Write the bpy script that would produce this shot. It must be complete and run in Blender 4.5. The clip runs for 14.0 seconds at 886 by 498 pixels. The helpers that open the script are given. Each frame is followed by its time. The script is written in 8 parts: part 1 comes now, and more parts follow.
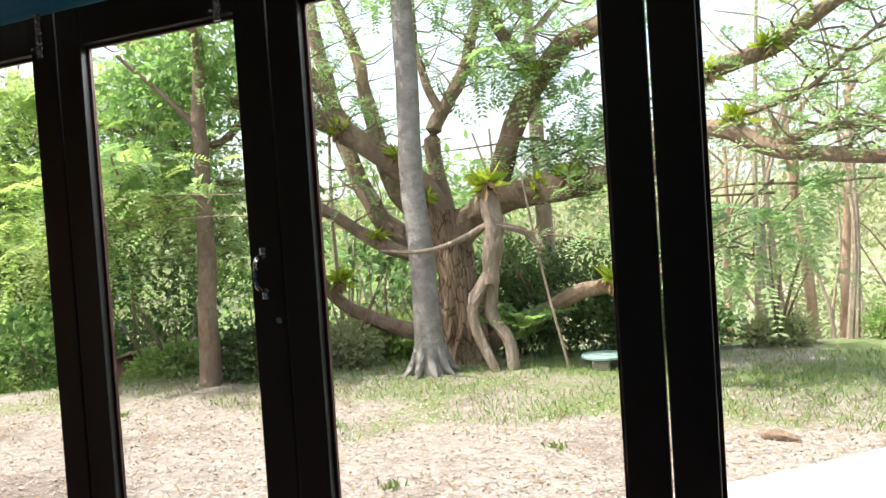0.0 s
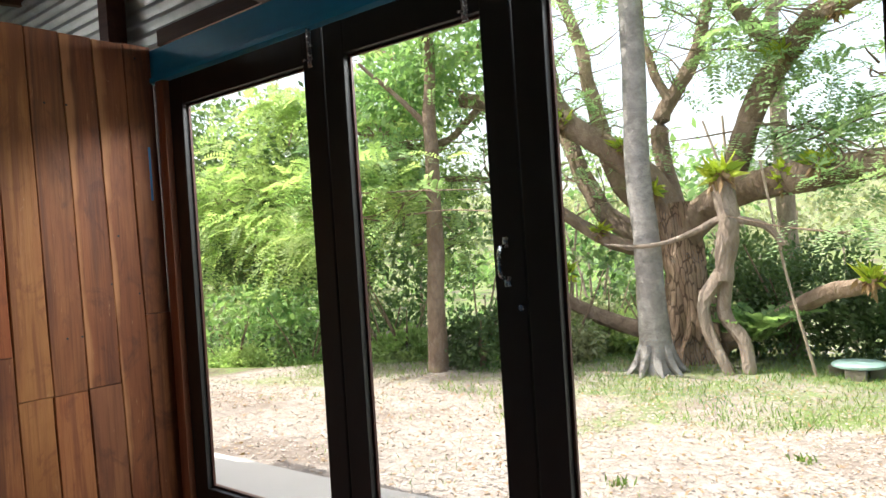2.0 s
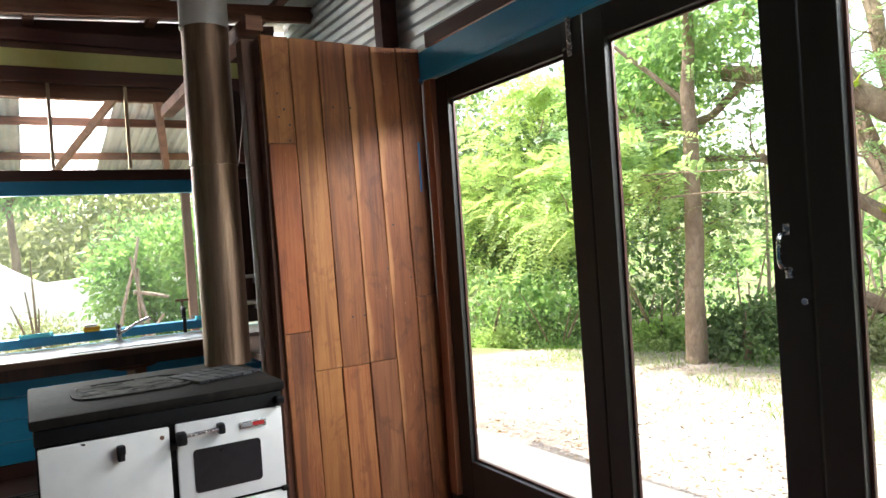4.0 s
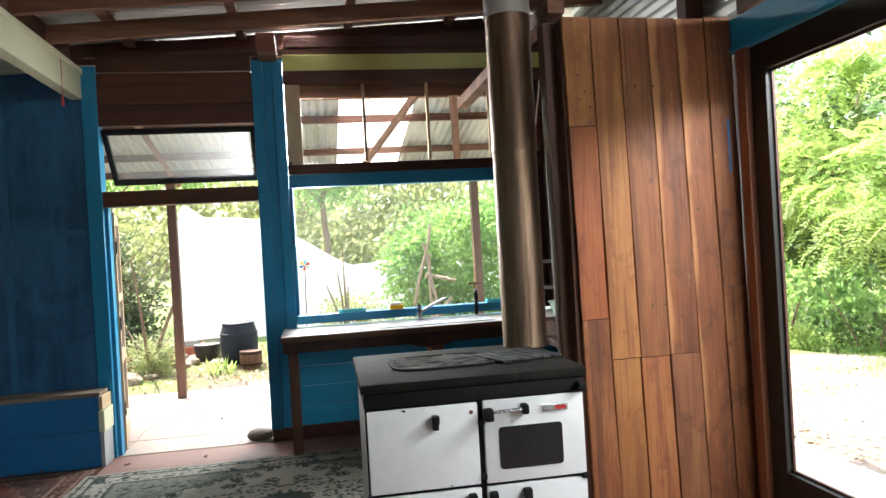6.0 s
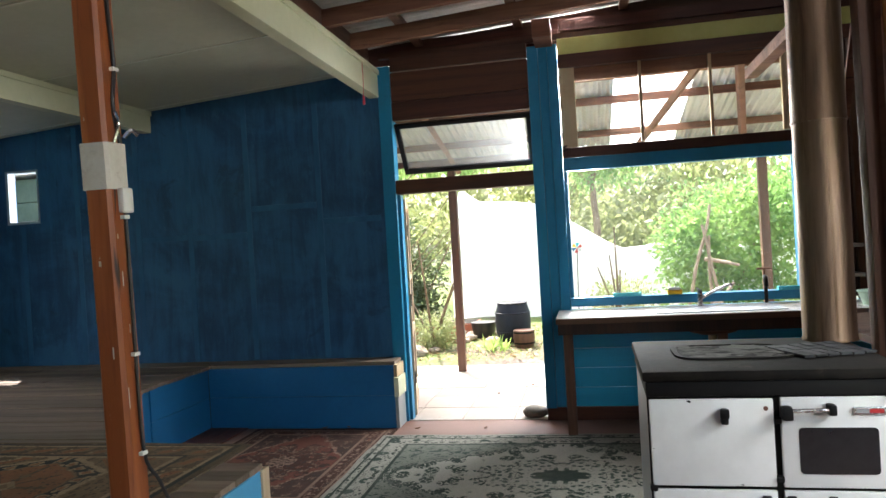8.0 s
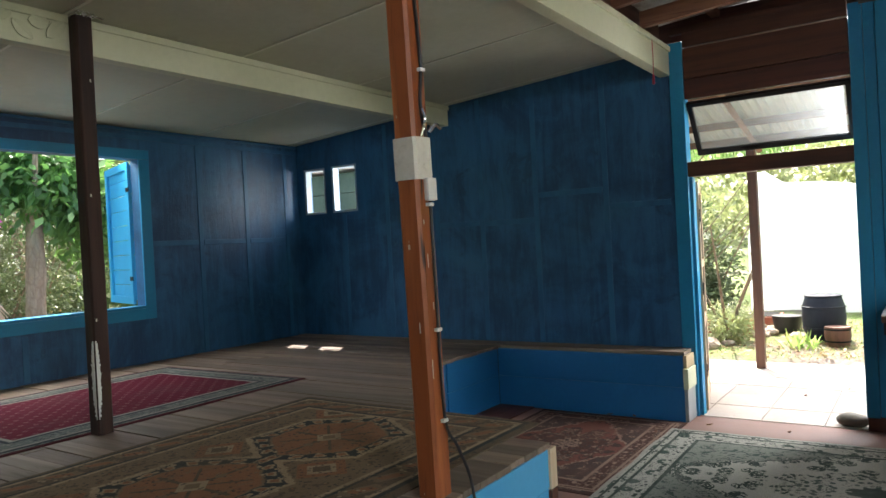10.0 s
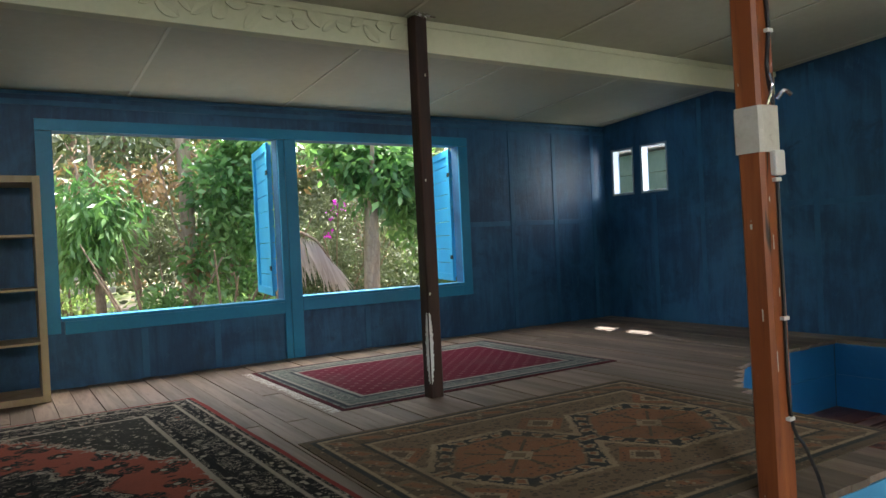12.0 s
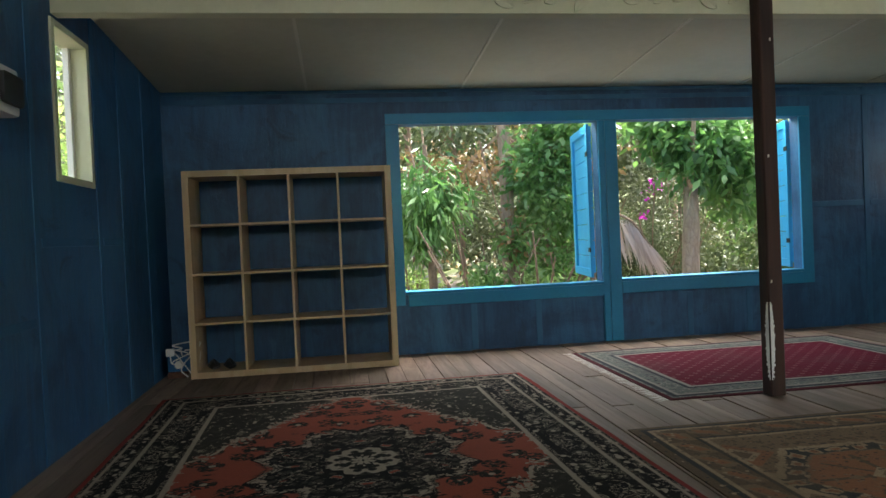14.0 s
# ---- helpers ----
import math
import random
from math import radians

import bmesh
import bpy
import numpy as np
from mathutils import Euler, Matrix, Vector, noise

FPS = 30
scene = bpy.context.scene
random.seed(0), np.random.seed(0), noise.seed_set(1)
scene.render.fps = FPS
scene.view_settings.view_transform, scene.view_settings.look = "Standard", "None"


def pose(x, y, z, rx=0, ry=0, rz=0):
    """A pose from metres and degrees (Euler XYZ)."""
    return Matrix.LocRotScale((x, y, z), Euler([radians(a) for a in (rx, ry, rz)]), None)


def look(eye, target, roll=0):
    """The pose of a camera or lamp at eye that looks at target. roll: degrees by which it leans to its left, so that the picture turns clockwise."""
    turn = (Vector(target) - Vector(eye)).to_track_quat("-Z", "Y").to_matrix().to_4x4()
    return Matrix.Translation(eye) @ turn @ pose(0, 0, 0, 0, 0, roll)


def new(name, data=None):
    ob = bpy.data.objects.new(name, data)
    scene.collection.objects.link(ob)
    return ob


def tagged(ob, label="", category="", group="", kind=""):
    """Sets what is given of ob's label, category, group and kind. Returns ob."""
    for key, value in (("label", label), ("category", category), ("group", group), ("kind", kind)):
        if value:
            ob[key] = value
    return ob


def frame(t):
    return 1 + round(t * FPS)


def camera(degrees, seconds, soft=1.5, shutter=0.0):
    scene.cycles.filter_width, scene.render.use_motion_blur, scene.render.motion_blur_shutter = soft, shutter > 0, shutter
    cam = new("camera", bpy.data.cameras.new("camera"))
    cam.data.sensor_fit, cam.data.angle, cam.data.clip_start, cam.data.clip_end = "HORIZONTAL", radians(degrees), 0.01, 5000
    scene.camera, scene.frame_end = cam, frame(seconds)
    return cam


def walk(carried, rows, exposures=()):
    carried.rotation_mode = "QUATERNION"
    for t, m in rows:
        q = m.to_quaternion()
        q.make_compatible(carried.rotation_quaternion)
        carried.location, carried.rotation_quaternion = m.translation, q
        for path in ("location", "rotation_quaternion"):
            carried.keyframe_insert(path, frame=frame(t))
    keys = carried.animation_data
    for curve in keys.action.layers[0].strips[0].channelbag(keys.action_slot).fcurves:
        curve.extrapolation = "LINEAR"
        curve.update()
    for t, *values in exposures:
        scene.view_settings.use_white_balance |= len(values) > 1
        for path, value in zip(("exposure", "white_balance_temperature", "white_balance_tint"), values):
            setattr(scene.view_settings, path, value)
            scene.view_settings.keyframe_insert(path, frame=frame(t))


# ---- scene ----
cam = camera(63.8, 14.0)

PATH = [
    (0, (-0.231, 0.411, 1.492), (-0.976, 2.266, 1.44), -3.8),
    (0.5, (-0.226, 0.403, 1.491), (-1.105, 2.199, 1.447), -3.8),
    (1, (-0.24, 0.39, 1.484), (-1.25, 2.116, 1.447), -3.8),
    (1.5, (-0.273, 0.369, 1.472), (-1.409, 2.015, 1.444), -3.8),
    (2, (-0.291, 0.349, 1.48), (-1.553, 1.9, 1.453), -3.6),
    (2.5, (-0.303, 0.336, 1.487), (-1.684, 1.782, 1.462), -3.6),
    (2.7, (-0.299, 0.33, 1.49), (-1.73, 1.727, 1.467), -3.6),
    (4.8, (-0.331, 0.262, 1.498), (-2.179, 1.027, 1.482), -3.6),
    (5, (-0.361, 0.248, 1.492), (-2.237, 0.941, 1.481), -3.4),
    (5.5, (-0.4, 0.222, 1.496), (-2.331, 0.74, 1.486), -3.3),
    (6, (-0.429, 0.182, 1.481), (-2.4, 0.519, 1.474), -3.3),
    (6.5, (-0.443, 0.129, 1.479), (-2.437, 0.285, 1.472), -3.2),
    (7, (-0.437, 0.128, 1.48), (-2.437, 0.096, 1.472), -3.2),
    (9.3, (-0.4, 0.122, 1.497), (-2.196, -0.759, 1.485), -3.1),
    (9.5, (-0.418, 0.115, 1.493), (-2.175, -0.839, 1.483), -3.0),
    (10, (-0.4, 0.11, 1.49), (-2.055, -1.012, 1.478), -3.0),
    (10.5, (-0.384, 0.096, 1.488), (-1.919, -1.187, 1.474), -2.9),
    (11, (-0.365, 0.07, 1.486), (-1.757, -1.367, 1.473), -2.8),
    (11.5, (-0.355, 0.037, 1.502), (-1.59, -1.536, 1.484), -2.7),
    (12, (-0.333, 0.007, 1.487), (-1.404, -1.682, 1.466), -2.7),
    (12.5, (-0.302, -0.003, 1.488), (-1.191, -1.795, 1.464), -2.7),
    (13, (-0.267, -0.027, 1.507), (-0.967, -1.9, 1.476), -2.5),
    (13.5, (-0.252, -0.043, 1.512), (-0.744, -1.981, 1.478), -2.5),
    (14, (-0.23, -0.07, 1.503), (-0.515, -2.049, 1.466), -2.5),
]
walk(cam, [(t, look(e, g, r)) for t, e, g, r in PATH],
     ((0.0, 1.25), (2.5, 1.6), (5.0, 2.35), (7.0, 2.35), (9.5, 2.3), (11.0, 2.3), (14.0, 2.2)))

# ---- light: high afternoon sun from behind the kitchen wall, open sky, added fill lamps ----
SUN_DIR = Vector((0.87, 0.46, -1.57)).normalized()
world = bpy.data.worlds.new("sky")
scene.world = world
world.use_nodes = True
wt = world.node_tree
sky = wt.nodes.new("ShaderNodeTexSky")
sky.sky_type = "NISHITA"
sky.sun_disc = False
sky.sun_elevation = radians(58)
sky.sun_rotation = radians(242)
sky.dust_density = 5.0
sky.ozone_density = 0.6
haze = wt.nodes.new("ShaderNodeMix")      # thin bright summer haze over the whole sky
haze.data_type, haze.blend_type = "RGBA", "ADD"
haze.inputs[0].default_value = 1.0
haze.inputs[7].default_value = (1.75, 1.75, 1.72, 1)
wt.links.new(sky.outputs[0], haze.inputs[6])
wt.links.new(haze.outputs[2], wt.nodes["Background"].inputs[0])
wt.nodes["Background"].inputs[1].default_value = 0.15
sun = new("sun", bpy.data.lights.new("sun", "SUN"))
sun.data.energy = 3.8
sun.data.angle = radians(0.6)
sun.data.color = (1.0, 0.965, 0.91)
sun.rotation_euler = SUN_DIR.to_track_quat("-Z", "Y").to_euler()


def sky_fill_lamp(name, at, toward, sx, sy, watts):
    """An added area lamp just outside an opening's head, standing in for sky light."""
    ob = new(name, bpy.data.lights.new(name, "AREA"))
    ob.data.shape, ob.data.size, ob.data.size_y, ob.data.energy = "RECTANGLE", sx, sy, watts
    ob.data.color = (0.96, 0.99, 1.0)
    ob.matrix_basis = look(at, toward)
    return ob


door_fill = sky_fill_lamp("fill_over_doors", (-1.45, 2.90, 2.72), (-4.2, -3.0, 1.0), 3.5, 0.40, 47)
door_fill.data.spread = math.radians(150)       # narrowed so less light reaches the end wall and partition
shutter_fill = sky_fill_lamp("fill_over_shutters", (-2.5, -6.17, 2.64), (-2.5, -3.6, 0.9), 3.5, 0.26, 12.5)
shutter_fill.data.color = (1.0, 0.97, 0.88)      # warm tint given to the lamp for light off the dry garden
# added lamp that throws the glow on the wall beside the small window
sky_fill_lamp("fill_beside_small_window", (-6.80, -4.68, 2.22), (-5.75, -5.85, 1.70), 0.5, 0.6, 5.5)
# added lamp under the veranda roof that brightens the kitchen side
sky_fill_lamp("fill_under_veranda", (-6.62, 0.1, 2.86), (-4.2, 0.0, 1.0), 0.26, 3.2, 55)

# ---- node helpers ----
def link_in(tree, socket, value):
    if isinstance(value, bpy.types.NodeSocket):
        tree.links.new(value, socket)
    else:
        socket.default_value = value


def calc(tree, op, a, b=0.0, c=0.0):
    n = tree.nodes.new("ShaderNodeMath")
    n.operation = op
    for i, v in enumerate((a, b, c)):
        link_in(tree, n.inputs[i], v)
    return n.outputs[0]


def blend(tree, f, a, b, mode="MIX"):
    n = tree.nodes.new("ShaderNodeMix")
    n.data_type, n.blend_type = "RGBA", mode
    link_in(tree, n.inputs[0], f)
    for i, v in ((6, a), (7, b)):
        if isinstance(v, tuple) and len(v) == 3:
            v = (*v, 1)
        link_in(tree, n.inputs[i], v)
    return n.outputs[2]


def step(tree, v, lo, hi):
    n = tree.nodes.new("ShaderNodeMapRange")
    n.interpolation_type = "SMOOTHSTEP"
    link_in(tree, n.inputs[0], v)
    n.inputs[1].default_value, n.inputs[2].default_value = lo, hi
    return n.outputs[0]


def coords(tree, scale=(1, 1, 1), kind="Object", rot=(0, 0, 0)):
    tc = tree.nodes.new("ShaderNodeTexCoord")
    mp = tree.nodes.new("ShaderNodeMapping")
    mp.inputs[3].default_value = scale
    mp.inputs[2].default_value = [radians(a) for a in rot]
    tree.links.new(tc.outputs[kind], mp.inputs[0])
    return mp.outputs[0]


def noise_tex(tree, vec, scale, detail=4, rough=0.6, warp=0.0):
    n = tree.nodes.new("ShaderNodeTexNoise")
    tree.links.new(vec, n.inputs["Vector"])
    n.inputs["Scale"].default_value, n.inputs["Detail"].default_value = scale, detail
    n.inputs["Roughness"].default_value, n.inputs["Distortion"].default_value = rough, warp
    return n.outputs[0]


def cells(tree, vec, scale, feature="F1", out=0, jitter=1.0):
    n = tree.nodes.new("ShaderNodeTexVoronoi")
    n.feature = feature
    tree.links.new(vec, n.inputs["Vector"])
    n.inputs["Scale"].default_value, n.inputs["Randomness"].default_value = scale, jitter
    return n.outputs[out]


def rand_of(tree, island=False):
    if island:
        return tree.nodes.new("ShaderNodeNewGeometry").outputs["Random Per Island"]
    return tree.nodes.new("ShaderNodeObjectInfo").outputs["Random"]


def begin(name):
    m = bpy.data.materials.new(name)
    m.use_nodes = True
    t = m.node_tree
    return m, t, t.nodes["Principled BSDF"]


def finish(tree, bsdf, color, rough, bump=None, strength=0.3, dist=0.01, metal=0.0, spec=0.5):
    link_in(tree, bsdf.inputs["Base Color"], (*color, 1) if isinstance(color, tuple) else color)
    link_in(tree, bsdf.inputs["Roughness"], rough)
    bsdf.inputs["Metallic"].default_value = metal
    bsdf.inputs["Specular IOR Level"].default_value = spec
    if bump is not None:
        b = tree.nodes.new("ShaderNodeBump")
        b.inputs["Strength"].default_value, b.inputs["Distance"].default_value = strength, dist
        tree.links.new(bump, b.inputs["Height"])
        tree.links.new(b.outputs[0], bsdf.inputs["Normal"])


def surf(name, c1, c2, big=1.5, fine=25.0, rough=0.6, bump=0.25, dist=0.004, stretch=(1, 1, 1), metal=0.0,
         spec=0.5, vary=0.0, dirt=None, dirt_at=(0.55, 0.75), kind="Object"):
    """A two-scale surface: broad tone between c1 and c2, fine grain, optional stains and object-to-object change."""
    m, t, b = begin(name)
    v = coords(t, stretch, kind)
    n1, n2 = noise_tex(t, v, big, 3, 0.6, 0.3), noise_tex(t, v, fine, 5, 0.65)
    f = calc(t, "MULTIPLY_ADD", n1, 0.65, calc(t, "MULTIPLY", n2, 0.35))
    col = blend(t, step(t, f, 0.34, 0.66), c1, c2)
    if dirt:
        col = blend(t, calc(t, "MULTIPLY", step(t, noise_tex(t, v, big * 2.3, 6, 0.7, 0.6), *dirt_at), 0.8), col, dirt)
    if vary:
        hs = t.nodes.new("ShaderNodeHueSaturation")
        r = rand_of(t)
        link_in(t, hs.inputs["Value"], calc(t, "MULTIPLY_ADD", r, vary, 1 - vary / 2))
        link_in(t, hs.inputs["Color"], col)
        col = hs.outputs[0]
    finish(t, b, col, calc(t, "MULTIPLY_ADD", n2, 0.25, rough - 0.12), n2, bump, dist, metal, spec)
    return m


def timber(name, c1, c2, c3, axis=2, rough=0.6, vary=0.35, dark=None, sap=None, crack=0.0, fleck=None):
    """Sawn timber with grain along an axis (0, 1 or 2), every board a little different."""
    m, t, b = begin(name)
    st = [14.0, 14.0, 14.0]
    st[axis] = 0.9
    r = rand_of(t)
    tc = t.nodes.new("ShaderNodeTexCoord")
    shift = t.nodes.new("ShaderNodeVectorMath")
    shift.operation = "ADD"
    t.links.new(tc.outputs["Object"], shift.inputs[0])
    comb = t.nodes.new("ShaderNodeCombineXYZ")
    for i in range(3):
        link_in(t, comb.inputs[i], calc(t, "MULTIPLY", r, 37.0 + 11 * i))
    t.links.new(comb.outputs[0], shift.inputs[1])
    mp = t.nodes.new("ShaderNodeMapping")
    mp.inputs[3].default_value = st
    t.links.new(shift.outputs[0], mp.inputs[0])
    v = mp.outputs[0]
    g1, g2 = noise_tex(t, v, 0.55, 3, 0.55, 1.2), noise_tex(t, v, 3.2, 6, 0.7, 0.4)
    col = blend(t, step(t, g1, 0.40, 0.60), c1, c2)
    col = blend(t, calc(t, "MULTIPLY", step(t, g2, 0.50, 0.75), 0.7), col, c3)
    v2 = coords(t, (1, 1, 1))
    blot = noise_tex(t, v2, 2.2, 4, 0.6, 0.5)
    if dark:
        col = blend(t, calc(t, "MULTIPLY", step(t, blot, 0.56, 0.74), 0.75), col, dark)
    if sap:
        gen = t.nodes.new("ShaderNodeSeparateXYZ")
        t.links.new(tc.outputs["Generated"], gen.inputs[0])
        edge = calc(t, "ADD", gen.outputs[1], calc(t, "MULTIPLY", calc(t, "SUBTRACT", noise_tex(t, coords(t, (1, 1, 0.6)), 2.6, 3), 0.5), 0.9))
        pick = step(t, calc(t, "FRACT", calc(t, "MULTIPLY", r, 13.7)), 0.40, 0.45)
        col = blend(t, calc(t, "MULTIPLY", calc(t, "MULTIPLY", step(t, edge, 0.30, 0.20), pick), 0.55), col, sap)
    if crack:
        split = calc(t, "MULTIPLY", step(t, noise_tex(t, v, 1.3, 2, 0.5, 0.4), 0.685, 0.715), crack)
        col = blend(t, split, col, (0.010, 0.005, 0.004))
    if fleck:
        col = blend(t, calc(t, "MULTIPLY", step(t, noise_tex(t, coords(t, (1, 1, 0.5)), 26.0, 3, 0.6), 0.70, 0.74), 0.7), col, fleck)
    hs = t.nodes.new("ShaderNodeHueSaturation")
    link_in(t, hs.inputs["Value"], calc(t, "MULTIPLY_ADD", r, vary, 1 - vary / 2))
    link_in(t, hs.inputs["Hue"], calc(t, "MULTIPLY_ADD", calc(t, "FRACT", calc(t, "MULTIPLY", r, 7.3)), 0.016, 0.490))
    link_in(t, hs.inputs["Color"], col)
    finish(t, b, hs.outputs[0], calc(t, "MULTIPLY_ADD", g2, 0.3, rough - 0.15), g2, 0.35, 0.003)
    return m


def glass(name, tint=(0.975, 0.985, 0.98), haze=0.0):
    m, t, b = begin(name)
    out = t.nodes["Material Output"]
    t.nodes.remove(b)
    tr, gl = t.nodes.new("ShaderNodeBsdfTransparent"), t.nodes.new("ShaderNodeBsdfGlossy")
    tr.inputs[0].default_value = (*tint, 1)
    gl.inputs["Roughness"].default_value = 0.02
    fr = t.nodes.new("ShaderNodeLayerWeight")
    fr.inputs[0].default_value = 0.5
    mix = t.nodes.new("ShaderNodeMixShader")
    link_in(t, mix.inputs[0], calc(t, "MULTIPLY_ADD", calc(t, "POWER", fr.outputs["Facing"], 4.0), 0.45, 0.012))
    t.links.new(tr.outputs[0], mix.inputs[1])
    t.links.new(gl.outputs[0], mix.inputs[2])
    last = mix
    if haze:
        df = t.nodes.new("ShaderNodeBsdfTranslucent")
        df.inputs[0].default_value = (0.85, 0.85, 0.85, 1)
        last = t.nodes.new("ShaderNodeMixShader")
        v = coords(t)
        link_in(t, last.inputs[0], calc(t, "MULTIPLY_ADD", noise_tex(t, v, 3.0), haze * 0.6, haze * 0.7))
        t.links.new(mix.outputs[0], last.inputs[1])
        t.links.new(df.outputs[0], last.inputs[2])
    t.links.new(last.outputs[0], out.inputs[0])
    return m


def leafy(name, c1, c2, c3, trans=0.35, rough=0.5):
    """Foliage: every leaf its own tone, light passing through it."""
    m, t, b = begin(name)
    r = rand_of(t, True)
    col = blend(t, step(t, r, 0.05, 0.7), c1, c2)
    v = coords(t)
    patch = noise_tex(t, v, 0.7, 3)
    col = blend(t, calc(t, "MULTIPLY", step(t, patch, 0.42, 0.62), 0.75), col, c3)
    finish(t, b, col, rough, spec=0.35)
    tl = t.nodes.new("ShaderNodeBsdfTranslucent")
    link_in(t, tl.inputs[0], blend(t, 1.0, col, (1.35, 1.45, 1.0), "MULTIPLY"))
    mx = t.nodes.new("ShaderNodeMixShader")
    mx.inputs[0].default_value = trans
    t.links.new(b.outputs[0], mx.inputs[1])
    t.links.new(tl.outputs[0], mx.inputs[2])
    t.links.new(mx.outputs[0], t.nodes["Material Output"].inputs[0])
    return m


# ---- materials ----
M = {}
# streaky hand-brushed coat over rough sheeting
m, t, b = begin("dark_blue_brushed_wall_paint")
v = coords(t)
tone, brush = noise_tex(t, v, 1.3, 5, 0.65, 0.8), noise_tex(t, coords(t, (5, 5, 0.6)), 2.2, 6, 0.72, 0.6)
fine, scuff = noise_tex(t, v, 26.0, 5, 0.7), noise_tex(t, coords(t, (1.6, 1.6, 0.8)), 4.5, 7, 0.75, 1.4)
col = blend(t, step(t, calc(t, "MULTIPLY_ADD", tone, 0.6, calc(t, "MULTIPLY", brush, 0.4)), 0.38, 0.62), (0.007, 0.048, 0.122), (0.027, 0.120, 0.250))
col = blend(t, calc(t, "MULTIPLY", step(t, scuff, 0.57, 0.72), 0.55), col, (0.060, 0.165, 0.285))
col = blend(t, calc(t, "MULTIPLY", step(t, noise_tex(t, v, 3.1, 6, 0.7, 1.0), 0.58, 0.70), 0.6), col, (0.006, 0.036, 0.085))
col = blend(t, calc(t, "MULTIPLY", step(t, noise_tex(t, v, 14.0, 6, 0.8), 0.67, 0.74), 0.5), col, (0.10, 0.20, 0.30))
finish(t, b, col, calc(t, "MULTIPLY_ADD", brush, 0.30, 0.36), calc(t, "ADD", calc(t, "MULTIPLY", tone, 2.0), calc(t, "ADD", brush, calc(t, "MULTIPLY", fine, 0.4))), 0.55, 0.008)
M["blue_wall"] = m
# batten blue lighter than the wall: brush tone, and sheen put into the colour
M["batten_sheen"] = surf("blue_batten_paint_with_sheen", (0.014, 0.085, 0.19), (0.030, 0.135, 0.26), 3.0, 14, 0.55, 0.4, 0.004, (1, 1, 0.5))
M["blue_trim"] = surf("bright_blue_trim_paint", (0.008, 0.19, 0.37), (0.012, 0.23, 0.43), 2.0, 40, 0.4, 0.12, 0.002,
                      dirt=(0.01, 0.12, 0.27), dirt_at=(0.62, 0.8))
M["weather_blue"] = surf("weatherboard_blue_paint", (0.014, 0.33, 0.60), (0.020, 0.40, 0.68), 2.0, 40, 0.35, 0.15, 0.002, (1, 0.3, 4),
                         dirt=(0.014, 0.24, 0.46), dirt_at=(0.6, 0.8))
M["pale_blue"] = surf("pale_blue_paint", (0.06, 0.32, 0.58), (0.09, 0.38, 0.64), 2.0, 40, 0.5, 0.15, 0.002)
M["shutter_blue"] = surf("shutter_blue_paint", (0.022, 0.29, 0.53), (0.034, 0.35, 0.60), 2.0, 40, 0.5, 0.15, 0.002, dirt=(0.02, 0.20, 0.38), dirt_at=(0.6, 0.8))
M["step_blue"] = surf("platform_blue_paint", (0.010, 0.11, 0.27), (0.014, 0.135, 0.32), 1.6, 30, 0.4, 0.12, 0.002)
M["cream"] = surf("cream_green_paint", (0.52, 0.53, 0.36), (0.60, 0.60, 0.43), 0.9, 18, 0.6, 0.12, 0.002,
                  dirt=(0.38, 0.37, 0.25), dirt_at=(0.62, 0.85))
M["ceil"] = surf("ceiling_paint", (0.44, 0.445, 0.33), (0.52, 0.525, 0.41), 0.7, 14, 0.7, 0.1, 0.002,
                 dirt=(0.36, 0.35, 0.28), dirt_at=(0.6, 0.85))
# ceiling colour made paler, for the light that the raised strips catch
M["strip"] = surf("cover_strip_paint_with_light", (0.56, 0.56, 0.45), (0.63, 0.63, 0.51), 2.0, 20, 0.5, 0.1, 0.002)
M["yellow"] = surf("yellow_green_paint", (0.50, 0.52, 0.16), (0.58, 0.60, 0.22), 2.0, 20, 0.6, 0.15, 0.002)
M["dark_frame"] = surf("dark_stained_frame", (0.007, 0.006, 0.005), (0.012, 0.010, 0.008), 2.0, 30, 0.5, 0.2, 0.002, (6, 6, 1))
M["dark_timber"] = timber("dark_red_timber", (0.055, 0.016, 0.009), (0.085, 0.026, 0.013), (0.03, 0.009, 0.006), 1, 0.55, 0.3)
M["dark_timber_x"] = timber("dark_red_timber_long", (0.075, 0.024, 0.013), (0.11, 0.036, 0.018), (0.035, 0.012, 0.008), 0, 0.55, 0.3)
M["rafter"] = timber("rough_sawn_rafter", (0.14, 0.062, 0.036), (0.20, 0.095, 0.055), (0.05, 0.02, 0.012), 1, 0.75, 0.3, (0.05, 0.024, 0.016), None, 0.7)
M["post_red"] = timber("oiled_red_post", (0.27, 0.068, 0.022), (0.40, 0.118, 0.040), (0.13, 0.030, 0.012), 2, 0.5, 0.2, (0.07, 0.022, 0.012), None, 0.9, (0.55, 0.50, 0.44))
M["post_dark"] = timber("dark_brown_post", (0.022, 0.008, 0.005), (0.046, 0.015, 0.008), (0.010, 0.005, 0.004), 2, 0.7, 0.2)
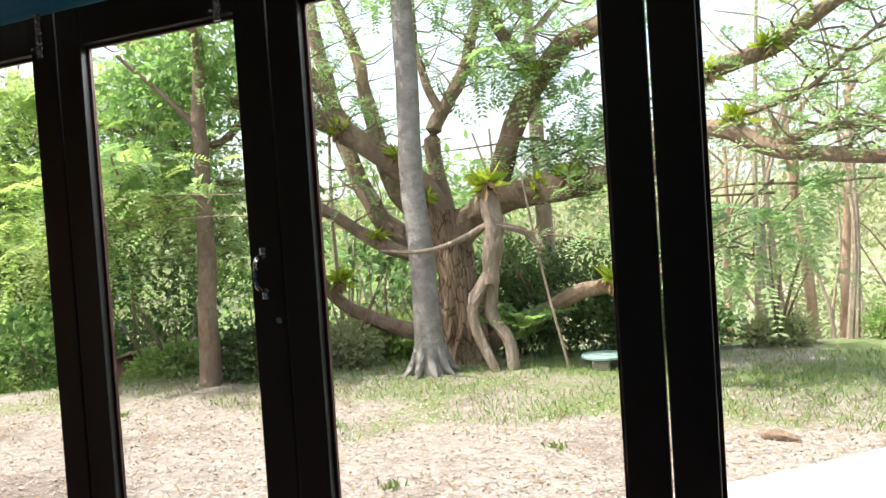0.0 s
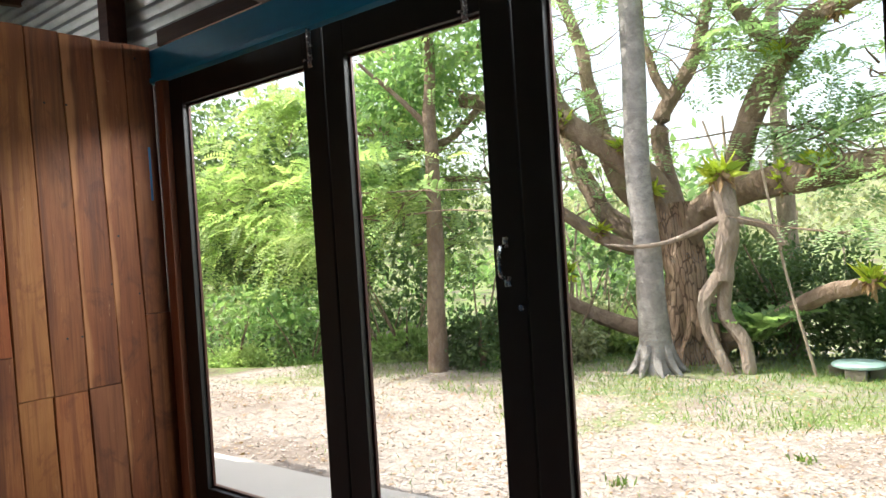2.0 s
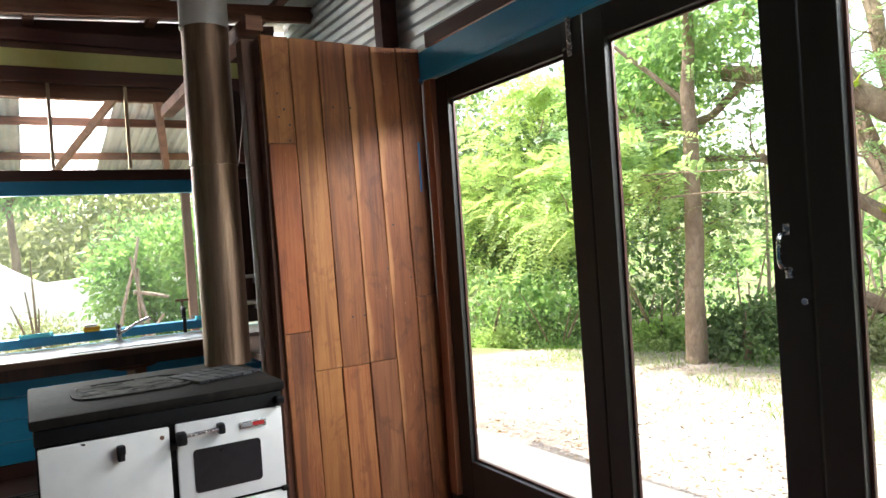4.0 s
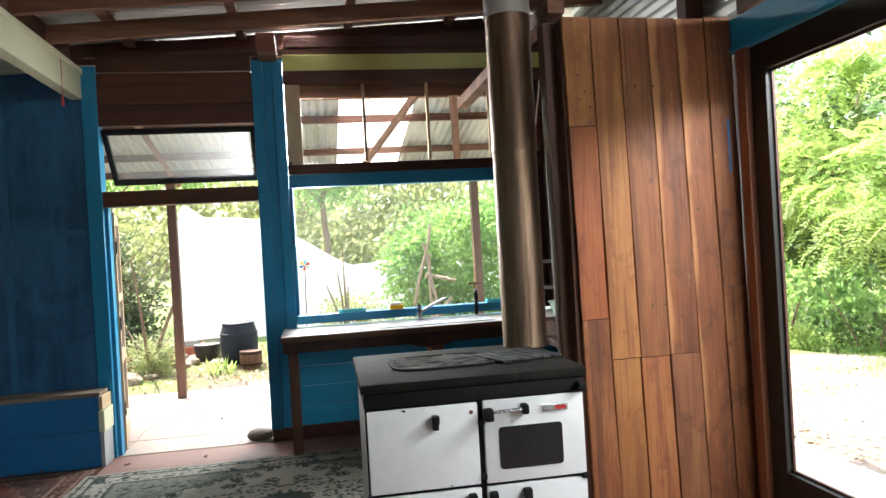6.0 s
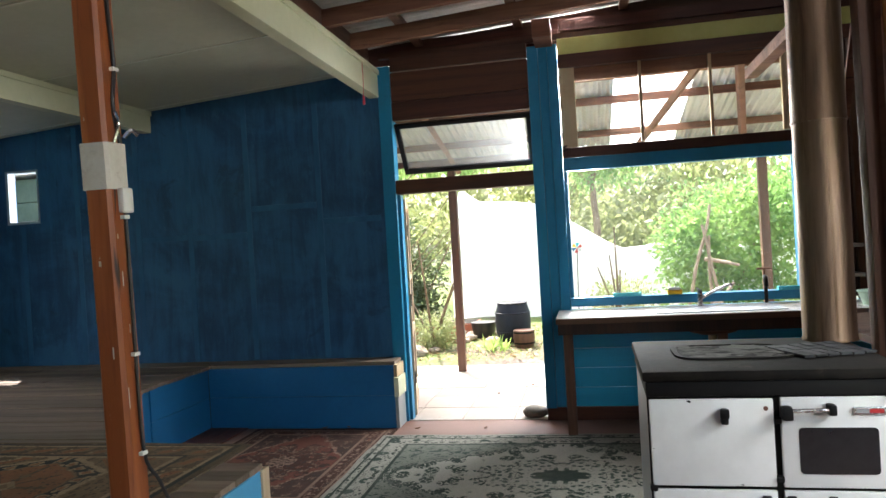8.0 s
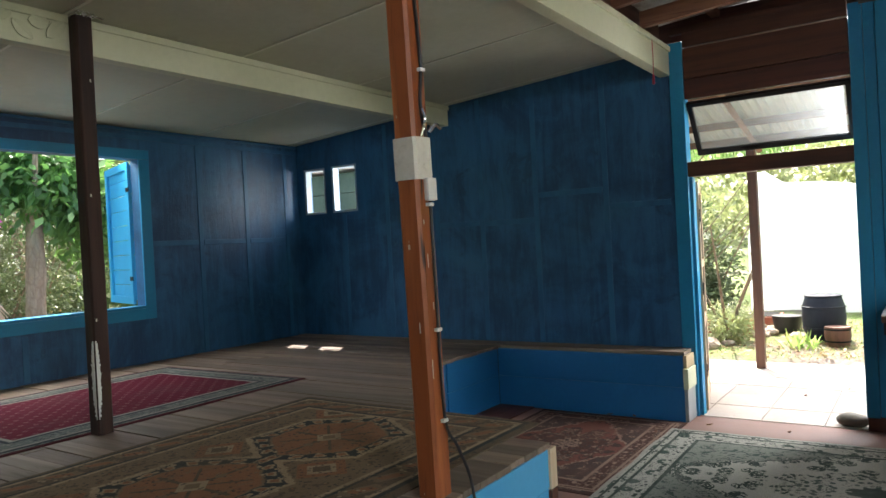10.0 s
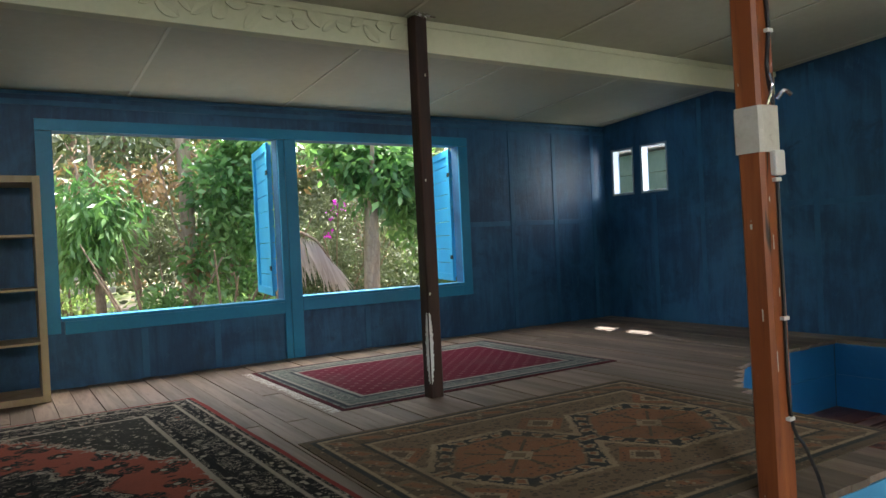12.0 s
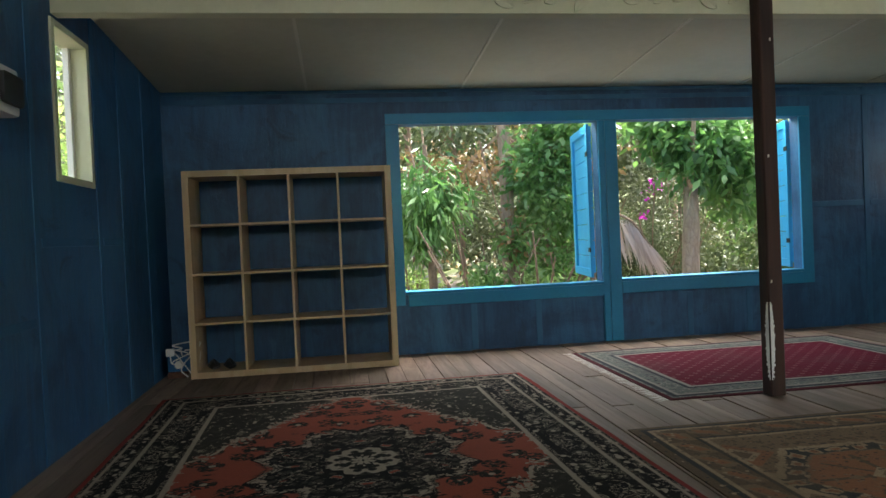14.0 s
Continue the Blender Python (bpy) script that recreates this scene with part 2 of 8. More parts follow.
# salvaged hardwood cladding: a tone for each kind of board, blotched, some with a wavy sapwood edge
def plank_wood(name, base, light, dark, sap=0.0):
    m, t, b = begin(name)
    r = rand_of(t)
    tc = t.nodes.new("ShaderNodeTexCoord")
    slide = t.nodes.new("ShaderNodeCombineXYZ")
    for i in range(3):
        link_in(t, slide.inputs[i], calc(t, "MULTIPLY", r, 41.0 + 9 * i))
    moved = t.nodes.new("ShaderNodeVectorMath")
    t.links.new(tc.outputs["Object"], moved.inputs[0])
    t.links.new(slide.outputs[0], moved.inputs[1])

    def grown(scale):
        mp = t.nodes.new("ShaderNodeMapping")
        mp.inputs[3].default_value = scale
        t.links.new(moved.outputs[0], mp.inputs[0])
        return mp.outputs[0]

    blot, figure = noise_tex(t, grown((3, 3, 1.0)), 1.5, 5, 0.62, 1.0), noise_tex(t, grown((8, 8, 0.5)), 1.0, 4, 0.55, 1.2)
    grain, speck = noise_tex(t, grown((70, 70, 2.0)), 1.0, 5, 0.7, 0.3), noise_tex(t, grown((5, 5, 2.5)), 6.0, 6, 0.75, 0.8)
    col = blend(t, calc(t, "MULTIPLY", step(t, blot, 0.38, 0.64), 0.75), base, light)
    col = blend(t, calc(t, "MULTIPLY", step(t, figure, 0.48, 0.64), 0.72), col, dark)
    col = blend(t, calc(t, "MULTIPLY", step(t, grain, 0.46, 0.68), 0.58), col, dark)
    scrape = noise_tex(t, grown((40, 40, 5)), 1.0, 4, 0.8, 0.6)
    col = blend(t, calc(t, "MULTIPLY", step(t, scrape, 0.64, 0.72), 0.40), col, (0.60, 0.34, 0.17))
    stain = noise_tex(t, grown((2, 2, 1.3)), 2.6, 6, 0.7, 1.2)
    col = blend(t, calc(t, "MULTIPLY", step(t, stain, 0.52, 0.66), 0.65), col, dark)
    col = blend(t, calc(t, "MULTIPLY", step(t, speck, 0.66, 0.74), 0.50), col, (0.62, 0.40, 0.23))
    col = blend(t, calc(t, "MULTIPLY", step(t, speck, 0.30, 0.22), 0.60), col, (0.06, 0.022, 0.013))
    if sap:
        gen = t.nodes.new("ShaderNodeSeparateXYZ")
        t.links.new(tc.outputs["Generated"], gen.inputs[0])
        wave = calc(t, "MULTIPLY", calc(t, "SUBTRACT", noise_tex(t, grown((1, 1, 1)), 2.4, 3, 0.5), 0.5), 0.55)
        edge = step(t, calc(t, "ADD", calc(t, "ADD", gen.outputs[1], wave), calc(t, "MULTIPLY", calc(t, "SUBTRACT", grain, 0.5), 0.12)), 0.30, 0.14)
        col = blend(t, calc(t, "MULTIPLY", edge, sap), col, (0.46, 0.205, 0.078))
    finish(t, b, col, calc(t, "MULTIPLY_ADD", grain, 0.40, 0.46), calc(t, "ADD", grain, calc(t, "MULTIPLY", blot, 0.8)), 0.55, 0.004)
    M[name] = m


plank_wood("plank_tan", (0.299, 0.111, 0.029), (0.380, 0.157, 0.044), (0.183, 0.059, 0.017))
plank_wood("plank_red", (0.265, 0.064, 0.014), (0.312, 0.092, 0.022), (0.149, 0.033, 0.009))
plank_wood("plank_rust", (0.231, 0.069, 0.019), (0.319, 0.120, 0.038), (0.089, 0.025, 0.009))
plank_wood("plank_brown", (0.211, 0.066, 0.019), (0.271, 0.099, 0.029), (0.095, 0.028, 0.010))
plank_wood("plank_amber", (0.312, 0.101, 0.029), (0.367, 0.139, 0.044), (0.170, 0.049, 0.017))
plank_wood("plank_dun", (0.211, 0.072, 0.026), (0.278, 0.111, 0.041), (0.108, 0.034, 0.014))
plank_wood("plank_sapped", (0.203, 0.060, 0.017), (0.265, 0.090, 0.026), (0.089, 0.025, 0.009), 0.75)
M["deck"] = timber("grey_worn_floorboards", (0.155, 0.112, 0.080), (0.22, 0.163, 0.118), (0.088, 0.062, 0.044), 1, 0.7, 0.5, (0.10, 0.075, 0.056))
M["bench"] = timber("brown_bench_timber", (0.075, 0.034, 0.020), (0.11, 0.052, 0.030), (0.04, 0.018, 0.011), 1, 0.7, 0.3)
M["leg_wood"] = timber("brown_leg_timber", (0.10, 0.045, 0.024), (0.14, 0.066, 0.036), (0.05, 0.022, 0.013), 2, 0.6, 0.3)
M["jamb_wood"] = timber("orange_brown_jamb_timber", (0.20, 0.075, 0.032), (0.28, 0.115, 0.05), (0.10, 0.036, 0.018), 2, 0.6, 0.2)
M["raw_pale"] = timber("pale_raw_timber", (0.50, 0.36, 0.22), (0.58, 0.44, 0.29), (0.38, 0.25, 0.14), 2, 0.6, 0.2)
M["tan_paint"] = surf("tan_painted_timber", (0.46, 0.34, 0.20), (0.52, 0.40, 0.25), 2, 25, 0.55, 0.1, 0.002)
M["birch"] = timber("birch_effect_board", (0.52, 0.38, 0.20), (0.58, 0.44, 0.25), (0.46, 0.32, 0.16), 2, 0.45, 0.1)
M["slab"] = surf("red_concrete_floor", (0.17, 0.085, 0.062), (0.24, 0.13, 0.10), 1.1, 30, 0.6, 0.3, 0.004, dirt=(0.09, 0.06, 0.05))
M["glass"] = glass("window_glass")
M["dusty_glass"] = glass("dusty_glass", (0.82, 0.83, 0.82), 0.10)
M["hazy_glass"] = glass("hazy_glass", (0.96, 0.97, 0.96), 0.007)
M["mosaic"] = surf("dark_grey_mosaic", (0.022, 0.023, 0.025), (0.055, 0.055, 0.058), 6, 40, 0.7, 0.1, 0.001, spec=0.15, vary=0.8)
M["chrome"] = surf("worn_chrome", (0.55, 0.55, 0.56), (0.7, 0.7, 0.7), 3, 60, 0.25, 0.05, 0.001, metal=1.0)
M["steel"] = surf("stainless_steel", (0.55, 0.56, 0.57), (0.68, 0.69, 0.70), 4, 80, 0.3, 0.05, 0.001, (1, 8, 1), metal=1.0)
M["zinc"] = surf("corrugated_zinc", (0.42, 0.43, 0.43), (0.60, 0.60, 0.59), 1.2, 12, 0.5, 0.1, 0.002, metal=0.7, dirt=(0.30, 0.24, 0.19))
# heat-stained brown; upright streaks in the colour stand for the pipe's highlights
M["flue"] = surf("heat_stained_highlit_flue_steel", (0.135, 0.080, 0.050), (0.27, 0.18, 0.122), 1.8, 9, 0.42, 0.10, 0.002, (5, 5, 0.35), metal=0.8,
                 dirt=(0.10, 0.062, 0.042), dirt_at=(0.48, 0.68))
M["flue_top"] = surf("galvanised_flue", (0.45, 0.43, 0.40), (0.60, 0.58, 0.54), 2, 20, 0.45, 0.1, 0.002, metal=0.6)
M["enamel"] = surf("white_enamel", (0.70, 0.70, 0.69), (0.78, 0.78, 0.77), 1.5, 14, 0.22, 0.05, 0.001, dirt=(0.50, 0.46, 0.42), dirt_at=(0.68, 0.85))
M["grey_enamel"] = surf("grey_enamel", (0.24, 0.26, 0.27), (0.32, 0.34, 0.35), 2, 20, 0.35, 0.08, 0.001)
M["iron"] = surf("black_cast_iron", (0.004, 0.004, 0.0045), (0.010, 0.0095, 0.0095), 3, 40, 0.55, 0.25, 0.002, spec=0.2)
M["iron_top"] = surf("rusty_iron_hotplate", (0.006, 0.0055, 0.005), (0.014, 0.012, 0.010), 4, 35, 0.8, 0.4, 0.003, spec=0.12, dirt=(0.03, 0.022, 0.016))
M["ash"] = surf("grey_ash_scale", (0.05, 0.047, 0.043), (0.12, 0.115, 0.105), 8, 50, 0.85, 0.3, 0.002, spec=0.1)
M["black_glass"] = surf("black_oven_glass", (0.012, 0.013, 0.015), (0.018, 0.019, 0.021), 3, 30, 0.12, 0.02, 0.001)
M["white_plastic"] = surf("white_plastic", (0.72, 0.71, 0.67), (0.78, 0.77, 0.73), 3, 40, 0.45, 0.05, 0.001)
M["window_grey"] = surf("pale_blue_grey_paint", (0.30, 0.36, 0.42), (0.38, 0.44, 0.50), 4, 30, 0.5, 0.1, 0.001)
M["black"] = surf("black_rubber", (0.010, 0.010, 0.010), (0.02, 0.02, 0.02), 5, 50, 0.5, 0.1, 0.001)
M["red_cord"] = surf("red_cord", (0.42, 0.03, 0.07), (0.52, 0.05, 0.10), 8, 60, 0.7, 0.2, 0.001)
M["tape"] = surf("white_wrapping_cloth", (0.62, 0.58, 0.50), (0.72, 0.69, 0.61), 6, 60, 0.8, 0.4, 0.003, dirt=(0.45, 0.40, 0.33))
M["tile_out"] = surf("pale_paving", (0.36, 0.31, 0.265), (0.45, 0.39, 0.34), 1.4, 30, 0.75, 0.3, 0.003, vary=0.2, dirt=(0.27, 0.22, 0.18))
M["brick"] = surf("brown_paving_brick", (0.22, 0.14, 0.10), (0.32, 0.21, 0.15), 3, 40, 0.8, 0.4, 0.004, vary=0.4)
M["apron"] = surf("pale_concrete", (0.42, 0.395, 0.355), (0.50, 0.47, 0.43), 1.2, 30, 0.8, 0.3, 0.004)
M["stone"] = surf("grey_river_stone", (0.10, 0.085, 0.065), (0.17, 0.145, 0.115), 6, 50, 0.7, 0.4, 0.004)
M["white_cloth"] = surf("white_tarpaulin", (0.78, 0.78, 0.77), (0.84, 0.84, 0.83), 0.8, 8, 0.6, 0.2, 0.02)
m, t, b = begin("white_plastic_sheeting")
v = coords(t)
finish(t, b, blend(t, noise_tex(t, v, 1.2, 4), (0.80, 0.81, 0.80), (0.88, 0.88, 0.87)), 0.5, noise_tex(t, v, 3.0, 4), 0.3, 0.03)
tl, mx = t.nodes.new("ShaderNodeBsdfTranslucent"), t.nodes.new("ShaderNodeMixShader")
tl.inputs[0].default_value = (0.95, 0.95, 0.94, 1)
mx.inputs[0].default_value = 0.4
t.links.new(b.outputs[0], mx.inputs[1])
t.links.new(tl.outputs[0], mx.inputs[2])
t.links.new(mx.outputs[0], t.nodes["Material Output"].inputs[0])
M["white_sheet"] = m

# ---- building helpers ----
def add_box(bm, x0, x1, y0, y1, z0, z1, bevel=0.0):
    vs = [bm.verts.new((x, y, z)) for x in (x0, x1) for y in (y0, y1) for z in (z0, z1)]
    fs = [bm.faces.new([vs[i] for i in q]) for q in
          ((0, 1, 3, 2), (4, 6, 7, 5), (0, 4, 5, 1), (2, 3, 7, 6), (0, 2, 6, 4), (1, 5, 7, 3))]
    if bevel > 0:
        es = list({e for f in fs for e in f.edges})
        bmesh.ops.bevel(bm, geom=es, offset=bevel, segments=2, affect="EDGES", profile=0.6)


def to_mesh(name, bm, material, smooth=False):
    bmesh.ops.recalc_face_normals(bm, faces=bm.faces[:])
    me = bpy.data.meshes.new(name)
    bm.to_mesh(me)
    bm.free()
    me.materials.append(material)
    if smooth:
        me.shade_smooth()
        me.set_sharp_from_angle(angle=radians(40))
    return me


def part(name, bm, material, parent=None, label="", smooth=False):
    ob = new(name, to_mesh(name, bm, material, smooth))
    ob.parent = parent
    if label:
        tagged(ob, label)
    return ob


def box_part(name, dims, material, parent=None, label="", bevel=0.003, rot=None, at=None):
    bm = bmesh.new()
    add_box(bm, *dims, bevel)
    ob = part(name, bm, material, parent, label)
    if at is not None:
        ob.matrix_basis = pose(*at, *(rot or (0, 0, 0)))
    return ob


def thing(name, at, label, category, group="", rz=0, rx=0, ry=0):
    e = new(name)
    e.empty_display_size = 0.1
    e.matrix_basis = pose(*at, rx, ry, rz)
    return tagged(e, label, category, group)


def structure(name, bm, material, label, smooth=False):
    ob = new(name, to_mesh(name, bm, material, smooth))
    return tagged(ob, label, kind="structure")


def tube(bm, pts, radii, seg=10, cap=True, rough=0.0, flat=1.0):
    """A tube through points with a radius at each; rough: uneven bark."""
    pts = [Vector(p) for p in pts]
    rings, up = [], Vector((0.13, 0.27, 1)).normalized()
    for i, p in enumerate(pts):
        d = (pts[min(i + 1, len(pts) - 1)] - pts[max(i - 1, 0)]).normalized()
        a = d.cross(up)
        a = (a if a.length > 1e-3 else d.cross(Vector((1, 0, 0)))).normalized()
        b = a.cross(d).normalized()
        ring = []
        for k in range(seg):
            w = 2 * math.pi * k / seg
            r = radii[i]
            if rough:
                r *= 1 + rough * noise.noise((p.x * 2 + 3 * math.cos(w), p.y * 2 + 3 * math.sin(w), p.z * 2.2)) + rough * 0.5 * noise.noise((p.x * 7 + 5 * math.cos(w), p.y * 7 + 5 * math.sin(w), p.z * 7))
            ring.append(bm.verts.new(p + a * (r * math.cos(w)) + b * (r * flat * math.sin(w))))
        rings.append(ring)
    for r0, r1 in zip(rings, rings[1:]):
        for k in range(seg):
            bm.faces.new((r0[k], r0[(k + 1) % seg], r1[(k + 1) % seg], r1[k]))
    if cap:
        bm.faces.new(rings[0][::-1])
        bm.faces.new(rings[-1])


def bend(pts, n=6):
    """Smooth points along control points (Catmull-Rom)."""
    p = [Vector(q) for q in pts]
    p = [p[0] * 2 - p[1]] + p + [p[-1] * 2 - p[-2]]
    out = []
    for i in range(1, len(p) - 2):
        for k in range(n):
            t = k / n
            a, b, c, d = p[i - 1:i + 3]
            out.append(0.5 * ((2 * b) + (c - a) * t + (2 * a - 5 * b + 4 * c - d) * t * t + (3 * b - a - 3 * c + d) * t ** 3))
    out.append(p[-2])
    return out


def spread(values, n):
    """n values interpolated evenly along a short list."""
    return [float(v) for v in np.interp(np.linspace(0, len(values) - 1, n), range(len(values)), values)]


# ---- the room: floor 0, platform 0.55, walls ----
PLAT = 0.55
KX, WY, EX, DY = -6.28, -5.85, 1.10, 2.39      # kitchen, window, end and door walls, inner faces


def roof_z(y):
    return 2.71 + 0.068 * (y - WY)


bm = bmesh.new()
add_box(bm, KX - 0.12, EX + 0.12, WY - 0.12, DY + 0.12, -0.25, 0.0)
structure("floor", bm, M["slab"], "worn red-brown concrete floor slab")

# window wall with two shutter openings
W1, W2, WZ = (-2.415, -0.74), (-4.27, -2.58), (1.05, 2.42)
bm = bmesh.new()
for x0, x1, z0, z1 in ((KX - 0.12, W2[0], 0, 3), (W2[1], W1[0], 0, 3), (W1[1], EX + 0.12, 0, 3),
                       (W2[0], W2[1], 0, WZ[0]), (W1[0], W1[1], 0, WZ[0]), (W2[0], W2[1], WZ[1], 3), (W1[0], W1[1], WZ[1], 3)):
    add_box(bm, x0, x1, WY - 0.12, WY, z0, z1 if z1 < 3 else roof_z(WY) - 0.004)
wall_south = structure("wall_south", bm, M["blue_wall"], "dark blue painted sheet wall with two window openings")

# kitchen wall, blue part with a small double window
S1, S2, SZ = (-5.74, -5.42), (-5.32, -4.96), (1.905, 2.42)
bm = bmesh.new()
for y0, y1, z0, z1 in ((WY, S1[0], 0, 9), (S1[1], S2[0], SZ[0], SZ[1]), (S2[1], -1.565, 0, 9), (S1[0], S2[1], 0, SZ[0]), (S1[0], S2[1], SZ[1], 9)):
    if z1 < 9:
        add_box(bm, KX - 0.12, KX, y0, y1, z0, z1)
    else:
        vs = [bm.verts.new((x, y, z)) for x in (KX - 0.12, KX) for y, z in ((y0, z0), (y1, z0), (y1, roof_z(y1)), (y0, roof_z(y0)))]
        for q in ((0, 1, 2, 3), (7, 6, 5, 4), (0, 4, 5, 1), (1, 5, 6, 2), (2, 6, 7, 3), (3, 7, 4, 0)):
            bm.faces.new([vs[i] for i in q])
wall_west = structure("wall_west", bm, M["blue_wall"], "dark blue painted sheet wall with a small double window")

# end wall with a narrow window
E1, EZ = (-4.23, -3.715), (1.845, 2.635)
bm = bmesh.new()
for y0, y1, z0, z1 in ((WY - 0.12, E1[0], 0, 9), (E1[1], DY + 0.12, 0, 9), (E1[0], E1[1], 0, EZ[0]), (E1[0], E1[1], EZ[1], 9)):
    vs = [bm.verts.new((x, y, z)) for x in (EX, EX + 0.12) for y, z in ((y0, z0), (y1, z0), (y1, min(z1, roof_z(y1))), (y0, min(z1, roof_z(y0))))]
    for q in ((0, 1, 2, 3), (7, 6, 5, 4), (0, 4, 5, 1), (1, 5, 6, 2), (2, 6, 7, 3), (3, 7, 4, 0)):
        bm.faces.new([vs[i] for i in q])
wall_east = structure("wall_east", bm, M["blue_wall"], "dark blue painted sheet wall with a narrow high window")

# door wall above the folding doors, and its blue beam
bm = bmesh.new()
add_box(bm, KX - 0.12, EX, DY + 0.095, DY + 0.12, 2.60, roof_z(DY) + 0.20)
add_box(bm, -3.86, EX, DY + 0.02, DY + 0.093, 2.615, 2.70)
for x in (-4.30, -2.9, -1.5, -0.1):
    add_box(bm, x - 0.05, x + 0.05, DY - 0.05, DY + 0.06, 2.615, roof_z(DY) + 0.15)
add_box(bm, KX - 0.12, -3.80, DY + 0.02, DY + 0.12, 0, 2.60)
add_box(bm, 0.98, EX, DY + 0.02, DY + 0.12, 0, 2.60)
structure("wall_north", bm, M["dark_timber_x"], "dark unlined timber wall above glazed doors")
bm = bmesh.new()
zrows = []
for i in range(70):
    z = 2.60 + 0.87 * i / 69
    y = DY + 0.078 + 0.012 * math.sin(2 * math.pi * z / 0.076)
    zrows.append([bm.verts.new((x, y, z)) for x in (KX - 0.1, EX)])
for r0, r1 in zip(zrows, zrows[1:]):
    bm.faces.new((r0[0], r0[1], r1[1], r1[0]))
structure("wall_cladding", bm, M["zinc"], "corrugated iron cladding above the partition", True)
bm = bmesh.new()
add_box(bm, -3.86, EX, DY - 0.035, DY + 0.018, 2.427, 2.578, 0.006)
add_box(bm, -3.86, EX, DY - 0.055, DY + 0.018, 2.400, 2.425, 0.004)
structure("lintel_beam", bm, M["weather_blue"], "bright blue painted lintel beam over the glazed doors")

# ceiling over the platform: painted sheets on a slope, with cover strips
bm = bmesh.new()
y0, y1 = WY - 0.12, -1.68
add_slope = [(EX + 0.12, y0), (KX - 0.12, y0), (KX - 0.12, y1), (EX + 0.12, y1)]
lo = [bm.verts.new((x, y, roof_z(y))) for x, y in add_slope]
hi = [bm.verts.new((x, y, roof_z(y) + 0.03)) for x, y in add_slope]
bm.faces.new(lo)
bm.faces.new(hi[::-1])
for i in range(4):
    bm.faces.new((lo[i], lo[(i + 1) % 4], hi[(i + 1) % 4], hi[i]))
for x in (-6.17, -4.95, -3.73, -2.50, -1.27, -0.02):
    for ya, yb in ((WY, -3.84), (-3.72, -1.68)):
        vs = [bm.verts.new((x + s, y, roof_z(y) - d)) for y in (ya, yb) for s in (-0.010, 0.010) for d in (0.0, 0.006)]
        for q in ((0, 1, 3, 2), (4, 6, 7, 5), (1, 5, 7, 3), (0, 4, 5, 1), (2, 3, 7, 6)):
            bm.faces.new([vs[i] for i in q])
ceiling = structure("ceiling", bm, M["ceil"], "sloping cream painted sheet ceiling with cover strips")
# strip faces take the paler colour that stands for caught light
ceiling.data.materials.append(M["strip"])
for poly in ceiling.data.polygons[6:]:
    poly.material_index = 1

# corrugated roof over everything
def corrugated(x0, x1, y0, y1, zf, pitch=0.076, amp=0.009, along="y"):
    """A wavy sheet; ridges run along y, or along x."""
    bm = bmesh.new()
    a0, a1 = (x0, x1) if along == "y" else (y0, y1)
    n = int((a1 - a0) / pitch * 6)
    rows = []
    for end in ((y0, y1) if along == "y" else (x0, x1)):
        row = []
        for i in range(n + 1):
            a = a0 + (a1 - a0) * i / n
            x, y = (a, end) if along == "y" else (end, a)
            row.append(bm.verts.new((x, y, zf(x, y) + amp * math.sin(2 * math.pi * (a - a0) / pitch))))
        rows.append(row)
    for i in range(n):
        bm.faces.new((rows[0][i], rows[0][i + 1], rows[1][i + 1], rows[1][i]))
    return bm


structure("roof", corrugated(KX - 0.35, EX + 0.4, WY - 0.5, DY + 0.22, lambda x, y: roof_z(y) + 0.215), M["zinc"],
          "corrugated iron roof sheets seen from below", True)

# cream beams across the room
for y, z0, z1, tail in ((-1.60, 2.765, 2.985, "front"), (-3.78, 2.655, 2.838, "middle")):
    bm = bmesh.new()
    add_box(bm, KX + 0.002, EX - 0.002, y - 0.045, y + 0.045, z0, z1, 0.004)
    add_box(bm, KX + 0.002, EX - 0.002, y - 0.06, y + 0.06, z1 - 0.03, z1 + 0.012, 0.003)
    structure("ceiling_beam_" + tail, bm, M["cream"], "cream painted timber beam below the ceiling")
# closing board above the front beam up to the roof
bm = bmesh.new()
add_box(bm, KX, EX, -1.67, -1.63, 2.99, 3.20)
structure("beam_infill", bm, M["dark_timber_x"], "dark timber infill board above a beam")

# ---- floor of the raised platform: boards laid along y ----
deck_meshes = []
for w, length in ((0.122, 2.2), (0.122, 2.24), (0.122, 2.61), (0.122, 1.95)):
    bm = bmesh.new()
    add_box(bm, 0, w, 0, length, -0.028, 0, 0.003)
    deck_meshes.append((to_mesh("plank", bm, M["deck"]), length))
bm = bmesh.new()
EDGE_X, EDGE_Y = (-5.20, -4.60, -4.15, -3.74, -3.50, -3.42), (-3.17, -3.00, -2.70, -2.22, -1.68, -1.40)


def deck_edge(x):
    """Front edge of the platform: straight, then curving back round the sunken corner."""
    return -1.375 if x > -3.42 else -3.17 if x < -5.2 else float(np.interp(x, EDGE_X, EDGE_Y))


add_box(bm, -3.40, EX, WY, -1.40, 0.002, PLAT - 0.030)
add_box(bm, KX, -5.22, WY, -3.19, 0.002, PLAT - 0.030)
add_box(bm, KX, -6.06, -3.19, -1.50, 0.002, PLAT - 0.030)
for i in range(15):
    xa = -5.22 + 1.82 * i / 15
    add_box(bm, xa, xa + 1.82 / 15, WY, min(deck_edge(xa), deck_edge(xa + 0.12)) - 0.03, 0.002, PLAT - 0.030)
platform = structure("platform", bm, M["dark_timber"], "raised timber platform with worn boards")


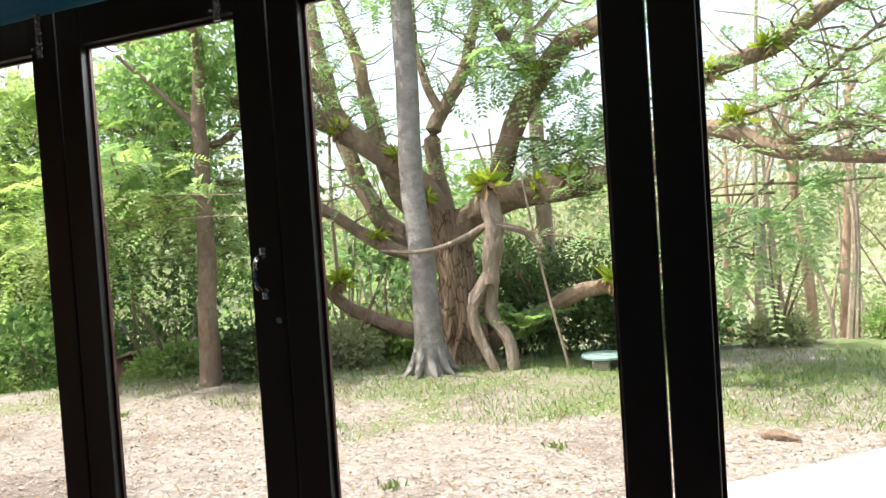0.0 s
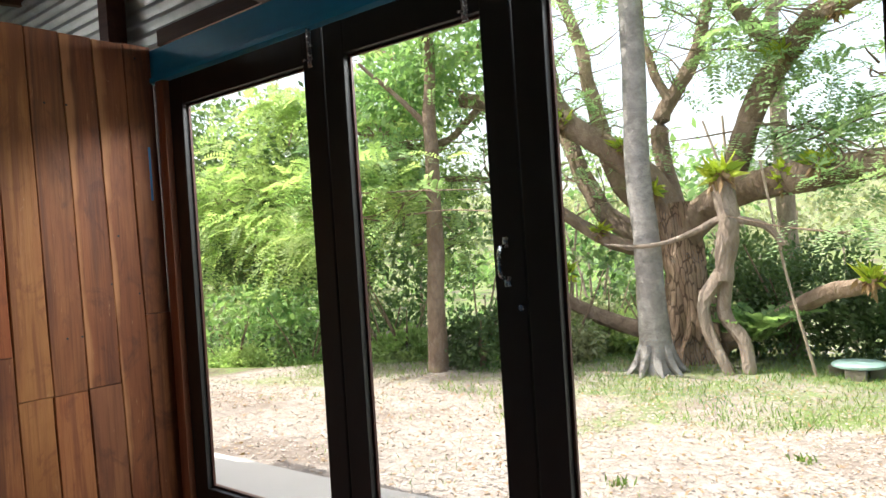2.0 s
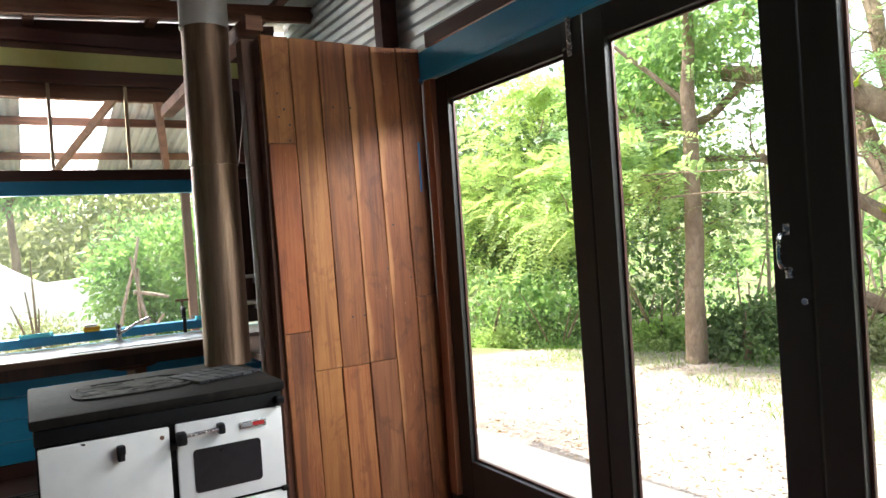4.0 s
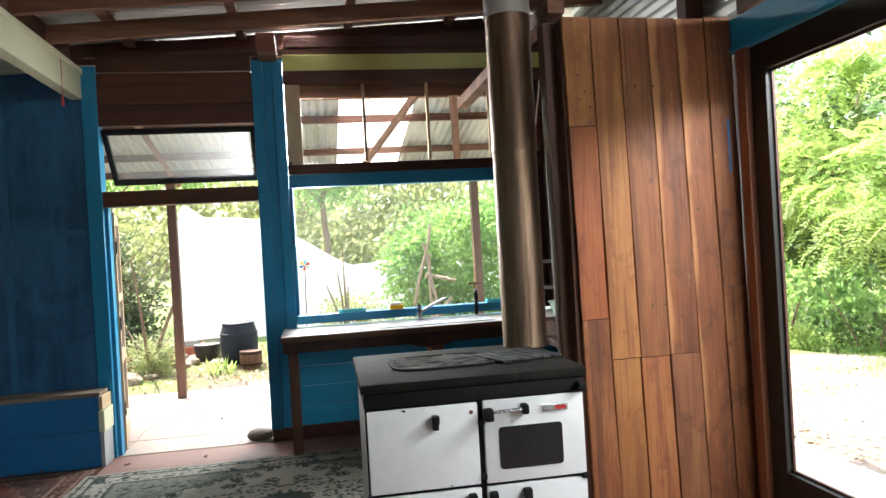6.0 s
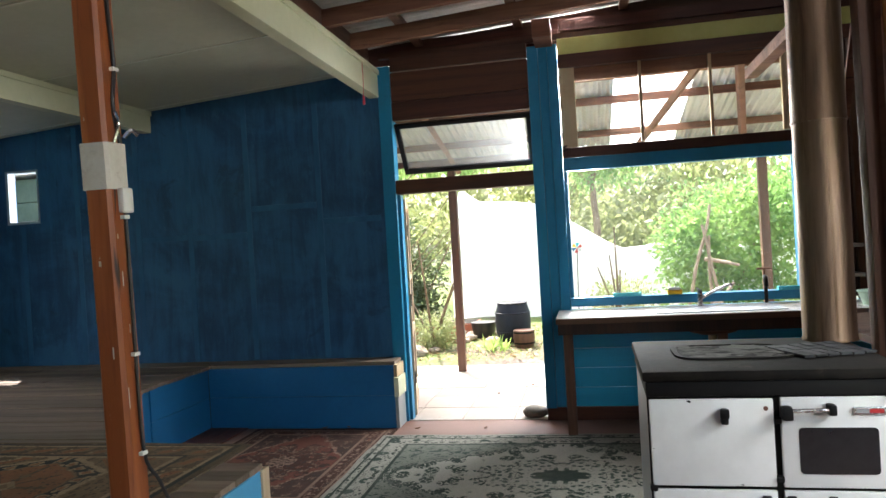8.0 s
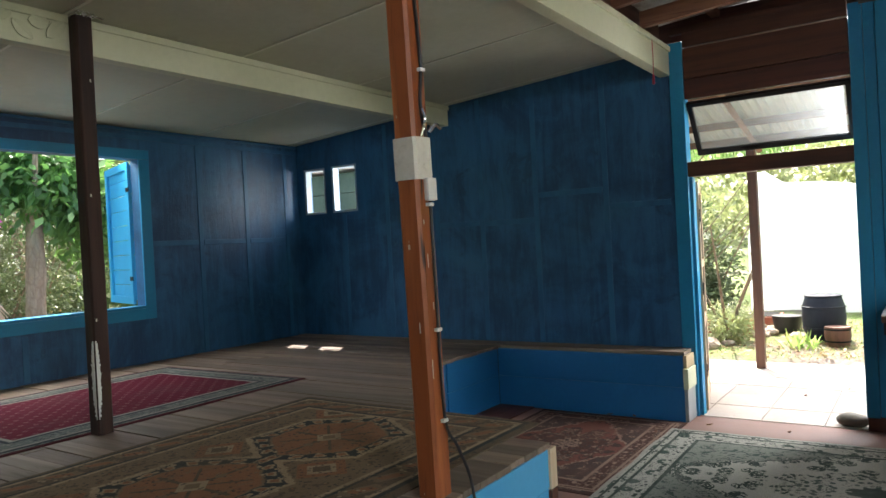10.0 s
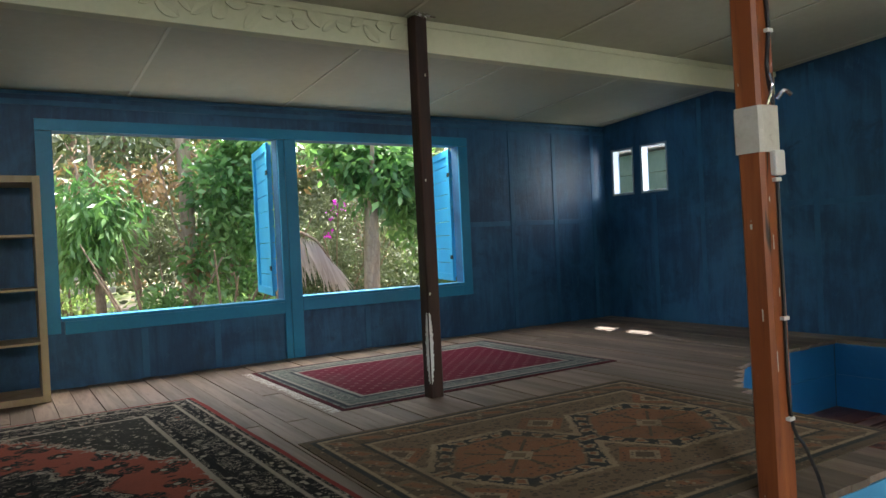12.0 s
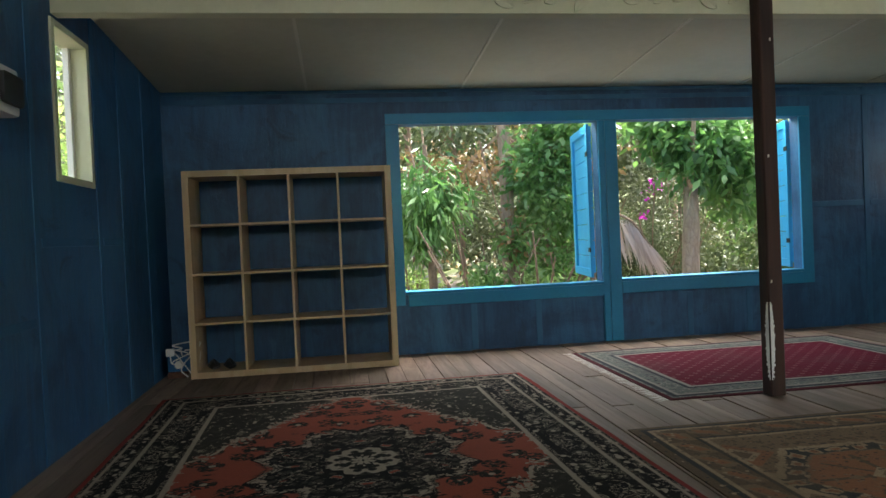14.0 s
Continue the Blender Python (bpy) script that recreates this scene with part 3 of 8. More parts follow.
def plank(x, y0, y1, seed):
    src, length = deck_meshes[seed % 4]
    ob = new("plank", src)
    ob.parent = platform
    ob.location = (x, y0, PLAT - 0.002 * ((seed * 7) % 3))
    ob.scale = (1, (y1 - y0) / length, 1)


random.seed(4)
k, x = 0, KX + 0.002
while x < EX - 0.05:
    end = -1.375 if x > -3.45 else min(deck_edge(x), deck_edge(x + 0.12)) + 0.02
    cut = random.uniform(-4.9, -3.6) if end > -2 else random.uniform(-5.2, -4.2)
    plank(x, WY + 0.002, cut - 0.002, k)
    plank(x, cut + 0.002, end, k + 1)
    k, x = k + 2, x + 0.1255
for x in (KX + 0.003, KX + 0.12):
    ob = new("plank", deck_meshes[0][0])
    ob.parent = platform
    ob.location = (x, -3.145, PLAT)
    ob.scale = (0.93, 1.655 / 2.2, 1)

# painted risers of the platform
for i, (z0, z1) in enumerate(((0.0, 0.16), (0.165, 0.335), (0.34, 0.518))):
    box_part("riser_board", (-3.40, EX, -1.398, -1.372 - 0.006 * (i % 2), z0 + 0.002, z1), M["pale_blue"], platform, "light blue painted riser board", 0.004)
box_part("corner_post", (-3.425, -3.36, -1.402, -1.36, 0.335, 0.522), M["raw_pale"], platform, "raw timber corner block", 0.004)
box_part("corner_post", (-3.425, -3.36, -1.402, -1.36, 0.16, 0.33), M["dark_timber"], platform, "dark timber corner block", 0.004)
box_part("corner_post", (-3.425, -3.36, -1.402, -1.362, 0.0, 0.155), M["yellow"], platform, "yellow painted corner block", 0.004)
for z0, z1 in ((0.002, 0.27), (0.272, 0.52)):
    for xa, ya, xb, yb in zip(EDGE_X, EDGE_Y, EDGE_X[1:], EDGE_Y[1:]):
        a = math.degrees(math.atan2(yb - ya, xb - xa))
        box_part("riser_board", (0.0, math.hypot(xb - xa, yb - ya), -0.03, -0.006, z0, z1), M["step_blue"], platform, "blue painted riser board", 0.003, (0, 0, a), (xa, ya, 0))
    box_part("riser_board", (-6.03, -5.20, -3.188, -3.165, z0, z1), M["step_blue"], platform, "blue painted riser board", 0.003)
    box_part("riser_board", (-6.058, -6.034, -3.164, -1.50, z0, z1), M["step_blue"], platform, "blue painted riser board", 0.003)
for i, (z0, z1, m) in enumerate(((0.0, 0.26, "grey_enamel"), (0.26, 0.42, "cream"), (0.42, 0.522, "tan_paint"))):
    box_part("end_block", (KX + 0.03, -6.03 + 0.015 * (i == 1), -1.498, -1.470 + 0.012 * (i == 1), z0 + 0.002, z1), M[m], platform, "painted end block of the ledge", 0.004)

# battens over the sheet joints of the blue walls
def batten(parent, x0, x1, y0, y1, z0, z1):
    box_part("batten", (x0, x1, y0, y1, z0, z1), M["batten_sheen"], parent, "", 0.0025)


for y, z0 in ((-2.15, 0.56), (-2.82, 0.56), (-3.40, 0.56), (-3.92, 0.56), (-4.55, 0.56), (-5.15, 0.56)):
    if y < -4.98:
        batten(wall_west, KX, KX + 0.006, y - 0.025, y + 0.025, z0, 1.88)
    else:
        batten(wall_west, KX, KX + 0.006, y - 0.025, y + 0.025, z0, roof_z(y) - 0.02)
for y0, y1, z in ((-2.12, -1.60, 1.745), (-2.79, -2.18, 1.895), (-3.37, -2.85, 1.67), (-3.89, -3.43, 1.68)):
    batten(wall_west, KX, KX + 0.005, y0, y1, z - 0.025, z + 0.025)
for x in (-4.92, -5.51, -6.08):
    batten(wall_south, x - 0.025, x + 0.025, WY, WY + 0.006, 0.56, 2.68)
for x0, x1 in ((-5.48, -4.95), (-6.05, -5.54), (-4.89, -4.38)):
    batten(wall_south, x0, x1, WY, WY + 0.005, 1.615, 1.665)
for x in (-3.75, -3.2, -1.85, -1.3, 0.05, 0.6):
    batten(wall_south, x - 0.025, x + 0.025, WY, WY + 0.005, 0.56, 0.93)
batten(wall_south, KX + 0.01, EX - 0.01, WY, WY + 0.012, 2.60, 2.64)
batten(wall_south, KX + 0.01, EX - 0.01, WY, WY + 0.02, 2.675, 2.70)
for y in (-5.3, -4.75, -4.3, -3.45, -2.9, -2.35, -1.8):
    batten(wall_east, EX - 0.006, EX, y - 0.025, y + 0.025, 0.56, 1.80 if -4.2 < y < -3.6 else roof_z(y) - 0.02)
for y0, y1, z in ((-4.7, -4.35, 1.55), (-4.25, -3.5, 1.55), (-3.4, -2.95, 1.2)):
    batten(wall_east, EX - 0.005, EX, y0, y1, z - 0.02, z + 0.02)

# ---- windows of the blue room ----
def window(name, label):
    e = new(name)
    return tagged(e, label, kind="structure")


win = window("window_1", "open unglazed window with bright blue trim boards")
T = M["blue_trim"]
box_part("head_trim", (-4.37, -0.63, WY, WY + 0.024, 2.42, 2.505), T, win, "", 0.003)
box_part("side_trim", (-0.735, -0.63, WY, WY + 0.022, 0.95, 2.418), T, win, "", 0.003)
box_part("side_trim", (-4.37, -4.265, WY, WY + 0.022, 0.95, 2.418), T, win, "", 0.003)
box_part("mullion_board", (-2.475, -2.419, WY, WY + 0.022, PLAT + 0.002, 2.418), T, win, "", 0.003)
box_part("mullion_board", (-2.58, -2.478, WY, WY + 0.028, PLAT + 0.002, 2.418), T, win, "", 0.003)
box_part("sill", (-2.417, -0.76, WY, WY + 0.030, 0.940, 1.035), T, win, "", 0.004)
box_part("sill", (-2.418, -0.74, WY - 0.12, WY + 0.036, 1.036, 1.060), T, win, "", 0.004)
box_part("sill", (-4.26, -2.582, WY, WY + 0.030, 0.950, 1.050), T, win, "", 0.004)
box_part("sill", (-4.27, -2.58, WY - 0.12, WY + 0.036, 1.051, 1.075), T, win, "", 0.004)


def shutter(at, rz):
    e = thing("window_shutter", at, "bright blue boarded shutter standing open outside the window", "shutter", "window shutters", rz)
    for i in range(9):
        box_part("board", (0.02, 0.78, -0.012, 0.010, 0.04 + 0.142 * i, 0.176 + 0.142 * i), M["shutter_blue"], e, "", 0.004)
    for x0, x1, z0, z1 in ((0.0, 0.075, 0, 1.33), (0.725, 0.80, 0, 1.33)):
        box_part("stile", (x0, x1, 0.010, 0.034, z0, z1), M["shutter_blue"], e, "", 0.003)
    for z in (0.0, 1.26):
        box_part("rail", (0.075, 0.725, 0.010, 0.032, z, z + 0.07), M["shutter_blue"], e, "", 0.003)
    for z in (0.22, 1.05):
        box_part("hinge", (-0.03, 0.06, 0.034, 0.040, z, z + 0.04), M["iron"], e, "", 0.001)
    return e


shutter((-2.405, -5.985, 1.085), -99)
shutter((-4.28, -5.985, 1.085), -107)

win = window("window_2", "small double window with pale blue-grey frames in a blue wall")
for y0, y1 in (S1, S2):
    for a, b, c, d in ((y0, y0 + 0.03, *SZ), (y1 - 0.018, y1, *SZ), (y0 + 0.03, y1 - 0.018, SZ[0], SZ[0] + 0.025), (y0 + 0.03, y1 - 0.018, SZ[1] - 0.02, SZ[1])):
        box_part("frame_bar", (KX - 0.075, KX + 0.006, a, b, c, d), M["window_grey"], win, "", 0.002)
win = window("window_4", "narrow high window with cream frame in a blue wall")
for a, b, c, d in ((E1[0], E1[0] + 0.04, *EZ), (E1[1] - 0.04, E1[1], *EZ), (E1[0] + 0.04, E1[1] - 0.04, EZ[0], EZ[0] + 0.035), (E1[0] + 0.04, E1[1] - 0.04, EZ[1] - 0.035, EZ[1])):
    box_part("frame_bar", (EX - 0.012, EX + 0.115, a, b, c, d), M["cream"], win, "", 0.003)
box_part("sash_bar", (EX + 0.07, EX + 0.10, E1[0] + 0.04, E1[0] + 0.075, EZ[0] + 0.035, EZ[1] - 0.035), M["white_plastic"], win, "", 0.002)
pane = box_part("pane", (EX + 0.083, EX + 0.087, E1[0] + 0.075, E1[1] - 0.042, EZ[0] + 0.037, EZ[1] - 0.037), M["glass"], win, "", 0)
pane.visible_shadow = False

# ---- glazed folding doors ----
def leaf(i, x0, x1, g0, g1):
    e = new("door_%d" % i)
    tagged(e, "dark stained glazed folding door leaf, closed", kind="structure")
    z0, z1, h0, h1 = 0.062, 2.395, 0.275, 2.257
    y0, y1 = DY - 0.022, DY + 0.024
    D = M["dark_frame"]
    box_part("stile", (x0 + 0.003, g0, y0, y1, z0, z1), D, e, "", 0.005)
    box_part("stile", (g1, x1 - 0.003, y0, y1, z0, z1), D, e, "", 0.005)
    box_part("top_rail", (g0, g1, y0 + 0.001, y1, h1, z1 - 0.001), D, e, "", 0.005)
    box_part("bottom_rail", (g0, g1, y0 + 0.001, y1, z0, h0), D, e, "", 0.005)
    for a, b, c, d in ((g0, g0 + 0.012, h0, h1), (g1 - 0.012, g1, h0, h1), (g0 + 0.012, g1 - 0.012, h0, h0 + 0.012), (g0 + 0.012, g1 - 0.012, h1 - 0.012, h1)):
        box_part("glazing_bead", (a, b, DY + 0.006, DY + 0.02, c, d), M["dark_timber"], e, "reddish timber glazing bead", 0.002)
    p = box_part("pane", (g0 + 0.001, g1 - 0.001, DY + 0.000, DY + 0.004, h0 + 0.001, h1 - 0.001), M["glass"], e, "", 0)
    p.visible_shadow = False
    return e


leaf(1, -3.71, -2.515, -3.59, -2.64)
d2 = leaf(2, -2.512, -1.583, -2.39, -1.71)
leaf(3, -1.582, -0.4035, -1.46, -0.52)
leaf(4, -0.4025, 0.79, -0.28, 0.67)
bm = bmesh.new()
tube(bm, bend([(-1.655, 2.366, 1.330), (-1.655, 2.325, 1.345), (-1.655, 2.318, 1.39), (-1.655, 2.325, 1.435), (-1.655, 2.366, 1.450)], 5), [0.007] * 21, 8)
for z in (1.322, 1.458):
    add_box(bm, -1.667, -1.643, 2.362, 2.367, z - 0.018, z + 0.018, 0.002)
part("door_handle", bm, M["chrome"], d2, "worn chrome pull handle", True)
bm = bmesh.new()
tube(bm, [(-1.60, 2.366, 1.235), (-1.60, 2.35, 1.235)], [0.012, 0.011], 10)
part("door_knob", bm, M["chrome"], d2, "", True)
for x in (-2.585, -1.765, -0.46):
    e = thing("door_bolt", (x, 2.362, 2.285), "small metal tower bolt on the door head", "bolt", "door bolts")
    box_part("plate", (-0.014, 0.014, -0.003, 0.004, -0.05, 0.12), M["chrome"], e, "", 0.002)
    bm = bmesh.new()
    tube(bm, [(0, -0.009, -0.03), (0, -0.009, 0.115)], [0.005, 0.005], 8)
    tube(bm, [(0, -0.009, -0.02), (-0.004, -0.035, -0.024)], [0.005, 0.006], 8)
    part("bolt", bm, M["chrome"], e, "", True)
bm = bmesh.new()
add_box(bm, -3.80, 0.98, DY - 0.03, DY + 0.118, 0.002, 0.060, 0.004)
add_box(bm, 0.795, 0.98, DY - 0.02, DY + 0.10, 0.062, 2.40, 0.004)
structure("door_frame", bm, M["dark_frame"], "dark stained timber door frame and sill")
bm = bmesh.new()
add_box(bm, -3.79, -3.716, DY - 0.05, DY + 0.10, 0.062, 2.40, 0.004)
structure("door_jamb", bm, M["jamb_wood"], "orange-brown timber door jamb")

# ---- plank-clad partition beside the stove ----
bm = bmesh.new()
add_box(bm, -3.93, -3.856, 1.425, 2.365, 0.0, 2.575, 0.003)
partition = structure("partition", bm, M["dark_timber_x"], "timber partition clad with vertical orange planks")
random.seed(11)
TOP_Y = (1.430, 1.579, 1.731, 1.888, 2.043, 2.199, 2.352)        # plank edges at the top and lower down: the boards lean
LOW_Y = (1.464, 1.609, 1.766, 1.932, 2.097, 2.252, 2.384)
PLANKS = (([0.0, 1.07, 2.043, 2.595], ("rust", "red", "tan")), ([0.0, 0.86, 2.592], ("tan", "tan")), ([0.0, 0.857, 2.59], ("amber", "brown")),
          ([0.0, 0.862, 2.588], ("dun", "sapped")), ([0.0, 2.585], ("sapped",)), ([0.0, 1.189, 2.592], ("rust", "brown")))
for i, (zs, tones) in enumerate(PLANKS):
    for z0, z1, tone in zip(zs, zs[1:], tones):
        bm = bmesh.new()
        n = max(2, int((z1 - z0) / 0.1))
        rows = []
        off = random.uniform(0, 50)
        for j in range(n + 1):
            z = z0 + 0.002 + (z1 - z0 - 0.004) * j / n
            f = (2.58 - z) / 2.58
            y0, y1 = TOP_Y[i] + (LOW_Y[i] - TOP_Y[i]) * f, TOP_Y[i + 1] + (LOW_Y[i + 1] - TOP_Y[i + 1]) * f
            y0 += 0.0035 * noise.noise((off, 0, z * 3))
            y1 += 0.006 * noise.noise((off + 9, 0, z * 1.9)) - 0.005
            cup = 0.002 * noise.noise((off, 4, z))
            rows.append([bm.verts.new(p) for p in ((-3.853, y0, z), (-3.834, y0, z), (-3.830 + cup, y0 + 0.004, z), (-3.830 - cup, y1 - 0.004, z), (-3.834, y1, z), (-3.853, y1, z))])
        for r0, r1 in zip(rows, rows[1:]):
            for q in range(6):
                bm.faces.new((r0[q], r0[(q + 1) % 6], r1[(q + 1) % 6], r1[q]))
        bm.faces.new(rows[0])
        bm.faces.new(rows[-1][::-1])
        part("plank", bm, M["plank_" + tone], partition)
for y, z in ((1.50, 2.30), (1.53, 2.22), (1.555, 2.14), (1.50, 2.18), (1.80, 2.24), (1.90, 2.24), (2.26, 2.52), (1.83, 1.12), (1.90, 1.12), (2.06, 1.36), (2.11, 1.60), (1.55, 2.06), (2.2, 1.3)):
    bm = bmesh.new()
    tube(bm, [(-3.8305, y, z), (-3.8285, y, z)], [0.006, 0.0055], 8)
    part("nail_hole", bm, M["black"], partition)
bm = bmesh.new()
add_box(bm, -3.8298, -3.8290, 2.30, 2.312, 1.78, 2.06)
part("paint_mark", bm, M["step_blue"], partition, "smear of blue paint")
# studs and top plate on its open side
for x0, x1, y0, y1 in ((-4.04, -3.945, 1.355, 1.425), (-5.0, -4.92, 1.40, 1.46)):
    box_part("stud", (0.0, x1 - x0, -0.03, y1 - y0 - 0.03, 0.0, 2.60), M["post_dark"] if x0 < -4.5 else M["leg_wood"], partition, "rough timber stud", 0.004, (0.55, 0, 0), (x0, y0 + 0.065, 0.0))
box_part("top_plate", (KX + 0.002, -3.86, 1.372, 1.46, 2.622, 2.70), M["rafter"], partition, "rough timber top plate", 0.004)
bm = bmesh.new()
tube(bm, [(-4.9, 1.60, 2.08), (-4.9, 1.69, 2.63)], [0.032, 0.032], 4)
part("brace", bm, M["rafter"], partition, "diagonal timber brace")

# ---- kitchen wall: posts, door opening, hopper, window, weatherboards ----
bm = bmesh.new()
add_box(bm, KX - 0.10, KX + 0.022, -1.562, -1.452, 0.002, 3.02, 0.004)
add_box(bm, KX - 0.10, KX - 0.02, -1.452, -1.425, 0.002, 1.93, 0.003)
structure("door_post", bm, M["blue_trim"], "bright blue painted door post")
bm = bmesh.new()
for y0, y1, x1 in ((-0.285, -0.20, KX + 0.03), (-0.198, -0.125, KX + 0.012), (-0.123, -0.045, KX + 0.034)):
    add_box(bm, KX - 0.10, x1, y0, y1, 0.10, 3.05, 0.004)
structure("wall_column", bm, M["blue_trim"], "bright blue painted column of boards beside the door")
bm = bmesh.new()
add_box(bm, KX - 0.10, KX + 0.015, -1.452, -0.288, 1.932, 2.050, 0.006)
structure("door_lintel", bm, M["dark_timber"], "dark timber lintel over the open doorway")
wall_k = new("wall_kitchen")
tagged(wall_k, "timber kitchen wall with boards, window and blue weatherboards", kind="structure")
for z0, z1 in ((2.555, 2.712), (2.716, 2.962), (2.974, 3.09)):
    box_part("board", (KX - 0.05, KX + 0.01, -1.45, -0.29, z0, z1), M["dark_timber"], wall_k, "dark rough timber board", 0.006)
box_part("board", (KX - 0.08, KX - 0.02, -1.56, 2.38, 3.096, 3.150), M["dark_timber"], wall_k, "dark rough timber board", 0.006)
box_part("board", (KX - 0.10, KX - 0.085, -1.66, 2.38, 3.05, 3.245), M["dark_timber"], wall_k, "dark rough timber board", 0.003)
bm = bmesh.new()
ends = ((-1.66, 3.15), (2.38, 3.15), (2.38, roof_z(2.38) + 0.20), (-1.66, roof_z(-1.66) + 0.20))
lo, hi = [bm.verts.new((KX - 0.125, y, z)) for y, z in ends], [bm.verts.new((KX - 0.104, y, z)) for y, z in ends]
bm.faces.new(lo[::-1])
bm.faces.new(hi)
for i in range(4):
    bm.faces.new((lo[i], lo[(i + 1) % 4], hi[(i + 1) % 4], hi[i]))
part("board", bm, M["dark_timber"], wall_k, "dark rough timber board")
box_part("board", (KX - 0.08, KX - 0.01, -0.02, 2.38, 3.154, 3.25), M["dark_timber"], wall_k, "dark rough timber board", 0.006)
box_part("yellow_board", (KX - 0.04, KX + 0.012, -0.04, 2.30, 2.962, 3.092), M["yellow"], wall_k, "yellow-green painted board", 0.004)
box_part("rail", (KX - 0.06, KX + 0.03, -0.042, 2.30, 2.852, 2.958), M["dark_timber"], wall_k, "dark timber rail", 0.004)
box_part("rail", (KX - 0.06, KX + 0.02, -0.042, 2.30, 2.126, 2.205), M["dark_timber"], wall_k, "dark timber rail", 0.004)
for i in range(5):
    box_part("weatherboard", (KX - 0.05, KX + 0.012 - 0.003 * (i % 2), -0.043, 2.38, 0.11 + 0.158 * i, 0.264 + 0.158 * i), M["weather_blue"], wall_k, "bright blue horizontal weatherboard", 0.004)
box_part("plinth", (KX - 0.05, KX + 0.02, -0.280, 2.38, 0.002, 0.106), M["dark_timber"], wall_k, "dark timber plinth", 0.003)
box_part("side_wall", (KX - 0.05, KX, 1.77, 2.38, 0.92, 2.85), M["post_dark"], wall_k, "dark boarded wall", 0.003)
box_part("stud", (KX + 0.002, KX + 0.06, 2.085, 2.135, 0.90, 2.85), M["leg_wood"], wall_k, "brown timber stud", 0.003)
box_part("corner_trim", (KX + 0.002, KX + 0.05, 2.145, 2.20, 0.94, 2.20), M["weather_blue"], wall_k, "bright blue painted trim", 0.003)

win = window("window_5", "open hopper window with a dusty pane above the doorway")
hop = new("sash")
hop.parent = win
hop.matrix_basis = pose(KX - 0.02, -1.445, 2.53, 0, 38, 0)
for y0, y1, z0, z1 in ((0.0, 1.16, -0.04, 0.0), (0.0, 1.16, -0.50, -0.455), (0.0, 0.04, -0.455, -0.04), (1.12, 1.16, -0.455, -0.04)):
    box_part("frame_bar", (-0.018, 0.018, y0, y1, z0, z1), M["iron"], hop, "", 0.003)
box_part("catch", (0.018, 0.03, 0.36, 0.48, -0.49, -0.475), M["iron"], hop, "", 0.002)
p = box_part("pane", (-0.002, 0.002, 0.041, 1.119, -0.454, -0.041), M["dusty_glass"], hop, "", 0)
p.visible_shadow = False

win = window("window_6", "bright blue framed kitchen window over the sink bench")
box_part("head", (KX - 0.06, KX + 0.026, -0.042, 1.77, 2.02, 2.122), M["blue_trim"], win, "", 0.004)
box_part("sill", (KX - 0.06, KX + 0.07, -0.042, 1.77, 0.925, 0.992), M["blue_trim"], win, "", 0.005)
box_part("jamb", (KX - 0.06, KX + 0.02, 1.68, 1.768, 0.994, 2.018), M["blue_trim"], win, "", 0.004)
box_part("jamb", (KX - 0.06, KX + 0.016, -0.043, -0.015, 0.994, 2.018), M["blue_trim"], win, "", 0.003)
p = box_part("pane", (KX - 0.03, KX - 0.026, -0.014, 1.679, 0.994, 2.018), M["hazy_glass"], win, "", 0)
p.visible_shadow = False
win = window("window_7", "transom window of dusty panes with tan glazing bars")
box_part("stile", (KX - 0.04, KX + 0.01, -0.032, 0.083, 2.208, 2.850), M["tan_paint"], win, "", 0.003)
for y in (0.593, 1.121, 1.646):
    box_part("glazing_bar", (KX - 0.035, KX + 0.002, y - 0.012, y + 0.012, 2.218, 2.852), M["tan_paint"], win, "", 0.002)
box_part("top_bar", (KX - 0.05, KX - 0.038, 0.06, 1.66, 2.747, 2.852), M["rafter"], win, "", 0.002)
for y0, y1 in ((0.084, 0.580), (0.606, 1.108), (1.134, 1.633)):
    p = box_part("pane", (KX - 0.022, KX - 0.018, y0, y1, 2.218, 2.852), M["glass"], win, "", 0)
    p.visible_shadow = False
box_part("stile", (KX - 0.04, KX + 0.01, 1.66, 1.77, 2.218, 2.852), M["tan_paint"], win, "", 0.003)
bm = bmesh.new()
for i in range(9):
    a = [Vector((KX + 0.03, -0.03 + 0.03 * math.sin(i * 2.1), 2.20 + 0.03 * math.cos(i * 1.7))) for i in range(i, i + 4)]
    tube(bm, a, [0.003] * 4, 5)
part("wire", bm, M["iron"], wall_k, "tangle of black wire")
# open leaf of the back door, folded outward against the veranda side
e = new("door_5")
tagged(e, "pale timber glazed door standing open outward", kind="structure")
e.matrix_basis = pose(KX - 0.12, -1.432, 0.02, 0, 0, 12.5)
for a, b, c, d in ((-0.09, 0.0, 0.0, 1.88), (-0.80, -0.71, 0.0, 1.88)):
    box_part("stile", (a, b, -0.02, 0.02, c, d), M["raw_pale"], e, "", 0.004)
for z0, z1 in ((0.0, 0.2), (0.66, 0.74), (1.16, 1.22), (1.80, 1.88)):
    box_part("rail", (-0.71, -0.09, -0.018, 0.018, z0, z1), M["raw_pale"], e, "", 0.004)
for z in (0.28, 0.95, 1.55):
    box_part("hinge", (-0.012, 0.012, 0.021, 0.028, z, z + 0.1), M["iron"], e, "", 0.001)

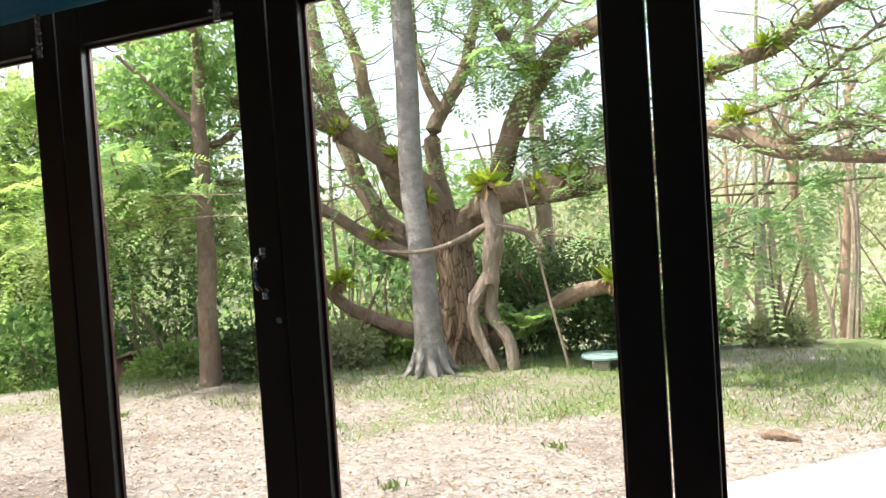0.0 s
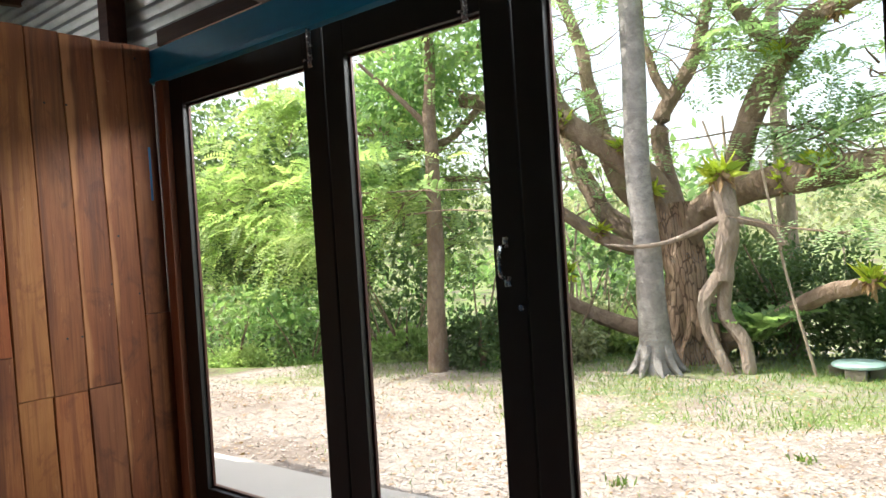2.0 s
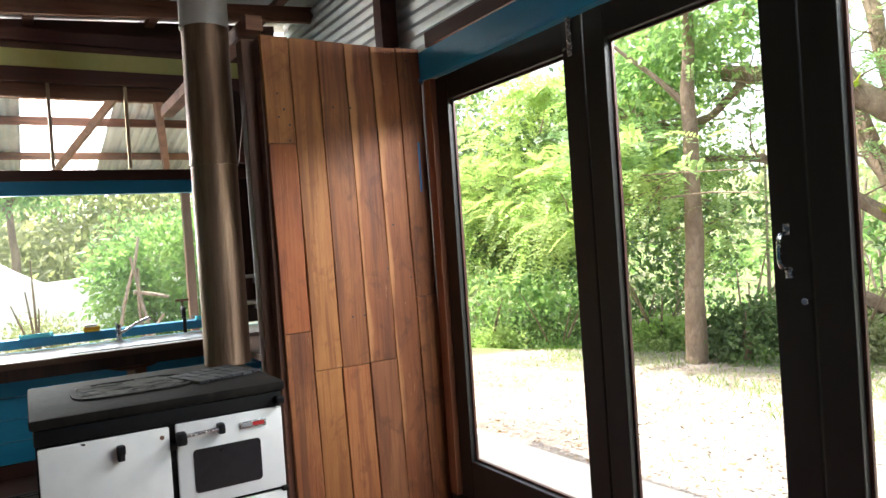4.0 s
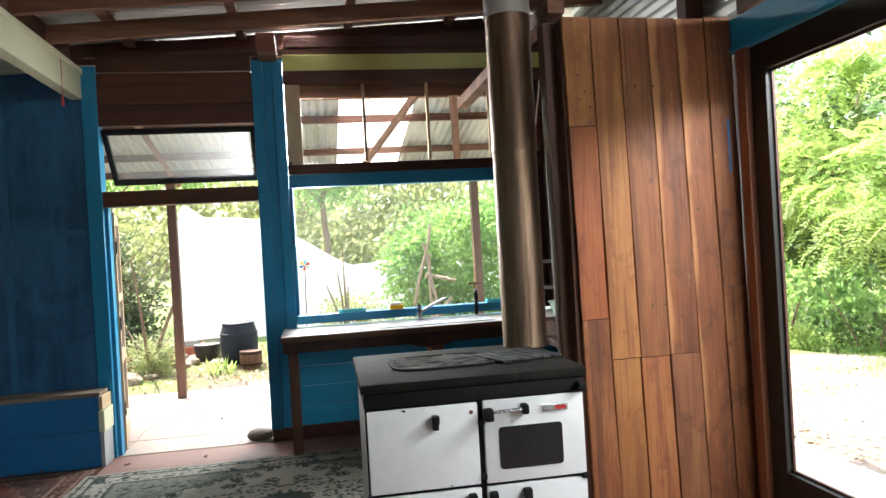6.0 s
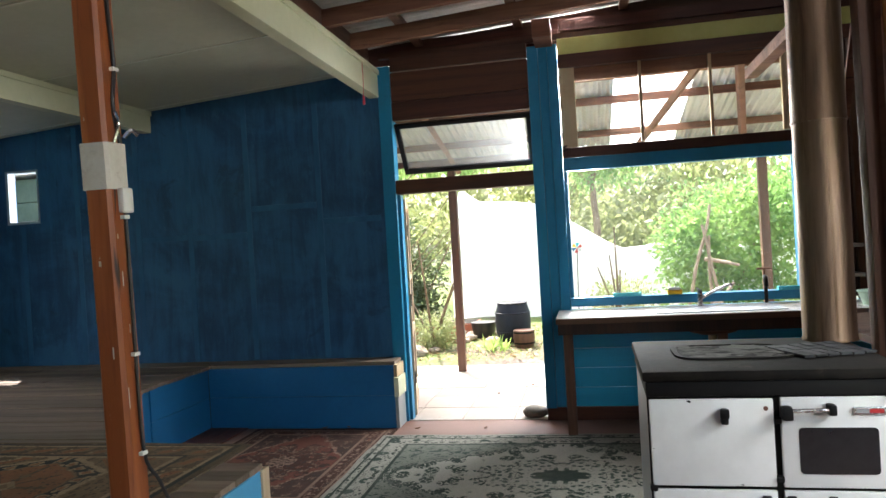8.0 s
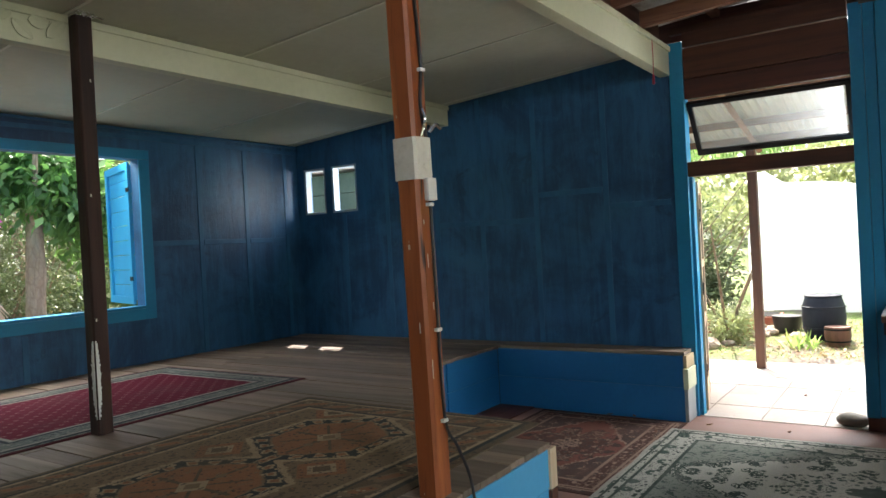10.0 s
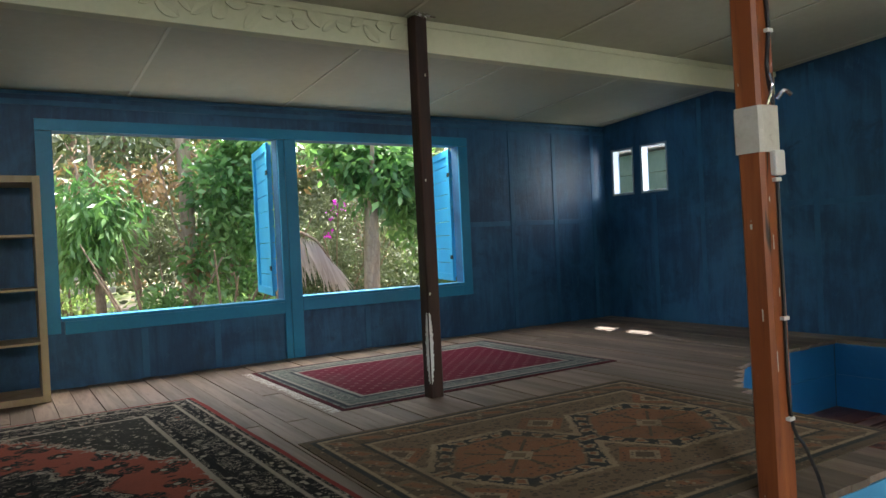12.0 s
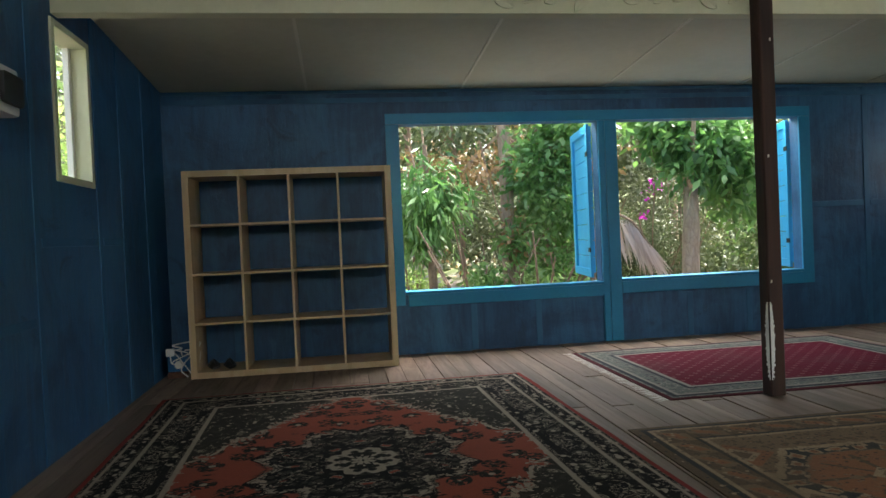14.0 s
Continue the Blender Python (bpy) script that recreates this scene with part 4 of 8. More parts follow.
# roof timbers over the kitchen
random.seed(3)
for i in range(12):
    x = -5.72 + 0.60 * i
    bm = bmesh.new()
    ya, yb = -1.595, DY + 0.2
    vs = [bm.verts.new((x + s, y, roof_z(y) + h)) for y in (ya, yb) for s in (-0.025, 0.025) for h in (0.035, 0.155)]
    for q in ((0, 1, 3, 2), (4, 6, 7, 5), (0, 4, 5, 1), (2, 3, 7, 6), (0, 2, 6, 4), (1, 5, 7, 3)):
        bm.faces.new([vs[j] for j in q])
    tagged(new("rafter", to_mesh("rafter", bm, M["rafter"])), "rough sawn brown timber rafter", kind="structure")
for y in (-1.2, -0.35, 0.5, 1.35, 2.2):
    bm = bmesh.new()
    add_box(bm, KX - 0.3, EX + 0.3, y - 0.035, y + 0.035, roof_z(y) + 0.157, roof_z(y) + 0.203, 0.003)
    tagged(new("roof_batten", to_mesh("roof_batten", bm, M["rafter"])), "brown timber roof batten", kind="structure")
bm = bmesh.new()
add_box(bm, KX + 0.03, KX + 0.35, -0.215, -0.075, 3.03, 3.17, 0.005)
tagged(new("roof_bracket", to_mesh("roof_bracket", bm, M["rafter"])), "brown timber block under the rafters", kind="structure")

# ---- posts ----
def chamfered(bm, hw, z0, z1, cut):
    ring = [(hw, hw - cut), (hw - cut, hw), (-hw + cut, hw), (-hw, hw - cut), (-hw, -hw + cut), (-hw + cut, -hw), (hw - cut, -hw), (hw, -hw + cut)]
    rows = []
    n = 14
    for j in range(n + 1):
        z = z0 + (z1 - z0) * j / n
        k = 1 + 0.035 * noise.noise((z * 1.3, z0, hw * 50))
        rows.append([bm.verts.new((x * k + 0.003 * noise.noise((z, 5, 1)), y * k, z)) for x, y in ring])
    for r0, r1 in zip(rows, rows[1:]):
        for q in range(8):
            bm.faces.new((r0[q], r0[(q + 1) % 8], r1[(q + 1) % 8], r1[q]))
    bm.faces.new(rows[0][::-1])
    bm.faces.new(rows[-1])


post = thing("timber_post", (-2.574, -1.456, PLAT), "red-brown timber post with cable and white wrapping on the platform", "post", ry=1.5)
bm = bmesh.new()
chamfered(bm, 0.048, 0.002, 2.50, 0.012)
part("shaft", bm, M["post_red"], post, "", True)
bm = bmesh.new()
chamfered(bm, 0.0535, 1.185, 1.340, 0.010)
part("wrapping", bm, M["tape"], post, "white cloth wrapping")
box_part("switch_box", (-0.044, 0.012, 0.048, 0.072, 1.105, 1.19), M["white_plastic"], post, "white plastic junction box", 0.008)
bm = bmesh.new()
tube(bm, bend([(0.0, 0.056, 2.5), (0.015, 0.057, 2.1), (0.0, 0.057, 1.8), (-0.01, 0.057, 1.60), (0.01, 0.058, 1.46), (-0.01, 0.060, 1.34)], 5), [0.007] * 26, 7)
tube(bm, bend([(-0.012, 0.058, 1.11), (-0.012, 0.056, 0.75), (-0.015, 0.056, 0.30), (-0.04, 0.09, 0.18), (-0.075, 0.12, 0.02), (-0.05, 0.15, -0.25)], 5), [0.006] * 26, 7)
part("cable", bm, M["black"], post, "black electric cable", True)
for x, z, w, h in ((0.012, 0.86, 0.004, 0.05), (-0.004, 0.70, 0.003, 0.03), (0.022, 1.02, 0.004, 0.016), (0.028, 0.45, 0.003, 0.07)):
    box_part("scuff", (x, x + w, 0.0475, 0.0492, z, z + h), M["tape"], post, "pale scuff mark", 0)
for y, z, w, h in ((-0.012, 0.93, 0.008, 0.018), (0.014, 0.62, 0.004, 0.04), (0.02, 1.62, 0.003, 0.05)):
    box_part("scuff", (0.0475, 0.0492, y, y + w, z, z + h), M["tape"], post, "pale scuff mark", 0)
for z in (1.92, 1.58, 1.085, 0.62, 0.28):
    box_part("clip", (-0.024, 0.006, 0.049, 0.066, z, z + 0.013), M["white_plastic"], post, "", 0.002)
bm = bmesh.new()
tube(bm, bend([(-0.03, 0.06, 1.36), (-0.045, 0.08, 1.385), (-0.065, 0.09, 1.37)], 4), [0.008] * 9, 6)
tube(bm, bend([(0.02, 0.058, 1.34), (0.012, 0.075, 1.40), (0.015, 0.068, 1.44)], 4), [0.006] * 9, 6)
part("wire_bracket", bm, M["chrome"], post, "bent metal bracket", True)

post = thing("timber_post", (-2.560, -3.682, PLAT), "dark brown timber post with a peeled white patch", "post")
bm = bmesh.new()
chamfered(bm, 0.0445, 0.002, 2.30, 0.008)
part("shaft", bm, M["post_dark"], post, "", True)
bm = bmesh.new()
random.seed(8)
for i in range(34):
    z = 0.09 + 0.0125 * i
    wd = 0.030 * math.sin(math.pi * (i + 1) / 35) ** 0.6 + random.uniform(-0.006, 0.006)
    add_box(bm, 0.0445, 0.0462, 0.036 - max(0.004, wd), 0.038, z, z + 0.0128)
    add_box(bm, 0.037 - max(0.004, wd) * 0.7, 0.039, 0.0445, 0.0462, z, z + 0.0128)
part("peeled_patch", bm, M["white_plastic"], post, "peeled whitish patch")
for z, q in ((1.30, 0.012), (1.93, -0.02), (0.62, 0.02)):
    box_part("scuff", (q, q + 0.008, 0.0440, 0.0462, z, z + 0.016), M["tape"], post, "pale scuff mark", 0)
bm = bmesh.new()
add_box(bm, -0.055, 0.055, -0.02, 0.053, 2.285, 2.315, 0.004)
tube(bm, [(-0.055, 0.02, 2.31), (-0.12, 0.03, 2.30)], [0.006, 0.006], 6)
part("cap_plate", bm, M["chrome"], post, "worn metal cap plate")

# carved leaves on the middle beam
carving = thing("beam_carving", (-2.50, -3.733, 2.685), "cream painted carved leaf relief on the beam", "carving")
random.seed(21)
for i in range(17):
    bm = bmesh.new()
    cx, cz = 0.05 + 0.088 * i, 0.075 + 0.035 * math.sin(i * 2.4)
    a, ln, wd = random.uniform(-1.2, 1.2), random.uniform(0.10, 0.17), random.uniform(0.022, 0.045)
    n = 9
    ridge, lo_s, hi_s = [], [], []
    for j in range(n + 1):
        s = j / n - 0.5
        w = wd * math.sin(math.pi * (j / n)) ** 0.7
        zc = max(-0.022, min(0.135, cz + s * ln * math.sin(a)))
        xc = cx + s * ln * math.cos(a)
        ridge.append(bm.verts.new((xc, 0.007, zc)))
        hi_s.append(bm.verts.new((xc - w * math.sin(a), 0.012, max(-0.024, min(0.138, zc + w * math.cos(a))))))
        lo_s.append(bm.verts.new((xc + w * math.sin(a), 0.012, max(-0.024, min(0.138, zc - w * math.cos(a))))))
    back = []
    for row in (hi_s, lo_s):
        back.append([bm.verts.new((v.co.x, 0.0, v.co.z)) for v in row])
    for j in range(n):
        bm.faces.new((ridge[j], ridge[j + 1], hi_s[j + 1], hi_s[j]))
        bm.faces.new((lo_s[j], lo_s[j + 1], ridge[j + 1], ridge[j]))
        bm.faces.new((hi_s[j], hi_s[j + 1], back[0][j + 1], back[0][j]))
        bm.faces.new((back[1][j], back[1][j + 1], lo_s[j + 1], lo_s[j]))
    part("leaf", bm, M["cream"], carving)

cord = thing("pull_cord", (-5.80, -1.545, 2.62), "red pull cord hanging from the beam", "cord")
bm = bmesh.new()
tube(bm, [(0, 0.002, 0.36), (0, 0.004, 0.2), (0, 0, 0.06)], [0.0025] * 3, 6)
part("string", bm, M["red_cord"], cord)
bm = bmesh.new()
tube(bm, [(0, 0, 0.075), (0, 0, 0.06), (0, 0, 0.01), (0, 0, 0.0)], [0.004, 0.009, 0.012, 0.008], 10)
part("tassel", bm, M["red_cord"], cord, "", True)

# ---- rugs ----
def rug_coords(t):
    tc = t.nodes.new("ShaderNodeTexCoord")
    sp = t.nodes.new("ShaderNodeSeparateXYZ")
    t.links.new(tc.outputs["Object"], sp.inputs[0])
    return tc.outputs["Object"], sp.outputs[0], sp.outputs[1]


def mirror_vec(t, ax, ay, scale=1.0):
    c = t.nodes.new("ShaderNodeCombineXYZ")
    link_in(t, c.inputs[0], calc(t, "MULTIPLY", ax, scale))
    link_in(t, c.inputs[1], calc(t, "MULTIPLY", ay, scale))
    return c.outputs[0]


def over(t, base, mask, color):
    return blend(t, mask, base, color)


def inside(t, v, lo, hi, soft=0.004):
    return calc(t, "MULTIPLY", step(t, v, lo - soft, lo + soft), step(t, v, hi + soft, hi - soft))


def pile(t, b, col, vec, wear):
    n = noise_tex(t, vec, 160, 3, 0.7)
    w = noise_tex(t, vec, 2.0, 5, 0.65, 0.4)
    col = blend(t, calc(t, "MULTIPLY", step(t, w, 0.45, 0.7), wear[0]), col, wear[1])
    col = blend(t, calc(t, "MULTIPLY", step(t, n, 0.3, 0.8), 0.35), col, (0.02, 0.018, 0.016))
    finish(t, b, col, 0.95, n, 0.5, 0.004, spec=0.1)


def floral_rug(name, hx, hy, ground, field, dark, pale, accent, edge, rings, wear, med=0.55, sx=1.0):
    """Persian pattern: striped border with flowers, a field with sprays and a round medallion."""
    m, t, b = begin(name)
    vec, x, y = rug_coords(t)
    ax, ay = calc(t, "ABSOLUTE", x), calc(t, "ABSOLUTE", y)
    d = calc(t, "MINIMUM", calc(t, "SUBTRACT", hx, ax), calc(t, "SUBTRACT", hy, ay))   # distance from the edge
    mv = mirror_vec(t, ax, ay)
    fl = cells(t, mv, 9.0, "F1")
    fl2 = cells(t, mv, 24.0, "F1")
    vine = noise_tex(t, mv, 7.0, 4, 0.6, 2.2)
    scroll = noise_tex(t, mv, 15.0, 2, 0.5, 3.2)
    curl = inside(t, scroll, 0.455, 0.515, 0.012)
    flowers = step(t, fl, 0.52, 0.45)
    lace = calc(t, "MULTIPLY", curl, step(t, fl, 0.52, 0.44))
    petals = step(t, fl2, 0.40, 0.30)
    # field and its corner fans
    r = calc(t, "SQRT", calc(t, "ADD", calc(t, "POWER", calc(t, "MULTIPLY", ax, sx), 2.0), calc(t, "POWER", ay, 2.0)))
    ang = calc(t, "ARCTAN2", y, calc(t, "MULTIPLY", x, sx))
    wob = calc(t, "MULTIPLY_ADD", calc(t, "COSINE", calc(t, "MULTIPLY", ang, 8.0)), 0.05, calc(t, "MULTIPLY", calc(t, "COSINE", calc(t, "MULTIPLY", ang, 16.0)), 0.025))
    rr = calc(t, "ADD", r, calc(t, "ADD", wob, calc(t, "MULTIPLY", calc(t, "SUBTRACT", vine, 0.5), 0.22)))
    bloom = calc(t, "MULTIPLY", flowers, step(t, vine, 0.28, 0.42))
    col = over(t, (*field, 1), calc(t, "MULTIPLY", bloom, calc(t, "MAXIMUM", step(t, scroll, 0.44, 0.50), petals)), (*dark, 1))
    col = over(t, col, calc(t, "MULTIPLY", lace, 0.8), (*accent, 1))
    col = over(t, col, calc(t, "MULTIPLY", step(t, fl, 0.17, 0.12), step(t, vine, 0.38, 0.5)), (*pale, 1))
    corner = calc(t, "ADD", calc(t, "DIVIDE", ax, hx - rings), calc(t, "DIVIDE", ay, hy - rings))
    corner = calc(t, "ADD", corner, calc(t, "MULTIPLY", calc(t, "SUBTRACT", vine, 0.5), 0.5))
    cmask = step(t, corner, 1.10, 1.15)
    fan = blend(t, calc(t, "MAXIMUM", calc(t, "MULTIPLY", petals, step(t, scroll, 0.53, 0.58)), calc(t, "MULTIPLY", curl, step(t, fl, 0.36, 0.30))), blend(t, 0.55, (*ground, 1), (*accent, 1)), (*pale, 1))
    fan = over(t, fan, step(t, vine, 0.56, 0.60), (*accent, 1))
    col = over(t, col, cmask, fan)
    col = over(t, col, calc(t, "MULTIPLY", inside(t, corner, 1.07, 1.14), step(t, scroll, 0.42, 0.48)), (*pale, 1))
    # medallion
    disc = blend(t, step(t, fl2, 0.42, 0.34), (*ground, 1), (*accent, 1))
    disc = over(t, disc, calc(t, "MULTIPLY", curl, step(t, vine, 0.48, 0.54)), (*pale, 1))
    disc = over(t, disc, step(t, vine, 0.60, 0.64), (*field, 1))
    col = over(t, col, step(t, rr, med + 0.01, med - 0.01), disc)
    col = over(t, col, calc(t, "MULTIPLY", inside(t, rr, med * 0.84, med * 0.92), step(t, scroll, 0.47, 0.53)), (*pale, 1))
    core = calc(t, "ADD", r, calc(t, "MULTIPLY", wob, 0.3))
    col = over(t, col, step(t, core, med * 0.33, med * 0.31), (*pale, 1))
    col = over(t, col, calc(t, "MULTIPLY", step(t, core, med * 0.27, med * 0.25), step(t, fl2, 0.58, 0.50)), (*dark, 1))
    col = over(t, col, inside(t, core, med * 0.10, med * 0.15), (*dark, 1))
    # border
    bd = blend(t, step(t, fl, 0.40, 0.34), (*ground, 1), (*accent, 1))
    bd = over(t, bd, calc(t, "MULTIPLY", step(t, fl, 0.36, 0.30), petals), (*pale, 1))
    bd = over(t, bd, calc(t, "MULTIPLY", curl, step(t, vine, 0.45, 0.5)), (*pale, 1))
    bd = over(t, bd, step(t, fl, 0.12, 0.08), (*field, 1))
    col = over(t, col, step(t, d, rings + 0.004, rings - 0.004), bd)
    dots = step(t, fl2, 0.44, 0.36)
    for c, w, kind in ((rings, 0.012, 0), (rings - 0.05, 0.016, 1), (rings * 0.42, 0.010, 0), (rings * 0.30, 0.014, 1), (0.055, 0.008, 0)):
        band = inside(t, d, c - w, c + w)
        ink = blend(t, dots, (*ground, 1), (*pale, 1)) if kind else (*pale, 1)
        col = over(t, col, band, ink)
    col = over(t, col, step(t, d, 0.032, 0.026), (*edge, 1))
    pile(t, b, col, vec, wear)
    return m


def geometric_rug(name, hx, hy):
    """Faded tribal pattern: hooked hexagons in a row with small lozenges, banded border."""
    m, t, b = begin(name)
    vec, x, y = rug_coords(t)
    ax, ay = calc(t, "ABSOLUTE", x), calc(t, "ABSOLUTE", y)
    tan, brown, rust, navy, sand = (0.215, 0.152, 0.096), (0.140, 0.105, 0.070), (0.285, 0.138, 0.076), (0.050, 0.055, 0.055), (0.37, 0.28, 0.18)
    d = calc(t, "MINIMUM", calc(t, "SUBTRACT", hx, ax), calc(t, "SUBTRACT", hy, ay))
    lx = calc(t, "SUBTRACT", calc(t, "MODULO", calc(t, "ADD", x, 8.0), 0.80), 0.40)     # repeats along the length
    alx = calc(t, "ABSOLUTE", lx)
    mv = mirror_vec(t, alx, ay)
    orn = cells(t, mv, 19.0, "F1")
    knot = cells(t, mv, 38.0, "F1", 0, 0.7)
    wig = noise_tex(t, mv, 12.0, 3, 0.6, 1.5)
    hexa = calc(t, "MAXIMUM", calc(t, "ADD", calc(t, "MULTIPLY", alx, 0.9), calc(t, "MULTIPLY", ay, 0.62)), calc(t, "MULTIPLY", ay, 1.12))
    hexa = calc(t, "ADD", hexa, calc(t, "MULTIPLY", calc(t, "SUBTRACT", wig, 0.5), 0.07))
    col = over(t, (*tan, 1), step(t, orn, 0.34, 0.28), (*brown, 1))
    col = over(t, col, step(t, orn, 0.14, 0.10), (*rust, 1))
    col = over(t, col, inside(t, hexa, 0.385, 0.42), (*sand, 1))
    col = over(t, col, inside(t, hexa, 0.31, 0.385), (*navy, 1))
    col = over(t, col, calc(t, "MULTIPLY", inside(t, hexa, 0.30, 0.385), step(t, orn, 0.28, 0.22)), (*sand, 1))
    col = over(t, col, step(t, hexa, 0.30, 0.295), (*rust, 1))
    star = calc(t, "MINIMUM", calc(t, "ABSOLUTE", calc(t, "SUBTRACT", alx, ay)), calc(t, "MINIMUM", alx, ay))
    col = over(t, col, calc(t, "MULTIPLY", step(t, hexa, 0.26, 0.255), step(t, star, 0.014, 0.008)), (*brown, 1))
    loz = calc(t, "ADD", alx, ay)
    rose = calc(t, "ABSOLUTE", calc(t, "SUBTRACT", calc(t, "FRACT", calc(t, "MULTIPLY", calc(t, "ARCTAN2", ay, alx), 3.2)), 0.5))
    col = over(t, col, calc(t, "MULTIPLY", inside(t, hexa, 0.318, 0.372), step(t, rose, 0.22, 0.30)), (*sand, 1))
    col = over(t, col, calc(t, "MULTIPLY", inside(t, hexa, 0.330, 0.358), step(t, rose, 0.30, 0.36)), (*rust, 1))
    col = over(t, col, calc(t, "MULTIPLY", step(t, hexa, 0.27, 0.265), step(t, wig, 0.55, 0.60)), (*tan, 1))
    col = over(t, col, step(t, loz, 0.085, 0.08), (*sand, 1))
    col = over(t, col, step(t, loz, 0.045, 0.04), (*tan, 1))
    side = calc(t, "ADD", calc(t, "SUBTRACT", 0.40, alx), calc(t, "ABSOLUTE", calc(t, "SUBTRACT", ay, 0.34)))
    col = over(t, col, step(t, side, 0.15, 0.145), (*rust, 1))
    col = over(t, col, step(t, side, 0.09, 0.085), (*sand, 1))
    col = over(t, col, step(t, side, 0.055, 0.05), (*brown, 1))
    bx = calc(t, "ABSOLUTE", calc(t, "SUBTRACT", calc(t, "MODULO", calc(t, "ADD", calc(t, "ADD", x, y), 9.0), 0.18), 0.09))
    by = calc(t, "ABSOLUTE", calc(t, "SUBTRACT", d, 0.15))
    bd = over(t, (*brown, 1), step(t, calc(t, "ADD", bx, by), 0.085, 0.08), (*tan, 1))
    bd = over(t, bd, step(t, calc(t, "ADD", bx, by), 0.05, 0.045), (*rust, 1))
    bd = over(t, bd, step(t, orn, 0.2, 0.14), (*sand, 1))
    col = over(t, col, step(t, d, 0.262, 0.256), bd)
    for c, w, ink in ((0.25, 0.012, sand), (0.225, 0.008, navy), (0.075, 0.010, sand), (0.05, 0.012, navy)):
        col = over(t, col, inside(t, d, c - w, c + w), (*ink, 1))
    col = over(t, col, step(t, d, 0.022, 0.018), (*brown, 1))
    col = over(t, col, calc(t, "MULTIPLY", step(t, knot, 0.34, 0.24), 0.75), blend(t, step(t, orn, 0.3, 0.2), (*navy, 1), (*sand, 1)))
    pile(t, b, col, vec, (0.5, (0.15, 0.11, 0.072)))
    return m


def maroon_rug_mat(name, hx, hy):
    """Maroon field with rows of small lozenges, grey-green figured border."""
    m, t, b = begin(name)
    vec, x, y = rug_coords(t)
    ax, ay = calc(t, "ABSOLUTE", x), calc(t, "ABSOLUTE", y)
    d = calc(t, "MINIMUM", calc(t, "SUBTRACT", hx, ax), calc(t, "SUBTRACT", hy, ay))
    u = calc(t, "ABSOLUTE", calc(t, "SUBTRACT", calc(t, "FRACT", calc(t, "MULTIPLY_ADD", calc(t, "ADD", x, y), 8.6, 50.0)), 0.5))
    v = calc(t, "ABSOLUTE", calc(t, "SUBTRACT", calc(t, "FRACT", calc(t, "MULTIPLY_ADD", calc(t, "SUBTRACT", x, y), 8.6, 50.0)), 0.5))
    w = calc(t, "MAXIMUM", u, v)
    col = over(t, (0.115, 0.008, 0.024, 1), step(t, w, 0.17, 0.11), (0.25, 0.12, 0.12, 1))
    col = over(t, col, step(t, w, 0.09, 0.06), (0.17, 0.015, 0.035, 1))
    orn = cells(t, vec, 22.0, "F1")
    vine = noise_tex(t, vec, 9.0, 3, 0.6, 2.0)
    bd = over(t, (0.12, 0.14, 0.13, 1), step(t, orn, 0.34, 0.26), (0.05, 0.06, 0.065, 1))
    bd = over(t, bd, inside(t, vine, 0.48, 0.52), (0.26, 0.26, 0.22, 1))
    bd = over(t, bd, step(t, orn, 0.10, 0.06), (0.20, 0.05, 0.06, 1))
    col = over(t, col, step(t, d, 0.262, 0.256), bd)
    for c, ww, ink in ((0.255, 0.012, (0.30, 0.29, 0.25)), (0.225, 0.010, (0.03, 0.04, 0.05)), (0.09, 0.010, (0.28, 0.27, 0.23)), (0.062, 0.014, (0.03, 0.04, 0.05))):
        col = over(t, col, inside(t, d, c - ww, c + ww), (*ink, 1))
    col = over(t, col, step(t, d, 0.034, 0.028), (0.075, 0.012, 0.018, 1))
    pile(t, b, col, vec, (0.25, (0.10, 0.06, 0.06)))
    return m


def rug(name, hx, hy, at, rz, mat, label, fringe=None, sag=None):
    e = thing(name, at, label, "rug", "", rz)
    bm = bmesh.new()
    nx, ny = int(hx * 2 / 0.06), int(hy * 2 / 0.06)
    grid = []
    for i in range(nx + 1):
        row = []
        for j in range(ny + 1):
            x, y = -hx + 2 * hx * i / nx, -hy + 2 * hy * j / ny
            edge = min(hx - abs(x), hy - abs(y))
            ex = 0.010 * noise.noise((x * 1.5, y * 1.5, at[0])) * (edge < 0.03)
            z = 0.009 + 0.0035 * noise.noise((x * 2.2, y * 2.2, at[1])) - (0.004 if edge < 0.001 else 0)
            row.append(bm.verts.new((x + ex, y + ex, z)))
        grid.append(row)
    for i in range(nx):
        for j in range(ny):
            bm.faces.new((grid[i][j], grid[i + 1][j], grid[i + 1][j + 1], grid[i][j + 1]))
    rim = [grid[i][0] for i in range(nx + 1)] + [grid[nx][j] for j in range(1, ny + 1)] + [grid[i][ny] for i in range(nx - 1, -1, -1)] + [grid[0][j] for j in range(ny - 1, 0, -1)]
    low = [bm.verts.new((v.co.x, v.co.y, 0.0005)) for v in rim]
    for k in range(len(rim)):
        bm.faces.new((rim[k], low[k], low[(k + 1) % len(rim)], rim[(k + 1) % len(rim)]))
    part("weave", bm, mat, e, "", True)
    if fringe:
        bm = bmesh.new()
        random.seed(int(hx * 100))
        for sx in fringe:
            for k in range(int(hy * 2 / 0.022)):
                y = -hy + 0.012 + 0.022 * k
                l, w = random.uniform(0.045, 0.075), random.uniform(-0.02, 0.02)
                x0 = sx * (hx + 0.004)
                q = [bm.verts.new(p) for p in ((x0, y, 0.004), (x0, y + 0.010, 0.004), (x0 + sx * l, y + 0.008 + w, 0.003), (x0 + sx * l, y + w, 0.003))]
                bm.faces.new(q)
        part("fringe", bm, M["tape"], e, "off-white knotted fringe")
    return e


